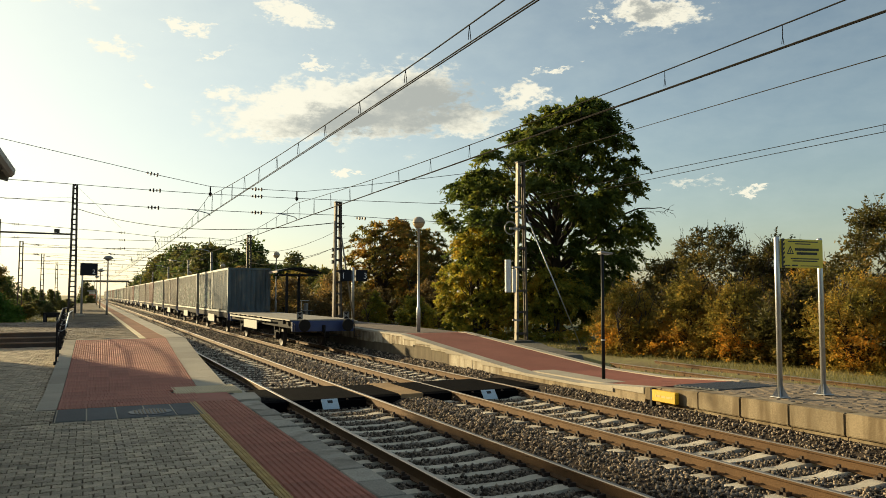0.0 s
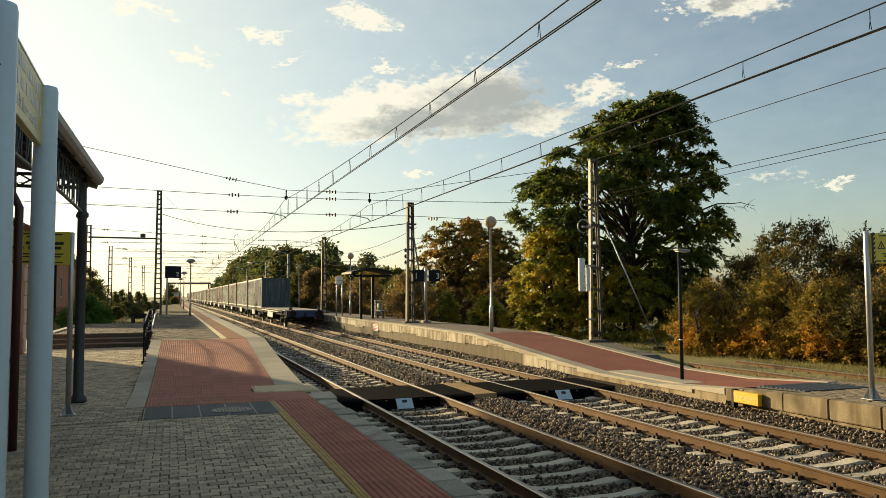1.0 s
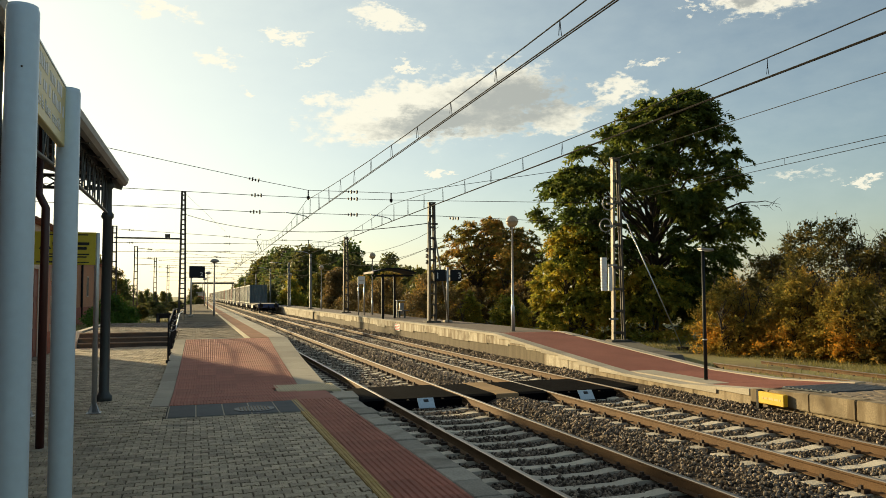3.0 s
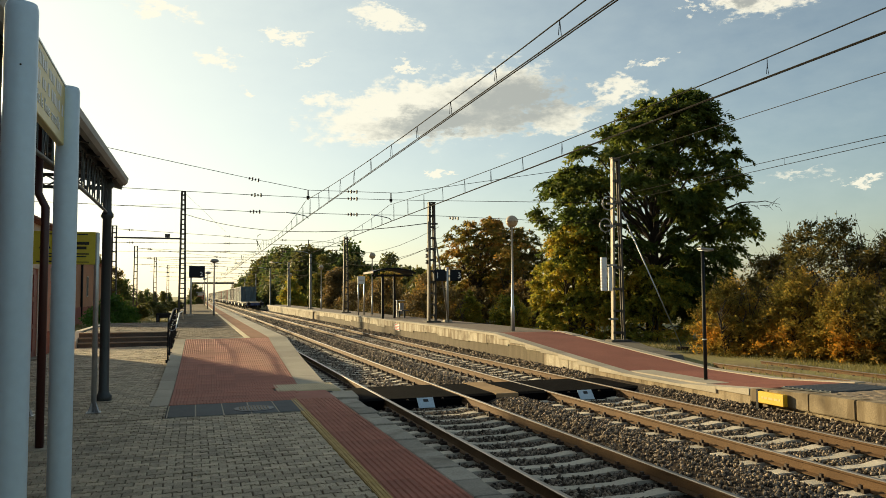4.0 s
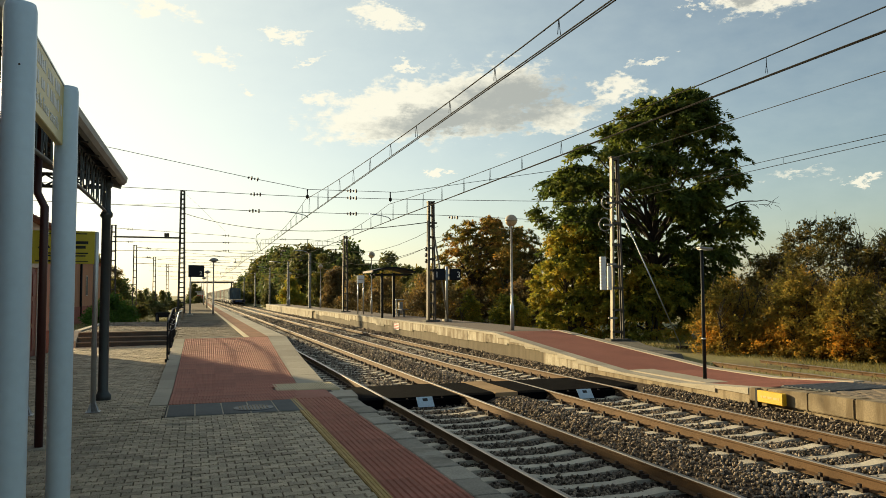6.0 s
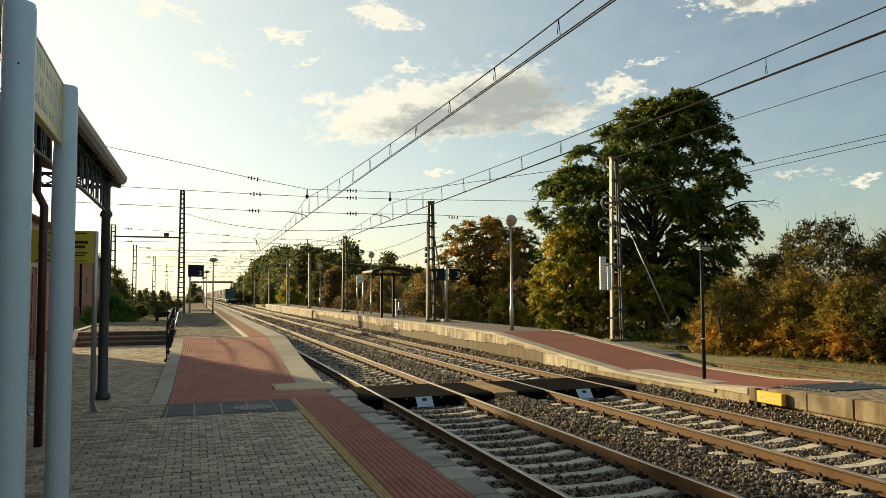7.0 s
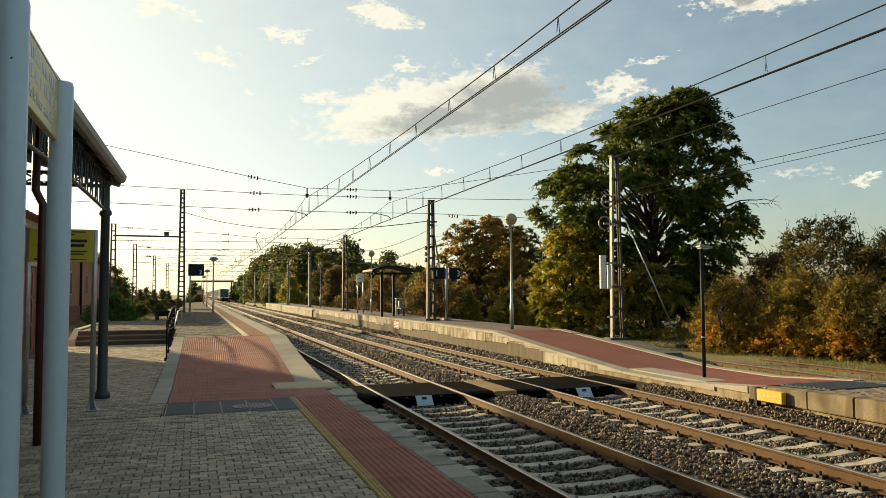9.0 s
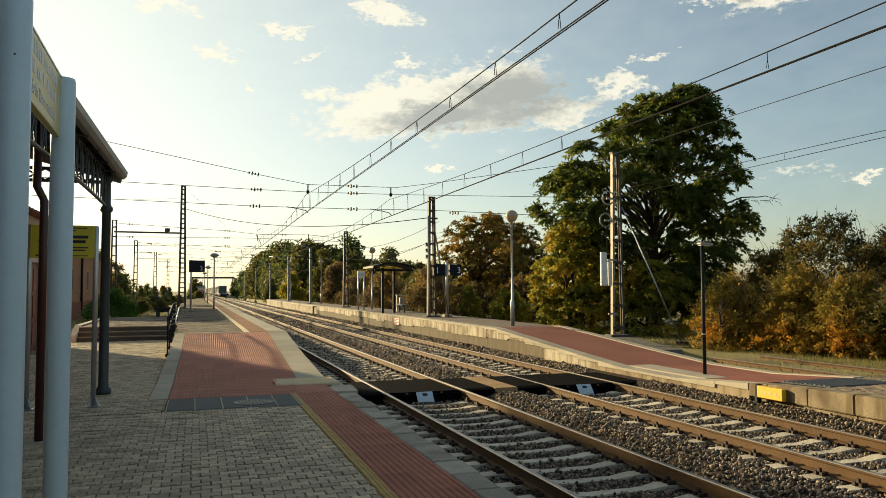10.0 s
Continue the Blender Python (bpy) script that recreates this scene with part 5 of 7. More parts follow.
def led_lamp():
    t = thing("led_lamp", pose(11.07, 14.9, far_z(14.9)), "slim dark column lamp with a flat head", "street lamp")
    h = 2.98
    part("pole", lathe([(0.042, 0), (0.042, 1.6), (0.038, 1.62), (0.038, h)], 14), M_BLACK, t)
    part("band", lathe([(0.052, 0.93), (0.052, 0.96)], 14), M_GALV, t)
    part("lamp_head", box((-0.30, -0.09, h - 0.01), (0.05, 0.09, h + 0.05), 0.02, Matrix.Rotation(radians(4), 4, "Y")), M_ZINC, t, "flat grey lamp head")
    part("diffuser", box((-0.27, -0.07, h - 0.022), (-0.05, 0.07, h - 0.0105), 0.002, Matrix.Rotation(radians(4), 4, "Y")), M_GLASS_PALE, t)


led_lamp()


# ---- platform furniture ----
def build_shelter():
    t = thing("waiting_shelter", pose(11.25, 43.4, far_z(43)), "dark open waiting shelter with a curved roof", "shelter")
    for x, y in ((-0.92, 0.0), (0.0, 0.9)):
        part("post", box((x - 0.07, y - 0.07, 0), (x + 0.07, y + 0.07, 2.62), 0.015), M_BLACK, t)
    bm = bmesh.new()
    rows = []
    for k in range(13):
        s = k / 12
        x = -1.55 + 2.55 * s
        z = 2.52 + 0.34 * math.sin(math.pi * (0.12 + 0.80 * s))
        rows.append([bm.verts.new((x, y, z + d)) for y in (-0.4, 2.2) for d in (0.0, 0.09)])
    for a, b in zip(rows, rows[1:]):
        for f in ((a[0], b[0], b[2], a[2]), (a[1], a[3], b[3], b[1]), (a[0], a[1], b[1], b[0]), (a[2], b[2], b[3], a[3])):
            bm.faces.new(f)
    bm.faces.new((rows[0][0], rows[0][2], rows[0][3], rows[0][1]))
    bm.faces.new((rows[-1][0], rows[-1][1], rows[-1][3], rows[-1][2]))
    bmesh.ops.recalc_face_normals(bm, faces=bm.faces)
    part("roof", bm, M_BLACK, t, "shallow curved metal roof")
    part("roof_beam", box((-1.4, -0.06, 2.46), (0.9, 0.06, 2.56), 0.01), M_BLACK, t)
    part("roof_beam", box((-1.4, 0.84, 2.46), (0.9, 0.96, 2.56), 0.01), M_BLACK, t)
    part("eave_trim", box((-1.585, -0.42, 2.62), (-1.53, 2.22, 2.74), 0.01), M_CREAM, t)
    bench = thing("bench", pose(11.9, 45.0, far_z(45)), "plain metal platform bench", "bench")
    part("seat", box((-0.2, -0.8, 0.42), (0.25, 0.8, 0.47), 0.01), M_IRON, bench)
    for y in (-0.6, 0.6):
        part("leg", box((-0.05, y - 0.03, 0), (0.05, y + 0.03, 0.42)), M_IRON, bench)
    b = thing("litter_bin", pose(12.35, 46.8, far_z(46)), "grey steel litter bin on a pedestal", "bin")
    part("bin_body", lathe([(0.10, 0.15), (0.13, 0.2), (0.14, 0.85), (0.12, 0.87)], 16), M_ZINC, b)
    part("bin_post", box((-0.32, -0.03, 0), (-0.26, 0.03, 1.05)), M_GALV, b)
    part("bin_hood", box((-0.34, -0.16, 1.0), (0.16, 0.16, 1.05), 0.01), M_GALV, b)


build_shelter()


def info_panel(x, y, z):
    t = thing("station_name_sign", pose(x, y, z), "white station panel on two grey posts", "sign")
    for s in (-0.2, 0.2):
        part("post", lathe([(0.045, 0), (0.045, 2.62)], 10, (s, 0, 0)), M_GALV, t)
    p = part("panel", box((-0.25, -0.06, 2.15), (0.25, 0.05, 2.68), 0.01), M_WHITE, t)
    part("writing_bar", box((-0.2, -0.064, 2.38), (0.2, -0.06, 2.44)), M_CREAM, p)


info_panel(10.95, 52.4, far_z(52))


def yellow_box():
    t = thing("lineside_box", pose(10.14, 11.74, 0.10), "yellow plastic lineside sign box on the platform wall", "sign box")
    part("box_body", box((-0.05, -0.36, 0.04), (0.05, 0.30, 0.26), 0.012), M_YELLOWBOX, t)
    part("bracket", box((-0.03, 0.31, -0.12), (0.07, 0.38, 0.28), 0.006), M_BLACK, t)
    for a, b in ((-0.28, -0.24), (-0.22, -0.12), (-0.09, 0.02), (0.05, 0.14), (0.16, 0.2)):
        part("writing_bar", box((-0.053, a, 0.13), (-0.05, b, 0.17)), M_SIGN_FADED, t)


yellow_box()


def wall_notice():
    t = thing("wall_notice", pose(10.208, 39.6, 0.33), "small red and white notice on the platform wall", "sign")
    part("plate", box((-0.006, -0.5, 0), (0.0, 0.5, 0.34), 0.001), M_WHITE, t)
    for k in range(4):
        part("stripe", box((-0.010, -0.46, 0.03 + k * 0.08), (-0.006, 0.46, 0.075 + k * 0.08)), M_TAIL, t)


wall_notice()


def handrail():
    t = thing("ramp_handrail", None, "double steel handrail beside the tiled ramp", "handrail")

    def line(x, h, y0, y1, n):
        pts = []
        for k in range(n + 1):
            y = y0 + (y1 - y0) * k / n
            pts.append((x, y, lerp_table(RAMP, y)[3] + h))
        return pts

    for x, mat, heights, r, lab in ((-0.70, M_BLACK, (1.02, 0.62), 0.022, "black rail"), (-0.50, M_GALV, (0.90,), 0.018, "bare steel tube rail")):
        for h in heights:
            pts = line(x, h, 22.9, 28.0, 5) + [(x + 0.06, 31.0, HIGH + h), (x + 0.08, 31.15, HIGH + h - 0.3)]
            part("rail", tube(pts, r, 8), mat, t, lab)
    for k in range(6):
        y = 22.95 + k * 1.6
        z = lerp_table(RAMP, y)[3] - 0.03
        part("post", box((-0.722, y - 0.022, z - 0.05), (-0.678, y + 0.022, z + 1.05), 0.005), M_BLACK, t)
        part("post_foot", box((-0.76, y - 0.06, z - 0.04), (-0.64, y + 0.06, z + 0.05), 0.004), M_BLACK, t)
        for h in (0.90,):
            part("rail_bracket", tube([(-0.70, y, z + h), (-0.60, y, z + h - 0.05), (-0.50, y, z + h + 0.01)], 0.008, 6), M_GALV, t)


handrail()


def buffer_stop():
    t = thing("buffer_stop", pose(-2.1, 58.5, -0.05), "dark timber and steel buffer stop at a siding end", "buffer stop")
    part("beam", box((-0.52, -0.15, 0.72), (0.52, 0.12, 1.05), 0.03), M_UNDER, t)
    for x in (-0.4, 0.4):
        part("leg", box((x - 0.12, -0.15, 0), (x + 0.12, 0.2, 0.8), 0.02), M_UNDER, t)
        part("strut", tube([(x, -0.1, 0.9), (x, -1.4, 0.0)], 0.08, 6), M_UNDER, t)
        part("buffer_head", lathe([(0.06, 0), (0.06, 0.3), (0.14, 0.34), (0.14, 0.4)], 14), M_BLACK, t).matrix_basis = pose(x, 0.12, 0.9, -90)


buffer_stop()


def far_cabinet():
    t = thing("red_kiosk", pose(1.2, 190, HIGH), "small red and white lineside kiosk on the platform", "kiosk")
    part("body", box((-0.7, 0, 0), (0.7, 2, 1.6), 0.03), M_TAIL, t)
    part("roof", box((-1.0, -0.3, 2.2), (1.0, 2.3, 2.5), 0.03), M_ZINC, t)
    part("glazing", box((-0.6, 0.05, 1.6), (0.6, 1.95, 2.2)), M_GLASS_PALE, t)


far_cabinet()


# ---- overhead line ----
def lattice_mast(at, h, w0, w1, label, turn=0, pale=False, batten=0.55, depth=0.22, q=0.055):
    t = thing("catenary_mast", pose(*at, 0, 0, turn), label, "mast", "overhead line masts")
    part("foundation", box((-w0 / 2 - 0.2, -0.35, -0.5), (w0 / 2 + 0.2, 0.35, 0.08), 0.02), M_DARKCONC, t)
    for s in (-1, 1):
        bm = bmesh.new()
        a, b = s * w0 / 2, s * w1 / 2
        for y in (-depth / 2, depth / 2):
            v = []
            for z, x in ((0.0, a), (h, b)):
                v += [bm.verts.new((x + dx, y + dy, z)) for dx, dy in ((-q, -0.02), (q, -0.02), (q, 0.02), (-q, 0.02))]
            for k in range(4):
                bm.faces.new((v[k], v[(k + 1) % 4], v[4 + (k + 1) % 4], v[4 + k]))
            bm.faces.new(v[3::-1])
            bm.faces.new(v[4:])
        v = []
        for z, x in ((0.0, a), (h, b)):
            v += [bm.verts.new((x + dx, dy, z)) for dx, dy in ((s * q * 0.8, -depth / 2), (s * q, -depth / 2), (s * q, depth / 2), (s * q * 0.8, depth / 2))]
        for k in range(4):
            bm.faces.new((v[k], v[(k + 1) % 4], v[4 + (k + 1) % 4], v[4 + k]))
        bmesh.ops.recalc_face_normals(bm, faces=bm.faces)
        # with pale set, the left leg takes a lighter colour for its sunlit side
        part("leg", bm, M_MASTPALE if pale and s < 0 else M_LATTICE, t)
    z = 0.35
    while z < h:
        w = w0 + (w1 - w0) * z / h
        for y in (-depth / 2 - 0.024, depth / 2 + 0.024):
            part("batten", box((-w / 2 - 0.05, y - 0.008, z - 0.045), (w / 2 + 0.05, y + 0.008, z + 0.045)), M_LATTICE, t)
        z += batten
    part("cap", box((-w1 / 2 - 0.07, -depth / 2 - 0.04, h), (w1 / 2 + 0.07, depth / 2 + 0.04, h + 0.05)), M_LATTICE, t)
    return t


PLAT = 0.83
MAST2 = lattice_mast((11.22, 36.6, PLAT), 5.95, 0.34, 0.22, "slim lattice overhead line mast on the island platform")
part("bracket_arm", box((-0.1, -0.05, 4.88), (0.32, 0.05, 4.96), 0.01), M_LATTICE, MAST2)
part("raking_pole", tube([(-0.2, -0.3, 0), (-0.24, -0.3, 5.0)], 0.05, 8), M_MASTPALE, MAST2)
part("raking_pole", tube([(0.75, -0.4, 0), (0.1, -0.1, 4.6)], 0.04, 8), M_MASTPALE, MAST2)
for k in (0, 1, 2):
    part("insulator", lathe([(0.03, 0), (0.1, 0.02), (0.03, 0.05), (0.1, 0.08), (0.03, 0.12), (0.1, 0.15), (0.02, 0.2)], 10, (-0.28, -0.15, 2.9 + 0.3 * k)), M_CERAMIC, MAST2)
lattice_mast((11.3, 60.0, PLAT), 5.95, 0.34, 0.22, "slim lattice overhead line mast on the island platform", batten=0.55)


def post_mast(x, y, z, h):
    """Rolled steel post of H section on a small footing."""
    t = thing("catenary_mast", pose(x, y, z), "plain grey steel overhead line post on the island platform", "mast", "overhead line masts")
    part("foundation", box((-0.3, -0.3, -0.4), (0.3, 0.3, 0.06), 0.02), M_DARKCONC, t)
    b = bmesh.new()
    for s in (-1, 1):
        add_box(b, (s * 0.1 - 0.012, -0.1, 0), (s * 0.1 + 0.012, 0.1, h))
    add_box(b, (-0.0885, -0.01, 0), (0.0885, 0.01, h - 0.01))
    part("post", b, M_ZINC, t)
    part("cap", box((-0.13, -0.12, h), (0.13, 0.12, h + 0.03), 0.005), M_ZINC, t)
    for q in (h - 0.35, h - 1.0):
        part("clamp", box((-0.13, -0.12, q - 0.04), (0.13, 0.12, q + 0.04), 0.005), M_LATTICE, t)
    return t


for y, z in ((79.5, PLAT), (99.0, PLAT), (124.0, 0.0), (155.0, 0.0), (190.0, 0.0)):
    post_mast(11.3, y, z, 6.45 - z)
lattice_mast((-1.05, 69.0, 0.0), 11.1, 0.52, 0.26, "tall dark lattice anchor mast with cross battens", batten=0.42, depth=0.3, q=0.08)
for y in (69.5, 97.0, 125.0, 155.0):
    lattice_mast((-6.5 if y < 80 else -6.7 + (y - 97) * 0.03, y, 0.0), 8.1, 0.42, 0.30, "weathered lattice mast along the siding", batten=0.8)
lattice_mast((-9.0, 34.2, 0.0), 9.2, 0.5, 0.3, "lattice mast beside the station house")
MASTR = lattice_mast((15.78, 26.6, 0.33), 7.2, 0.42, 0.22, "tension mast with one leg coloured paler as its sunlit face, and steel guy", turn=-8, pale=True, batten=0.85, depth=0.20, q=0.042)
for z, x in ((5.42, -0.36), (4.55, -0.48)):
    ring = bmesh.new()
    add_tube(ring, [(x + 0.24 * math.cos(a), -0.1, z + 0.26 * math.sin(a)) for a in np.linspace(0, 6.283, 17)], 0.028, 6, False)
    add_box(ring, (x - 0.06, -0.13, z - 0.06), (x + 0.3, -0.07, z + 0.02), 0.01)
    part("pulley_wheel", ring, M_ZINC, MASTR, "cast tensioning wheel")
for k, (r, pitch) in enumerate(((0.125, 0.118), (0.085, 0.085))):
    stack = thing("counterweight", pose(-0.62 + k * 0.26, -0.16, 1.98))
    stack.parent = MASTR
    stack["label"] = "white stacked counterweight"
    disc = part("weight_disc", lathe([(r - 0.003, 0.0), (r, 0.006), (r, pitch - 0.006), (r - 0.003, pitch - 0.001)], 14), M_WHITE, stack)
    for q in range(1, 11):
        o = new("weight_disc", disc.data)
        o.parent = stack
        o.location = (0, 0, q * pitch)
part("weight_rod", tube([(-0.5, -0.16, 3.3), (-0.4, -0.12, 4.6)], 0.012, 5), M_WIRE, MASTR)
part("bracket", box((-0.42, -0.14, 2.95), (-0.05, -0.08, 3.02), 0.005), M_ZINC, MASTR)
part("bracket", box((-0.42, -0.14, 0.85), (-0.05, -0.08, 0.92), 0.005), M_ZINC, MASTR)
plinth = thing("mast_plinth", None, "low dark concrete plinth at the end of the siding", "plinth")
part("block", strip([(19.8, 13.5, 14.1, 0.0), (20.5, 13.5, 14.4, 0.30), (24.0, 13.7, 15.4, 0.33), (26.0, 14.2, 16.3, 0.33), (28.0, 14.4, 16.6, 0.33)], -0.3), M_DARKCONC, plinth)
guy = thing("guy_wire", None, "pale steel guy strut from the mast to the ground", "guy wire")
part("strut", tube([(16.02, 26.55, 5.4), (17.75, 25.3, 0.15)], 0.024, 8), M_GALV, guy)
part("anchor", box((17.6, 25.1, -0.1), (17.95, 25.45, 0.16), 0.02), M_CLIP, guy)


def wire(pts, r, sides=5):
    return tube(pts, r, sides, True)


def sag(a, b, drop, n=12):
    a, b = Vector(a), Vector(b)
    return [tuple(a.lerp(b, k / n) - Vector((0, 0, drop * 4 * (k / n) * (1 - k / n)))) for k in range(n + 1)]


def catenary(x, spans, contact, mess_support, mess_low, label, pitch=2.3, off=0.0):
    """One track's overhead line. spans: support places along y."""
    t = thing("overhead_line", None, label, "overhead line", "overhead lines")
    for s in (-1, 1):
        part("contact_wire", wire([(x + s * 0.022 + (0.10 if k % 2 else -0.10), y, contact(y)) for k, y in enumerate(spans)], 0.0105), M_WIRE, t)
    for k, (y0, y1) in enumerate(zip(spans, spans[1:])):
        d = mess_support - mess_low
        xa, xb = (0.10 if k % 2 else -0.10), (0.10 if (k + 1) % 2 else -0.10)
        base = contact((y0 + y1) / 2)
        pts = sag((x + xa, y0, contact(y0) + mess_support), (x + xb, y1, contact(y1) + mess_support), d, 14)
        part("messenger_wire", wire(pts, 0.011), M_WIRE, t)
        n = int((y1 - y0) / pitch)
        if y0 > 120:
            continue
        for q in range(n):
            y = y0 + (q + 0.5 + off) * (y1 - y0) / n
            s = (y - y0) / (y1 - y0)
            zx = x + xa + (xb - xa) * s
            zm = contact(y0) + (contact(y1) - contact(y0)) * s + mess_support - d * 4 * s * (1 - s)
            b = bmesh.new()
            for w in (-0.022, 0.022):
                add_tube(b, [(zx, y, zm), (zx + w, y + w, (zm + contact(y)) / 2), (zx + w, y, contact(y))], 0.006, 4, False)
            part("dropper", b, M_WIRE, t)
    return t


SPANS = [-30.0, -13.0, 34.2, 60.0, 79.5, 99.0, 124.0, 155.0, 190.0, 225.0, 270.0, 330.0, 400.0]
catenary(T1, SPANS, lambda y: float(np.interp(y, [-30, 10, 34, 400], [5.80, 5.77, 5.64, 5.45])), 0.80, 0.27, "twin contact wires and droppers over the near track")
catenary(T2, SPANS, lambda y: float(np.interp(y, [-30, 10, 34, 400], [5.63, 5.64, 5.55, 5.40])), 0.78, 0.31, "twin contact wires and droppers over the far track", off=0.15)
t3 = thing("overhead_line", None, "thin overhead wires over the siding ending at the mast", "overhead line", "overhead lines")
part("messenger_wire", wire([(15.75, -20, 5.75), (15.72, 14, 5.95), (15.62, 26.5, 6.02)], 0.009), M_WIRE, t3)
part("contact_wire", wire([(15.75, -20, 5.6), (15.72, 14, 5.79), (15.62, 26.5, 5.75)], 0.009), M_WIRE, t3)
for y in (8.0, 11.0, 17.4, 22.3):
    part("dropper", wire([(15.72, y, 5.80), (15.72, y, 5.97)], 0.005, 4), M_WIRE, t3)


def insulator_string(bm, p, along):
    d = Vector(along).normalized()
    for k in range(4):
        q = Vector(p) + d * (k * 0.13 - 0.2)
        add_tube(bm, [q - d * 0.03, q + d * 0.03], 0.085 if k % 2 else 0.05, 8)


def head_span():
    t = thing("head_span", None, "cross-span wires with insulators carrying both overhead lines", "overhead line")
    y = 34.2
    lines = [
        [(-9.0, y, 9.1), (-3.5, y, 8.36), (2.39, y, 7.28), (4.74, y, 6.89), (8.78, y, 6.90), (10.4, y, 7.14), (15.6, 26.7, 7.35)],
        [(-9.0, y, 6.85), (2.39, y, 6.59), (4.74, y, 6.56), (8.78, y, 6.58), (11.2, y, 6.62), (15.6, 26.7, 5.78)],
        [(-9.0, y, 6.10), (2.40, y, 5.86), (6.62, y, 5.85), (10.4, y, 5.90), (15.6, 26.7, 4.95)],
    ]
    for ln in lines:
        part("span_wire", wire(ln, 0.012), M_WIRE, t)
    for x, z, s in ((2.39, 7.28, -0.17), (2.5, 6.59, 0), (2.45, 5.86, 0), (6.75, 6.89, 0), (6.75, 6.57, 0), (6.75, 5.85, 0), (11.6, 5.80, 0)):
        bm = bmesh.new()
        insulator_string(bm, (x, y, z), (1, 0, s))
        part("insulator", bm, M_CERAMIC, t)
    for c in (T1, T2):
        bm = bmesh.new()
        add_tube(bm, [(c - 0.02, y, 6.9), (c - 0.02, y, 6.45)], 0.03, 6)
        add_tube(bm, [(c - 0.02, y, 6.62), (c - 0.02, y, 6.50)], 0.07, 8)
        part("hanger", bm, M_WIRE, t)
        bm = bmesh.new()
        add_tube(bm, [(c - 1.0, y, 5.87), (c - 0.45, y, 5.80), (c - 0.1, y, 5.72), (c, y, 5.62)], 0.022, 6)
        part("registration_arm", bm, M_GALV, t)


head_span()


def far_span(yl, yr, xl=-6.6, xr=11.3, top=6.25):
    """Cross-span farther down the line, from a siding mast to an island mast."""
    t = thing("head_span", None, "distant cross-span wires with insulators over both tracks", "overhead line", "cross-spans")

    def at(x, z):
        return (x, yl + (yr - yl) * (x - xl) / (xr - xl), z)

    for ln in ([at(xl, 7.9), at(2.4, 7.05), at(T1, 6.72), at(T2, 6.6), at(xr, top)], [at(xl, 6.75), at(T1, 6.40), at(xr, top - 0.25)], [at(xl, 6.0), at(6.6, 5.72), at(xr, 5.75)]):
        part("span_wire", wire(ln, 0.016), M_WIRE, t)
    for x, z in ((2.4, 7.05), (2.4, 6.47), (2.4, 5.81), (6.7, 6.65), (6.7, 5.73), (10.4, 5.75), (-5.2, 7.75), (-5.2, 6.7)):
        bm = bmesh.new()
        insulator_string(bm, at(x, z), (1, 0, 0))
        part("insulator", bm, M_CERAMIC, t)
    for c in (T1, T2):
        part("hanger", tube([at(c, 6.65), at(c, 6.2)], 0.035, 6), M_WIRE, t)
        part("registration_arm", tube([at(c - 1.1, 5.78), at(c - 0.45, 5.72), at(c - 0.1, 5.62), at(c, 5.54)], 0.024, 6), M_GALV, t)


for yl, yr in ((69.5, 60.0), (97.0, 79.5), (97.0, 99.0), (125.0, 124.0), (155.0, 155.0), (190.0, 190.0)):
    far_span(yl, yr)
jumper = thing("jumper_wire", None, "curved jumper wire between the near track's wires", "cable")
part("cable", wire([(T1, 60.4, 6.95), (T1 - 0.25, 60.4, 6.8), (T1 - 0.32, 60.4, 6.4), (T1 - 0.1, 60.4, 6.05), (T1 + 0.05, 60.4, 5.65)], 0.022, 6), M_WIRE, jumper)
feeder = thing("feeder_cable", None, "thick sagging feeder cable slung between the masts", "cable")
part("cable", wire(sag((-0.9, 68.8, 9.2), (11.1, 36.6, 5.78), 0.9, 18), 0.022, 6), M_WIRE, feeder)
part("cable", wire([(-1.0, 69, 11.1), (2.2, 62, 7.2)], 0.008), M_WIRE, feeder)
part("cable", wire([(-1.2, 69, 10.1), (-4.6, 52, 7.9)], 0.008), M_WIRE, feeder)
part("cable", wire([(11.3, 36.5, 6.6), (15.65, 26.6, 7.5), (10.03, 9.0, 5.56), (7.2, 0, 4.9)][1:3] + [(7.15, 0.0, 4.55)], 0.008), M_WIRE, feeder)
part("cable", wire(sag((11.25, 36.5, 5.0), (15.6, 26.7, 5.2), 0.15, 6), 0.008), M_WIRE, feeder)
beam = thing("anchor_beam", None, "thin steel beam between the siding mast and the tall mast", "beam")
part("tube_beam", tube([(-6.5, 69.3, 7.15), (-1.3, 69.0, 7.1)], 0.07, 8), M_LATTICE, beam)
part("beam_box", box((-2.5, 69.0, 7.2), (-2.1, 69.3, 7.5), 0.02), M_LATTICE, beam)
# power lines strung along the far side of the island platform
for k, (x, z) in enumerate(((12.1, 5.6), (12.6, 5.0), (11.9, 4.7))):
    ln = thing("lineside_cable", None, "thin dark lineside cable on the far masts", "cable", "lineside cables")
    ys = [36.6, 60, 79.5, 99, 124, 155, 190]
    pts = []
    for a, b in zip(ys, ys[1:]):
        pts += sag((x - 0.5, a, z), (x - 0.5, b, z), 0.5, 6)[:-1]
    part("cable", wire(pts, 0.012, 4), M_WIRE, ln)
gantry = thing("signal_gantry", pose(0, 300, 0), "distant steel portal over the tracks", "gantry")
part("leg", box((-1.2, -0.2, 0), (-0.8, 0.2, 7.4)), M_LATTICE, gantry)
part("leg", box((13.0, -0.2, 0), (13.4, 0.2, 7.4)), M_LATTICE, gantry)
part("beam", box((-1.5, -0.3, 6.7), (14, 0.3, 7.4)), M_LATTICE, gantry)


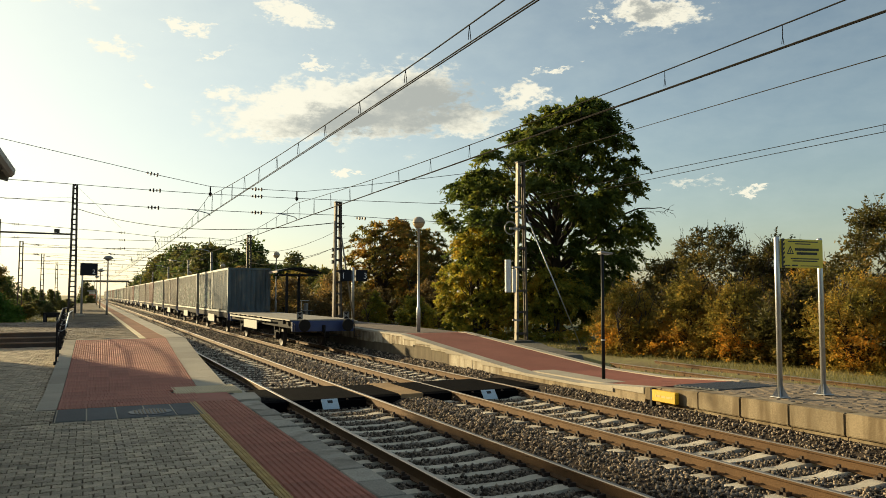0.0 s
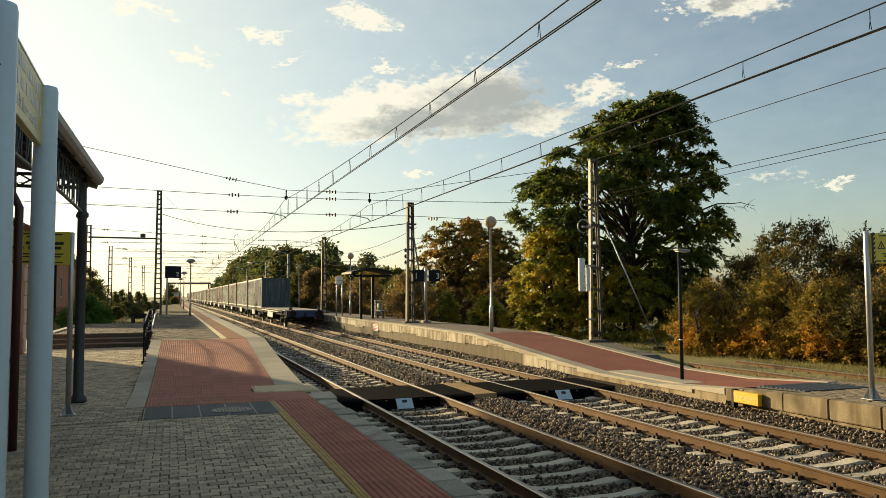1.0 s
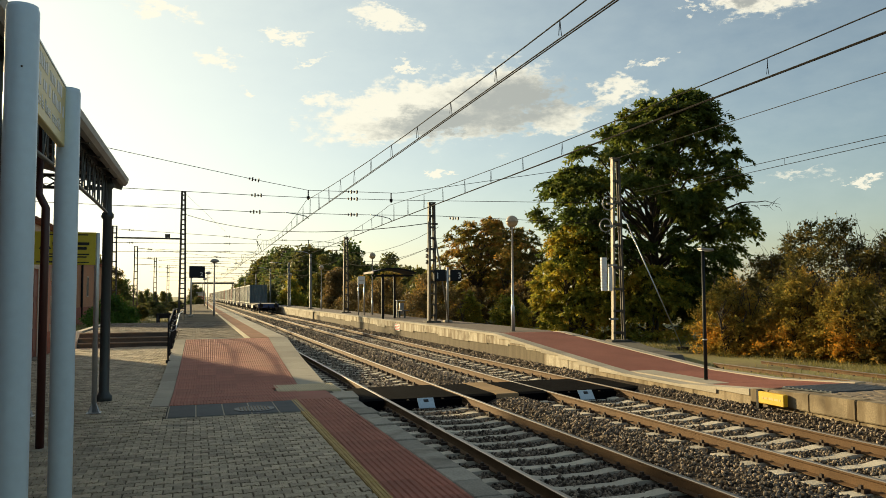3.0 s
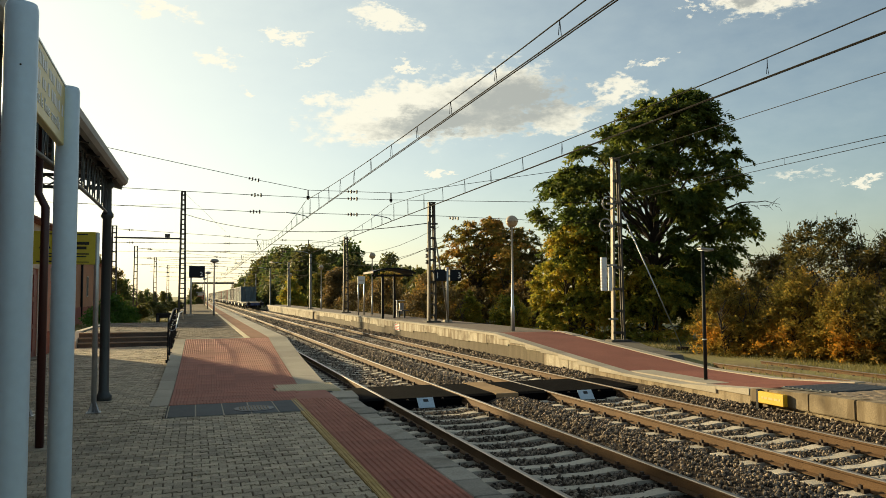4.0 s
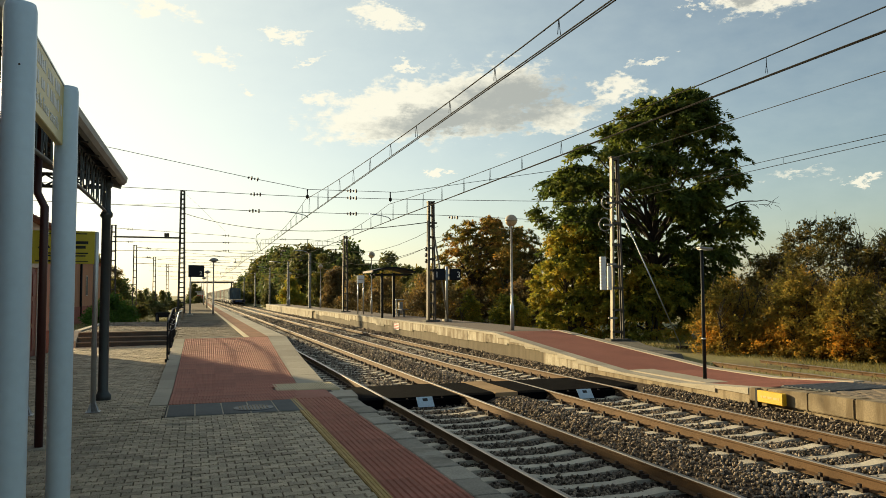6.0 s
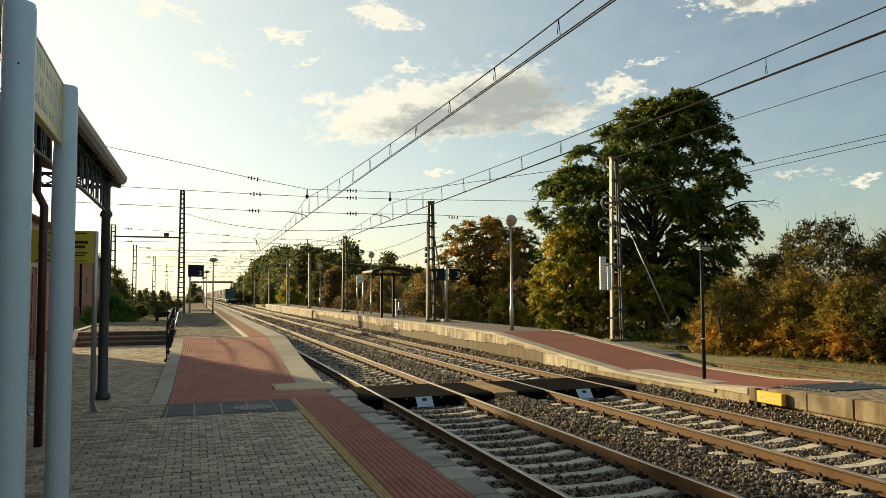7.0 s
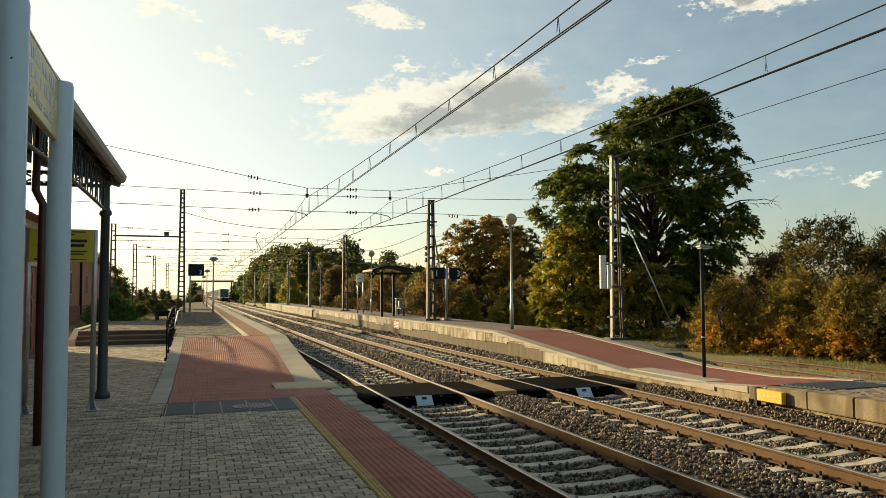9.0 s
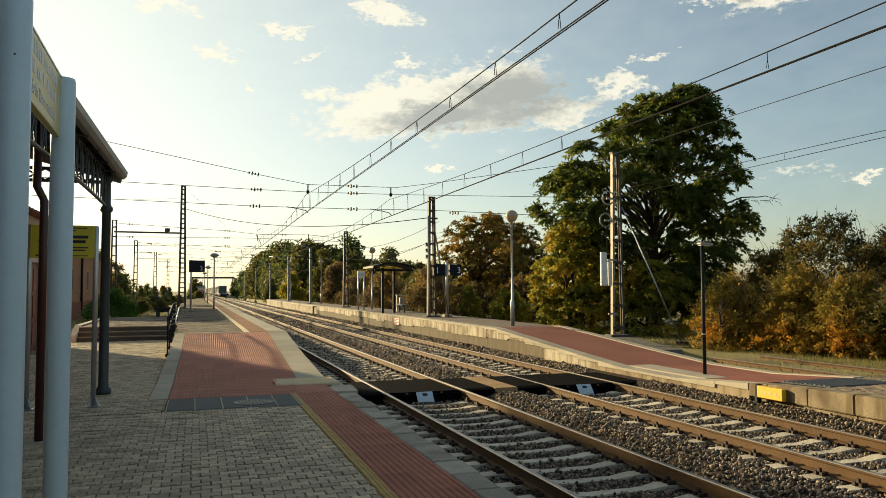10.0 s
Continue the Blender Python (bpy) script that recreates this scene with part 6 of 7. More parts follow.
# ---- trees and bushes ----
LEAF_DARK = leaf_material("dark_green_leaves", [(0.0, (0.044, 0.064, 0.015)), (0.45, (0.092, 0.125, 0.024)), (0.8, (0.18, 0.19, 0.033)), (1.0, (0.30, 0.22, 0.035))], 0.52)
LEAF_YELLOW = leaf_material("yellow_green_leaves", [(0.0, (0.09, 0.125, 0.022)), (0.35, (0.23, 0.235, 0.034)), (0.7, (0.48, 0.36, 0.045)), (1.0, (0.62, 0.31, 0.045))], 0.5)
LEAF_ORANGE = leaf_material("orange_green_leaves", [(0.0, (0.075, 0.088, 0.022)), (0.4, (0.18, 0.16, 0.035)), (0.7, (0.38, 0.22, 0.045)), (1.0, (0.52, 0.22, 0.04))], 0.5)
LEAF_TAMARISK = leaf_material("tamarisk_foliage", [(0.0, (0.14, 0.14, 0.034)), (0.38, (0.31, 0.245, 0.052)), (0.72, (0.54, 0.31, 0.052)), (1.0, (0.80, 0.31, 0.035))], 0.6, 0.7)
LEAF_OLIVE = leaf_material("olive_brown_foliage", [(0.0, (0.052, 0.056, 0.018)), (0.55, (0.135, 0.115, 0.034)), (1.0, (0.34, 0.20, 0.045))], 0.5, 1.0)
LEAF_FRESH = leaf_material("fresh_green_leaves", [(0.0, (0.033, 0.072, 0.013)), (0.5, (0.072, 0.156, 0.023)), (1.0, (0.130, 0.221, 0.039))], 0.45)
LEAF_RUSSET = leaf_material("russet_leaves", [(0.0, (0.075, 0.066, 0.03)), (0.5, (0.17, 0.125, 0.05)), (1.0, (0.32, 0.175, 0.055))], 0.5)
LEAF_FAR = leaf_material("far_green_leaves", [(0.0, (0.047, 0.076, 0.025)), (0.5, (0.094, 0.135, 0.036)), (1.0, (0.216, 0.207, 0.054))], 0.45)
LEAF_FAR2 = leaf_material("far_olive_leaves", [(0.0, (0.06, 0.075, 0.026)), (0.5, (0.12, 0.125, 0.04)), (1.0, (0.25, 0.19, 0.055))], 0.45)
LEAF_FARGOLD = leaf_material("far_golden_leaves", [(0.0, (0.05, 0.07, 0.018)), (0.5, (0.12, 0.125, 0.03)), (1.0, (0.28, 0.20, 0.04))], 0.4)


def leaves_mesh(centres, radii, n, size, rng, stretch=2.0, droop=0.5, hollow=0.55, fray=0.10):
    """n folded leaves spread over ellipsoid clumps, thicker towards their skins."""
    centres, radii = np.asarray(centres, float), np.asarray(radii, float)
    vol = radii.prod(axis=1) ** 0.72
    pick = rng.choice(len(centres), n, p=vol / vol.sum())
    d = rng.normal(size=(n, 3))
    d /= np.linalg.norm(d, axis=1, keepdims=True)
    rad = hollow + (1 - hollow) * rng.random((n, 1)) + rng.normal(0, fray, (n, 1))
    rad = np.where(rng.random((n, 1)) < 0.25, rng.random((n, 1)), rad)
    pos = centres[pick] + d * rad * radii[pick]
    axis = d * 0.6 + rng.normal(size=(n, 3)) * 0.8
    axis[:, 2] -= droop
    axis /= np.linalg.norm(axis, axis=1, keepdims=True)
    side = np.cross(axis, rng.normal(size=(n, 3)))
    side /= np.linalg.norm(side, axis=1, keepdims=True) + 1e-9
    nor = np.cross(axis, side)
    ln = size * rng.uniform(0.6, 1.35, (n, 1))
    w = ln / stretch
    V = np.stack([pos, pos + axis * ln * 0.5 + side * w * 0.5 + nor * w * 0.15, pos + axis * ln, pos + axis * ln * 0.5 - side * w * 0.5 + nor * w * 0.15], 1)
    me = bpy.data.meshes.new("leaves")
    me.vertices.add(n * 4)
    me.vertices.foreach_set("co", V.reshape(-1))
    me.loops.add(n * 4)
    me.loops.foreach_set("vertex_index", np.arange(n * 4, dtype=np.int32))
    me.polygons.add(n)
    me.polygons.foreach_set("loop_start", np.arange(0, n * 4, 4, dtype=np.int32))
    me.update(calc_edges=True)
    return me


def sprays_mesh(centres, radii, n, size, rng, twigs, stretch=2.2, droop=0.5, lift=0.15):
    """n folded leaflets set along drooping twigs that radiate from the clumps."""
    centres, radii = np.asarray(centres, float), np.asarray(radii, float)
    out = centres - centres.mean(axis=0)
    out /= np.linalg.norm(out, axis=1, keepdims=True) + 1e-9
    dirs = rng.normal(size=(len(centres), twigs, 3)) + out[:, None] * 0.7
    dirs[..., 2] = dirs[..., 2] * 0.6 + lift
    dirs /= np.linalg.norm(dirs, axis=2, keepdims=True)
    reach = rng.uniform(0.55, 1.3, (len(centres), twigs))
    vol = radii.prod(axis=1) ** 0.72
    pick = rng.choice(len(centres), n, p=vol / vol.sum())
    tw = rng.integers(0, twigs, n)
    d, q = dirs[pick, tw], reach[pick, tw][:, None]
    s = rng.random((n, 1)) ** 0.7
    pos = centres[pick] + d * s * q * radii[pick] + rng.normal(0, 0.045, (n, 3)) * radii[pick]
    pos[:, 2] -= (droop * 0.45 * (s * q) ** 2)[:, 0] * radii[pick][:, 0]
    side = np.cross(d, rng.normal(size=(n, 3)) * 0.5 + np.array((0, 0, 1.0)))
    side /= np.linalg.norm(side, axis=1, keepdims=True) + 1e-9
    axis = d * 0.6 + side * rng.choice((-1.0, 1.0), (n, 1)) * 0.8 + rng.normal(size=(n, 3)) * 0.25
    axis[:, 2] -= droop * 0.7
    axis /= np.linalg.norm(axis, axis=1, keepdims=True)
    wide = np.cross(axis, rng.normal(size=(n, 3)) * 0.6 + np.array((0, 0, 1.0)))
    wide /= np.linalg.norm(wide, axis=1, keepdims=True) + 1e-9
    nor = np.cross(axis, wide)
    ln = size * rng.uniform(0.6, 1.3, (n, 1))
    w = ln / stretch
    V = np.stack([pos, pos + axis * ln * 0.5 + wide * w * 0.5 + nor * w * 0.15, pos + axis * ln, pos + axis * ln * 0.5 - wide * w * 0.5 + nor * w * 0.15], 1)
    me = bpy.data.meshes.new("leaves")
    me.vertices.add(n * 4)
    me.vertices.foreach_set("co", V.reshape(-1))
    me.loops.add(n * 4)
    me.loops.foreach_set("vertex_index", np.arange(n * 4, dtype=np.int32))
    me.polygons.add(n)
    me.polygons.foreach_set("loop_start", np.arange(0, n * 4, 4, dtype=np.int32))
    me.update(calc_edges=True)
    return me


def limb(bm, a, b, r0, r1, rng, n=6, wob=0.12):
    a, b = Vector(a), Vector(b)
    L = (b - a).length
    pts = []
    for k in range(n + 1):
        s = k / n
        p = a.lerp(b, s) + Vector((0, 0, 0.10 * L * math.sin(math.pi * s)))
        if 0 < k < n:
            p += Vector(rng.normal(0, wob * L / n, 3).tolist())
        pts.append(p)
    add_tube(bm, pts, r0, 7, True, r1)
    return pts


def tree(name, at, outline, label, mat, n_clumps, n_leaves, leaf, clump, trunk_r, turn=0.0, seed=1, deep=0.8, fork=0.28, category="tree", group="", bare=0, plume=0.0, droop=0.5, stretch=2.0, stems=1, hollow=0.55, fray=0.12, twigs=0, shell=0.0, stout=1.0, lift=0.15):
    """outline: rows of (z, reach to the left, reach to the right). turn: how the wide side is turned round z."""
    rng = np.random.default_rng(seed)
    t = thing(name, pose(*at, 0, 0, turn), label, category, group)
    zs = [r[0] for r in outline]
    zlo, zhi = zs[0], zs[-1]
    cen, rad = [], []
    while len(cen) < n_clumps:
        z = rng.uniform(zlo, zhi)
        lo, hi = lerp_table(outline, z)
        mid, half = (lo + hi) / 2, (hi - lo) / 2
        a, q = rng.uniform(0, 2 * math.pi), math.sqrt(shell + (1 - shell) * rng.random()) * 0.98
        r = clump * rng.uniform(0.6, 1.25)
        shrink = max(half - r * 0.75, 0.1)
        x, y = mid + math.cos(a) * q * shrink, math.sin(a) * q * shrink * deep
        if cen and min((x - c[0]) ** 2 + (y - c[1]) ** 2 + (z - c[2]) ** 2 for c in cen) < (clump * 0.62) ** 2 and rng.random() < 0.8:
            continue
        cen.append((x, y, z))
        rad.append((r, r, r * (rng.uniform(0.8, 1.5) * plume if plume else rng.uniform(0.55, 0.8))))
    bm = bmesh.new()
    fz = zlo + (zhi - zlo) * fork
    tops = []
    for s in range(stems):
        off = (rng.normal(0, 0.25), rng.normal(0, 0.25)) if stems > 1 else (0, 0)
        top = (off[0] * 3, off[1] * 3, zhi * 0.72)
        limb(bm, (off[0], off[1], -0.2), top, trunk_r, trunk_r * 0.25, rng, 9, 0.06)
        tops.append((off, top))
    limbs = bmesh.new()
    order = sorted(range(len(cen)), key=lambda i: -rad[i][0])[: min(90, max(12, n_clumps // 2))]
    for i in order:
        off, top = tops[i % stems]
        s = min(0.95, max(0.12, (cen[i][2] * 0.62) / max(top[2], 0.1)))
        a = Vector((off[0], off[1], 0)).lerp(Vector(top), s)
        limb(limbs, a, cen[i], trunk_r * (0.42 - 0.25 * s) * stout, trunk_r * 0.05, rng)
    for k in range(bare):
        a = rng.uniform(0, 2 * math.pi)
        z = zhi * rng.uniform(0.75, 0.98)
        lo, hi = lerp_table(outline, min(z, zhi))
        x = rng.uniform(lo, hi)
        limb(limbs, (x, rng.uniform(-0.6, 0.6), z - 0.5), (x + rng.normal(0, 0.2), rng.normal(0, 0.5), z + rng.uniform(0.2, 0.9)), 0.012, 0.004, rng, 4)
    part("trunk", bm, M_BARK, t)
    part("branchwork", limbs, M_BARK, t)["kind"] = "stuff"
    leaves = sprays_mesh(cen, rad, n_leaves, leaf, rng, twigs, stretch, droop, lift) if twigs else leaves_mesh(cen, rad, n_leaves, leaf, rng, stretch, droop, hollow, fray)
    link_mesh("crown", leaves, mat, t)["kind"] = "stuff"
    return t


# big dark tree behind the siding
BIG = [(1.2, -2.6, 3.2), (2.5, -3.3, 3.9), (3.4, -4.4, 4.4), (4.25, -5.5, 4.9), (5.7, -6.5, 5.1), (6.4, -6.8, 5.1), (7.24, -6.7, 5.0), (8.1, -6.0, 4.9), (9.1, -4.9, 4.8), (10.2, -3.6, 4.4), (11.2, -2.3, 3.8), (11.9, -1.0, 3.4), (12.2, 1.0, 2.8)]
big_tree = tree("large_tree", (21.95, 33.4, 0), BIG, "large dark green broadleaf tree behind the siding", LEAF_DARK, 270, 105000, 0.25, 0.92, 0.34, turn=-33, seed=3, fork=0.2, stretch=2.3, droop=0.9, twigs=14, shell=0.25, stout=0.9)
twig = bmesh.new()
rng = np.random.default_rng(8)
limb(twig, (3.2, 0.3, 6.3), (5.9, -0.2, 6.45), 0.05, 0.008, rng, 8, 0.1)
for k in range(14):
    a = Vector((3.9 + 0.14 * k, 0.1, 6.55 - 0.01 * k))
    limb(twig, a, a + Vector((rng.uniform(0.1, 0.4), rng.uniform(-0.3, 0.3), rng.choice((-1, 1)) * rng.uniform(0.15, 0.4))), 0.014, 0.004, rng, 4, 0.15)
part("dead_branch", twig, M_BARK, big_tree, "bare grey branch")
tree("yellow_tree", (17.5, 33.2, 0), [(0.3, -2.0, 2.2), (1.6, -2.4, 2.4), (3.0, -2.3, 2.2), (4.4, -1.8, 1.9), (5.4, -0.9, 1.3)], "low tree turning yellow and green before the large tree", LEAF_YELLOW, 110, 36000, 0.17, 0.62, 0.12, turn=-28, seed=4, stems=3, droop=0.7, twigs=12)
tree("yellow_tree", (20.2, 31.0, 0), [(0.2, -2.4, 2.2), (1.4, -2.6, 2.4), (2.6, -2.0, 2.0), (3.6, -1.0, 1.0)], "low green and yellow thicket under the large tree", LEAF_YELLOW, 60, 18000, 0.16, 0.7, 0.10, turn=-33, seed=14, stems=3, droop=0.7, twigs=12)
autumn = tree("autumn_tree", (21.2, 56.0, 0), [(2.7, -2.0, 2.0), (3.6, -3.2, 2.8), (4.6, -3.9, 4.2), (5.8, -3.9, 4.2), (7.0, -3.0, 3.2), (8.0, -1.5, 1.4)], "spreading tree with thin orange and olive leaves", LEAF_ORANGE, 150, 32000, 0.19, 0.62, 0.21, turn=-21, seed=5, fork=0.1, stems=2, droop=0.7, twigs=10, shell=0.2, stout=1.0)
copy_thing(autumn, pose(24.0, 57.5, -0.3, 0, 0, 140))
tree("yellow_tree", (19.4, 39.4, 0), [(0.3, -1.6, 2.2), (1.6, -1.8, 2.6), (3.4, -1.5, 2.6), (4.6, -1.0, 2.0), (5.7, -0.4, 1.0)], "bushy tree turning yellow and orange beside the platform", LEAF_YELLOW, 100, 30000, 0.17, 0.6, 0.10, turn=-25, seed=15, stems=3, droop=0.7, twigs=12)
tree("yellow_tree", (16.8, 46.6, 0), [(0.2, -0.6, 0.9), (0.9, -0.8, 1.0), (1.6, -0.6, 0.8), (2.3, -0.2, 0.3)], "small yellow-green tree at the platform end", LEAF_YELLOW, 26, 7000, 0.15, 0.45, 0.06, turn=-18, seed=6, stems=2, twigs=9)
# bushes along the siding
BUSHES = [
    # x, y, height, reach, leaf, seed
    (18.2, 23.0, 2.2, 1.4, LEAF_TAMARISK, 21), (19.3, 21.0, 2.6, 1.7, LEAF_TAMARISK, 22), (19.9, 18.9, 2.3, 1.6, LEAF_TAMARISK, 24),
    (22.0, 25.2, 3.4, 1.9, LEAF_OLIVE, 23), (22.8, 23.0, 4.6, 2.5, LEAF_OLIVE, 25), (23.4, 20.6, 3.9, 1.9, LEAF_OLIVE, 30), (20.3, 17.4, 2.2, 1.5, LEAF_OLIVE, 35),
    (22.6, 18.5, 3.0, 1.6, LEAF_TAMARISK, 27), (23.4, 16.6, 4.8, 2.2, LEAF_OLIVE, 28), (20.4, 15.2, 2.5, 1.7, LEAF_TAMARISK, 26),
    (21.6, 13.4, 2.6, 1.7, LEAF_TAMARISK, 29), (23.6, 13.6, 4.6, 2.1, LEAF_OLIVE, 32), (22.6, 10.8, 4.0, 2.0, LEAF_TAMARISK, 33),
]


def bush_outline(h, r, seed):
    q = random.Random(seed)
    return [(0.05, -r * q.uniform(0.85, 1.1), r * q.uniform(0.85, 1.1)), (0.3 * h, -r * q.uniform(0.95, 1.2), r * q.uniform(0.95, 1.2)), (0.6 * h, -r * q.uniform(0.75, 1.2), r * q.uniform(0.75, 1.2)), (0.85 * h, -r * q.uniform(0.4, 0.9), r * q.uniform(0.4, 0.9)), (h, -0.4 * r, 0.4 * r)]


for x, y, high, reach, m, seed in BUSHES:
    tree("tamarisk_bush", (x, y, 0), bush_outline(high, reach, seed), "feathery tamarisk bush turning rust orange" if m is LEAF_TAMARISK else "dense olive-brown bush with bare twig tips", m, 150, 30000 if m is LEAF_TAMARISK else 23000, 0.088 if m is LEAF_TAMARISK else 0.135, 0.50, 0.06, turn=-45 + seed * 7, seed=seed, category="bush", group="bushes along the siding", bare=40, stems=4, droop=0.1, stretch=2.2, deep=1.0, plume=1.0, twigs=16, lift=0.45, shell=0.15)
# thicket between the autumn tree and the yellow trees
for x, y, high, reach, m, seed in ((21.8, 51.5, 5.4, 2.2, LEAF_ORANGE, 51), (24.6, 53.5, 5.4, 2.4, LEAF_OLIVE, 52), (21.2, 47.4, 3.0, 1.7, LEAF_RUSSET, 53), (19.4, 53.0, 2.6, 1.8, LEAF_RUSSET, 54), (21.6, 61.0, 3.4, 2.2, LEAF_OLIVE, 55), (18.6, 44.2, 1.8, 1.3, LEAF_YELLOW, 56), (26.5, 48.0, 4.4, 2.4, LEAF_OLIVE, 57)):
    tree("thicket_bush", (x, y, 0), bush_outline(high, reach, seed), "brown and gold thicket bush behind the platform", m, 60, 8000, 0.19, 0.62, 0.06, seed=seed, category="bush", group="thicket behind the platform", stems=3, droop=0.3, deep=1.0, twigs=12)
# russet hedge behind the island platform
for k in range(9):
    x, y = 15.2 + (k % 3) * 1.6, 50.0 + k * 4.4
    hh = (3.4, 4.0, 3.0)[k % 3]
    tree("russet_bush", (x, y, 0), [(0.1, -2.0, 2.0), (1.2, -2.4, 2.4), (hh * 0.7, -1.8, 1.8), (hh, -0.8, 0.8)], "russet brown hedge bush behind the platform", LEAF_RUSSET if k % 3 != 1 else LEAF_ORANGE, 36, 6500, 0.19, 0.65, 0.06, seed=40 + k, category="bush", group="hedge behind the platform", stems=3, droop=0.0, deep=1.0)
# young trees farther along
tree("young_tree", (14.6, 92.0, 0), [(0.6, -1.3, 1.3), (2.0, -2.0, 1.8), (4.0, -1.7, 1.7), (6.0, -0.9, 0.8), (6.8, -0.3, 0.3)], "slender young tree with green and golden leaves", LEAF_FARGOLD, 36, 8000, 0.26, 0.7, 0.08, seed=60)
tree("young_tree", (15.2, 87.0, 0), [(0.6, -1.2, 1.2), (2.0, -1.9, 1.9), (3.6, -1.7, 1.7), (5.2, -0.7, 0.7)], "young tree with orange autumn leaves", LEAF_RUSSET, 36, 8000, 0.26, 0.7, 0.08, seed=61)
tree("young_tree", (14.0, 118.0, 0), [(0.4, -2.0, 2.0), (1.6, -2.4, 2.4), (3.2, -1.6, 1.6), (4.6, -0.6, 0.6)], "rounded young tree with yellow-green leaves", LEAF_YELLOW, 36, 8000, 0.28, 0.7, 0.08, seed=62)
# far wood beyond the platform end
W1 = tree("wood_tree", (28.0, 146.0, 0), [(0.3, -3.6, 3.6), (3.0, -5.0, 5.0), (6.5, -5.0, 5.0), (9.5, -3.4, 3.4), (12.0, -1.3, 1.3)], "full green tree of the far wood", LEAF_FAR, 60, 4000, 0.78, 1.5, 0.25, seed=70, group="far wood")
W2 = tree("wood_tree", (37.0, 150.0, 0), [(0.3, -3.2, 3.2), (3.0, -4.2, 4.2), (6.0, -4.2, 4.2), (8.5, -2.4, 2.4), (10.0, -0.9, 0.9)], "full olive green tree of the far wood", LEAF_FAR2, 50, 3400, 0.76, 1.4, 0.22, seed=71, group="far wood")
W3 = tree("wood_tree", (18.0, 165.0, 0), [(0.3, -2.6, 2.6), (3.0, -3.6, 3.6), (5.5, -3.2, 3.2), (8.0, -1.2, 1.2)], "yellowing tree of the far wood", LEAF_FARGOLD, 44, 3200, 0.70, 1.2, 0.2, seed=72, group="far wood")
rnd = random.Random(12)
PLACES = [(15.0, 221.0, 0.75, 0), (15.4, 205.2, 1.05, 1), (16.5, 194.3, 1.43, 2), (17.4, 181.4, 0.99, 0), (18.5, 170.6, 1.20, 1), (19.6, 161.8, 1.00, 0), (20.6, 153.0, 1.22, 1), (22.1, 150.5, 1.40, 2),
          (23.6, 147.9, 0.86, 0), (25.2, 145.3, 0.94, 1), (26.3, 140.7, 0.74, 0), (27.7, 138.2, 0.82, 1), (29.0, 135.6, 0.96, 2), (30.3, 133.1, 0.62, 0), (31.7, 130.6, 0.70, 1), (32.9, 128.1, 0.56, 0),
          (33.7, 123.6, 0.64, 1), (35.0, 121.1, 0.79, 2), (36.3, 118.6, 0.51, 0), (13.1, 142.9, 0.44, 1), (15.8, 131.5, 0.31, 0), (20.0, 124.9, 0.42, 1), (22.6, 116.7, 0.54, 2), (27.8, 108.7, 0.34, 0),
          (30.9, 107.7, 0.45, 1), (14.7, 257.9, 0.66, 0), (14.6, 300.0, 0.66, 1), (41.3, 123.3, 0.67, 2), (45.0, 122.1, 0.45, 0), (50.5, 125.6, 0.50, 1), (79.7, 89.9, 0.36, 0), (84.3, 88.4, 0.44, 1),
          (90.6, 88.5, 0.58, 2), (95.3, 87.0, 0.41, 0), (100.0, 85.4, 0.49, 1), (104.7, 83.9, 0.41, 0), (82.7, 99.4, 0.41, 1), (-11.9, 129.9, 0.58, 2), (-11.3, 140.2, 0.44, 0), (-12.8, 203.8, 0.33, 1),
          (-11.8, 213.9, 0.33, 0), (-11.0, 234.7, 0.35, 1), (-9.4, 255.2, 0.50, 2), (-8.4, 275.9, 0.28, 0), (-0.2, 220.7, 0.53, 1), (1.6, 241.1, 0.40, 0), (-13.7, 135.7, 0.58, 1), (-16.2, 141.8, 0.63, 2)]
FAR_COUNT = len(PLACES)
PLACES += [(-11.0, 87.6, 0.29, 1), (-10.8, 92.8, 0.26, 0), (-10.5, 97.9, 0.35, 1), (-9.5, 97.6, 0.39, 2), (-8.8, 102.7, 0.29, 1), (-8.3, 107.7, 0.25, 0), (-7.6, 112.8, 0.27, 1), (-6.3, 107.1, 0.31, 2),
           (-6.0, 117.5, 0.27, 1), (-5.0, 117.2, 0.21, 0), (-4.3, 122.2, 0.25, 1), (-3.5, 127.2, 0.32, 2), (-2.6, 137.4, 0.27, 1), (-1.0, 147.4, 0.25, 0), (0.6, 157.4, 0.36, 1), (-5.1, 80.4, 0.28, 2),
           (-3.4, 85.2, 0.22, 1), (-10.6, 77.0, 0.27, 0)]
for i, (x, y, s, k) in enumerate(PLACES):
    spread = 1.0
    if i >= FAR_COUNT:
        s, spread = s * 0.55, 2.0
    copy_thing((W1, W2, W3)[k], pose(x, y, 0, 0, 0, rnd.uniform(0, 360)) @ Matrix.Diagonal((s * spread * rnd.uniform(0.9, 1.15), s * spread * rnd.uniform(0.9, 1.15), s * rnd.uniform(0.92, 1.06), 1)))
tree("green_bush", (-5.0, 53.0, -0.05), [(0.1, -1.6, 1.6), (0.9, -1.9, 1.9), (1.7, -1.3, 1.4), (2.3, -0.5, 0.5)], "bright green leafy bush beside the platform", LEAF_FRESH, 40, 12000, 0.15, 0.5, 0.05, seed=80, category="bush", stems=4)
tree("grey_tree", (-10.4, 96.0, 0), [(1.0, -2.2, 2.2), (3.0, -3.0, 3.0), (5.0, -2.6, 2.6), (6.6, -1.0, 1.0)], "thin brownish tree behind the siding masts", LEAF_OLIVE, 40, 9000, 0.22, 0.8, 0.12, seed=81, hollow=0.3)


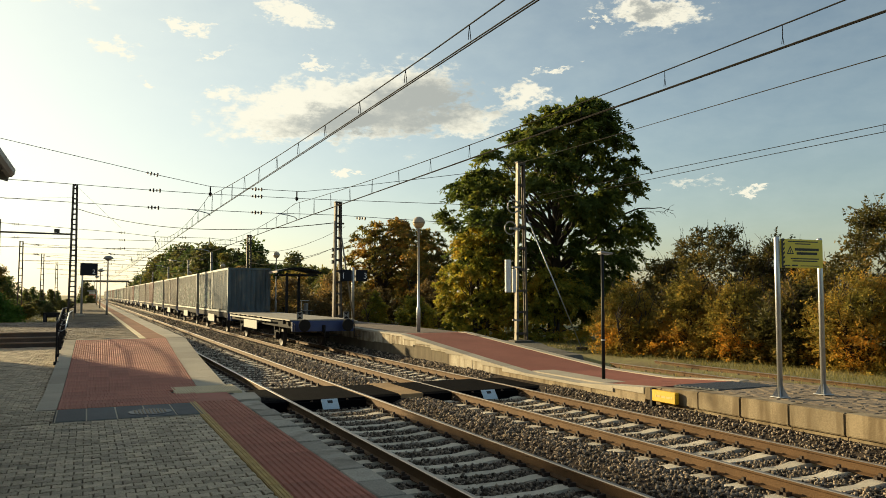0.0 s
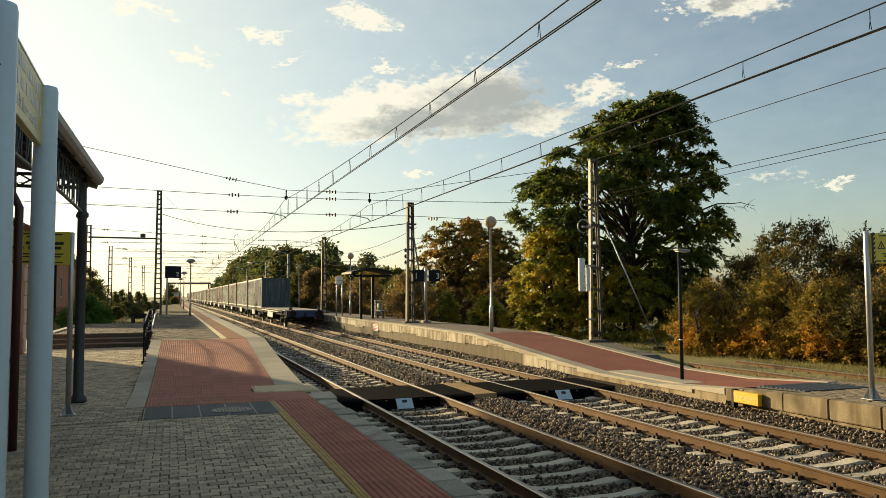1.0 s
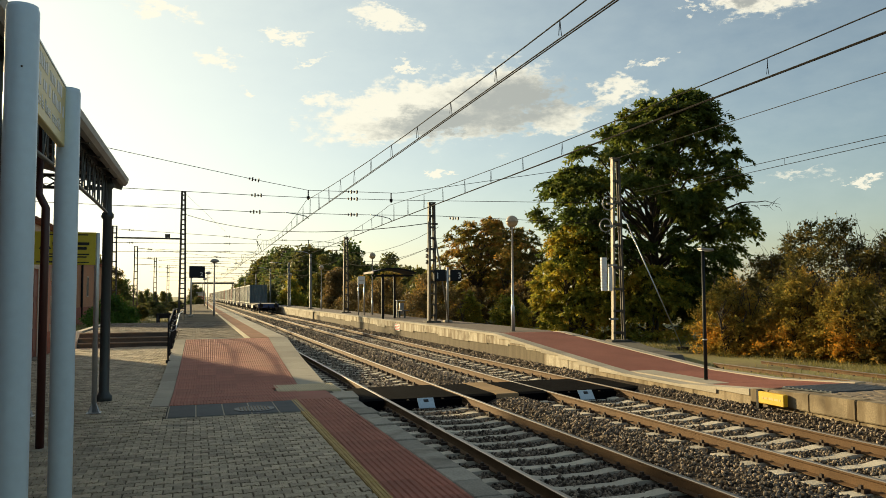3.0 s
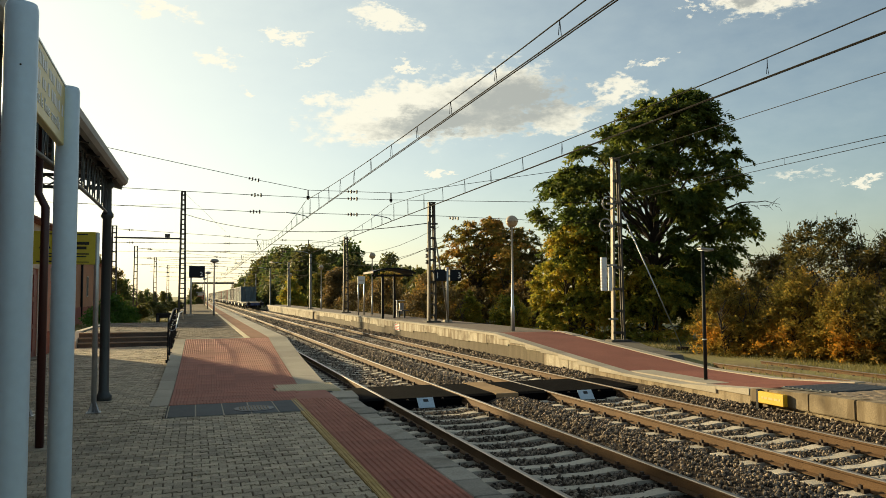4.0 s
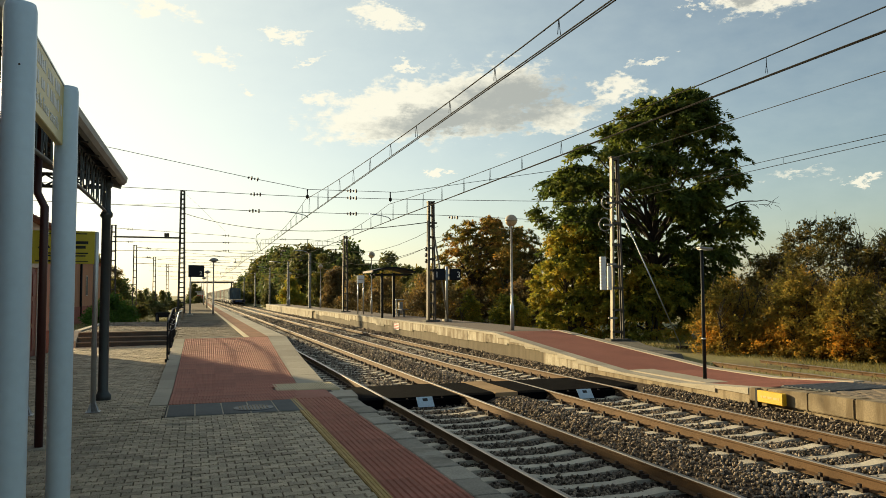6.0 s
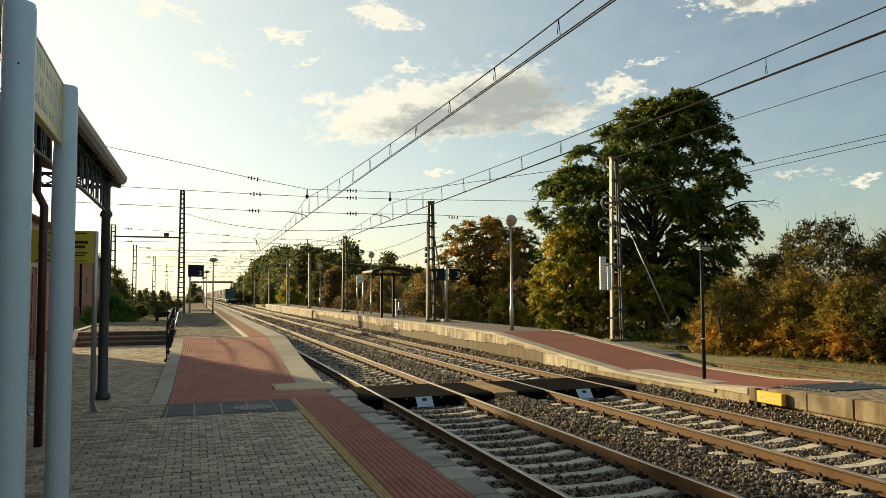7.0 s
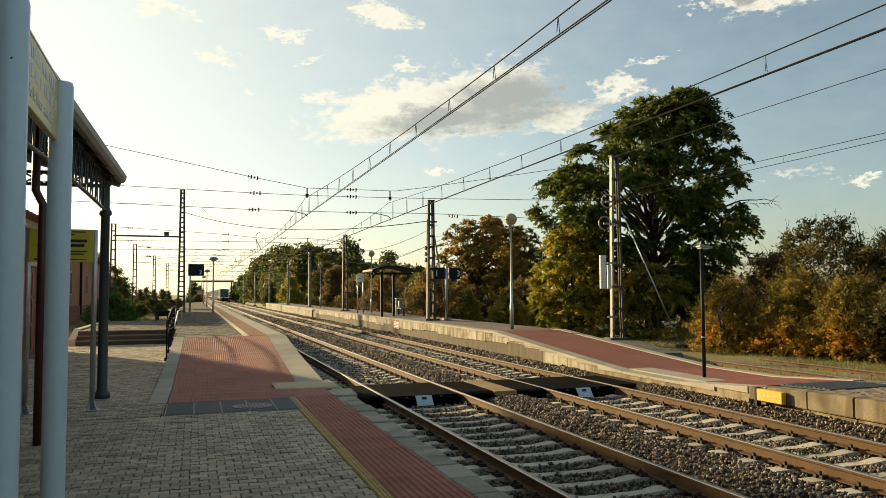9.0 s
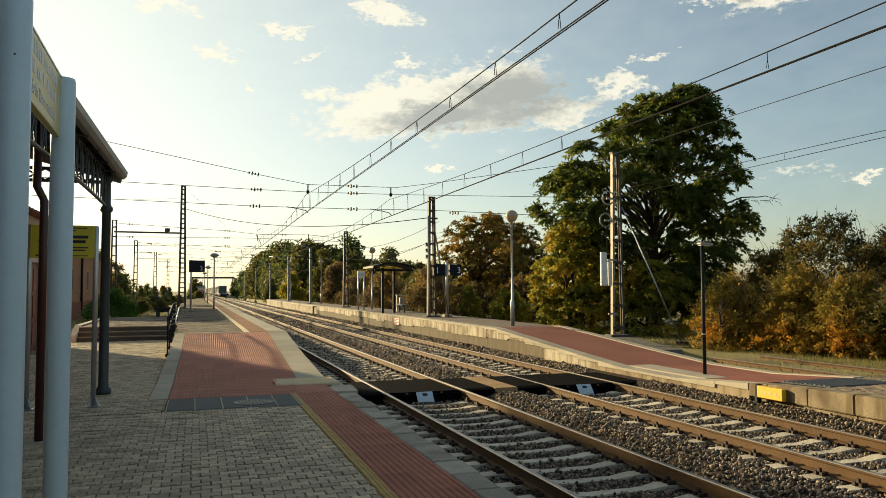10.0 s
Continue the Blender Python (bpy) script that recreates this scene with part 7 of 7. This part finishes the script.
def grass():
    """Dry grass blades beside the siding and under the bushes."""
    rng = np.random.default_rng(17)
    n = 42000
    x, y = rng.uniform(13.2, 23.0, n), rng.uniform(7.0, 33.0, n)
    keep = ~((x > 14.5) & (x < 17.0) & (y < 20) & (rng.random(n) < 0.72)) & ~((x > 13.6) & (x < 17) & (y > 19.5) & (y < 28.2))
    keep &= (x > 17.2) | (rng.random(n) < 0.22)
    x, y = x[keep], y[keep]
    x = np.concatenate([x, rng.uniform(-9, -1.8, 6000)])
    y = np.concatenate([y, rng.uniform(50, 90, 6000)])
    n = len(x)
    h = rng.uniform(0.05, 0.20, n)
    a = rng.uniform(0, 2 * math.pi, n)
    w = 0.012
    lean = rng.normal(0, 0.06, (n, 2))
    z = np.full(n, -0.04)
    V = np.stack([np.stack([x - w * np.cos(a), y - w * np.sin(a), z], 1), np.stack([x + w * np.cos(a), y + w * np.sin(a), z], 1), np.stack([x + lean[:, 0], y + lean[:, 1], z + h + 0.04], 1)], 1)
    me = bpy.data.meshes.new("grass")
    me.vertices.add(n * 3)
    me.vertices.foreach_set("co", V.reshape(-1))
    me.loops.add(n * 3)
    me.loops.foreach_set("vertex_index", np.arange(n * 3, dtype=np.int32))
    me.polygons.add(n)
    me.polygons.foreach_set("loop_start", np.arange(0, n * 3, 3, dtype=np.int32))
    me.update(calc_edges=True)
    ob = link_mesh("grass", me, leaf_material("dry_grass_blades", [(0.0, (0.07, 0.085, 0.025)), (0.4, (0.20, 0.18, 0.055)), (1.0, (0.36, 0.28, 0.10))], 0.4))
    tagged(ob, "dry yellowish grass beside the siding", "grass", kind="stuff")


grass()


# ---- paving pieces ----
def paver_mesh(l=0.188, wide=0.080, waist=0.056, h=0.05):
    """Bone-shaped interlocking paver with chamfered edges, top at z = 0."""
    bm = bmesh.new()

    def ring(inset, z):
        a, w, n = l / 2 - inset, wide - inset, waist - inset
        half = [(-a, -w), (-0.062 + inset, -w), (-0.040 + inset, -n), (0.040 - inset, -n), (0.062 - inset, -w), (a, -w)]
        return [bm.verts.new((x, y, z)) for x, y in half + [(-x, -y) for x, y in half]]

    lo, mid, top = ring(0, -h), ring(0, -0.007), ring(0.006, 0)
    for p, q in ((lo, mid), (mid, top)):
        for k in range(12):
            bm.faces.new((p[k], p[(k + 1) % 12], q[(k + 1) % 12], q[k]))
    bm.faces.new(top)
    me = bpy.data.meshes.new("paver")
    bm.to_mesh(me)
    bm.free()
    return me


def lay_pavers(root, areas, zfun, singles, mat_many, mat_one, seed):
    """Running bond over rectangles (x0, x1, y0, y1); those inside the rectangle singles are objects of their own."""
    me = paver_mesh()
    me.materials.append(mat_one)
    base = np.array([v.co[:] for v in me.vertices])
    polys = [tuple(p.vertices) for p in me.polygons]
    rng = random.Random(seed)
    vs, fs, count = [], [], 0
    for x0, x1, y0, y1 in areas:
        j = 0
        y = y0 + 0.08
        while y < y1 - 0.06:
            shift = (j % 2) * 0.1 + 0.005 * math.sin(j * 0.7)
            x = x0 + shift
            while x < x1 + 0.03:
                px, py = x + rng.uniform(-0.003, 0.003), y + rng.uniform(-0.003, 0.003) + 0.012 * math.sin(x * 1.3 + 0.4)
                pz = zfun(py) + rng.uniform(-0.008, 0.005) + 0.010 * noise.noise(Vector((x * 0.9, y * 0.9, 3)))
                cut = min(1.0, (x1 - x + 0.09) / 0.188)
                px -= 0.094 * (1 - cut)
                m = pose(px, py, pz, rng.uniform(-1.1, 1.1), rng.uniform(-0.8, 0.8), rng.uniform(-1.5, 1.5)) @ Matrix.Diagonal((cut, 1, 1, 1))
                if singles and singles[0] < px < singles[1] and singles[2] < py < singles[3] and count < 300:
                    o = new("paver", me)
                    o.parent = root
                    o.matrix_basis = m
                    count += 1
                else:
                    k = len(vs)
                    mm = np.array(m)
                    vs.extend((base @ mm[:3, :3].T + mm[:3, 3]).tolist())
                    fs.extend(tuple(q + k for q in p) for p in polys)
                x += 0.2
            y += 0.148
            j += 1
    ob = link_mesh("paving_field", soup(vs, fs), mat_many, root)
    ob["kind"] = "stuff"


lay_pavers(NEAR, [(-5.0, 1.80, 4.2, 13.9), (-5.0, -0.46, 13.9, 15.4), (-5.0, -0.765, 15.4, 19.0), (-5.0, -0.73, 19.0, 24.0), (-5.0, -0.68, 24.0, 34.0)], lambda y: LOW, (-0.9, 1.8, 6.0, 8.2), M_PAVER, M_PAVER_ONE, 1)
M_PAVER_FAR = material("sunlit_buff_paver", (0.23, 0.175, 0.12), 0.85, dark=0.7, light=1.15, scale=0.8, fine=55, bump=0.3, island=0.10)
M_PAVER_UP = material("worn_brown_paver", (0.20, 0.15, 0.098), 0.88, dark=0.4, light=1.35, stain=(0.07, 0.055, 0.04), stain_at=(0.5, 0.62), scale=0.6, fine=9, bump=0.4, island=0.4)
lay_pavers(NEAR, [(-0.58, 1.69, 28.24, 34.95), (-4.4, 1.69, 34.97, 46.9)], lambda y: HIGH, None, M_PAVER_UP, M_PAVER_UP, 3)
lay_pavers(FARP, [(10.6, 13.15, 4.0, 10.95), (12.45, 13.15, 10.95, 12.35)], far_z, None, M_PAVER_FAR, M_PAVER_FAR, 2)


def ribbed_tile(l, w, ribs, h=0.05, rib_h=0.006):
    """Tile with ribs along its length, top of the ribs at z = 0."""
    bm = bmesh.new()
    g = 0.0008
    pitch = (w - 2 * g) / ribs
    prof = [(-w / 2 + g, -h)]
    for k in range(ribs):
        x = -w / 2 + g + k * pitch
        prof += [(x + 0.12 * pitch, -rib_h), (x + 0.26 * pitch, 0.0), (x + 0.74 * pitch, 0.0), (x + 0.88 * pitch, -rib_h)]
    prof = [prof[0], (-w / 2 + g, -rib_h), *prof[1:], (w / 2 - g, -rib_h), (w / 2 - g, -h)]
    a = [bm.verts.new((x, -l / 2 + g, z)) for x, z in prof]
    b = [bm.verts.new((x, l / 2 - g, z)) for x, z in prof]
    for k in range(len(prof) - 1):
        bm.faces.new((a[k], a[k + 1], b[k + 1], b[k]))
    bm.faces.new(a[::-1])
    bm.faces.new(b)
    bmesh.ops.recalc_face_normals(bm, faces=bm.faces)
    me = bpy.data.meshes.new("tile")
    bm.to_mesh(me)
    bm.free()
    return me


def lay_tiles():
    rnd = random.Random(6)
    red = ribbed_tile(0.40, 0.385, 5, rib_h=0.016)
    red.materials.append(M_RED)
    y = 3.2
    while y < 15.3:
        for k in range(2):
            o = new("red_tile", red)
            o.parent = NEAR
            o.matrix_basis = pose(1.955 + 0.385 * (k + 0.5), y + 0.2, LOW + 0.006 + rnd.uniform(-0.002, 0.002), 0, rnd.uniform(-0.3, 0.3), 0)
        y += 0.40
    yel = ribbed_tile(0.40, 0.135, 3, rib_h=0.012)
    yel.materials.append(M_YELLOW_TILE)
    y = 3.2
    while y < 15.3:
        o = new("yellow_tile", yel)
        o.parent = NEAR
        o.matrix_basis = pose(1.883, y + 0.2, LOW + 0.006 + rnd.uniform(-0.002, 0.002))
        y += 0.40
    # the ramp: tiles follow its slope
    tile = ribbed_tile(0.50, 0.48, 8, rib_h=0.010)
    tile.materials.append(M_RED)
    y = 15.44
    while y < 27.9:
        a, r, o_, z = lerp_table(RAMP, y + 0.25)
        z0, z1 = lerp_table(RAMP, y)[3], lerp_table(RAMP, y + 0.5)[3]
        slope = math.degrees(math.atan((z1 - z0) / 0.5))
        n = max(1, round((r - a) / 0.48))
        wd = (r - a) / n
        for k in range(n):
            if y + 0.25 > 16.7 and y + 0.25 < 18.0 and a + wd * (k + 0.5) > 1.72:
                continue
            o = new("ramp_tile", tile)
            o.parent = NEAR
            o.matrix_basis = pose(a + wd * (k + 0.5), y + 0.25, (z0 + z1) / 2 + 0.006 + rnd.uniform(-0.0015, 0.0015), slope) @ Matrix.Diagonal((wd / 0.48, 1, 1, 1))
        y += 0.5


lay_tiles()


# ---- all that moves ----
def motions():
    walk(cam, [(t, pose(dx, dy, EYE + dz, 90 + pitch, roll, yaw)) for t, dx, dy, dz, yaw, pitch, roll in CAMERA_ROWS], exposures=((0.0, EXPOSURE, KELVIN, TINT), (10.0, EXPOSURE, KELVIN, TINT)))
    for wagon, back in TRAIN:
        walk(wagon, [(t, pose(T2, train_y(t) + back, 0)) for t in TRAIN_ROWS])


motions()
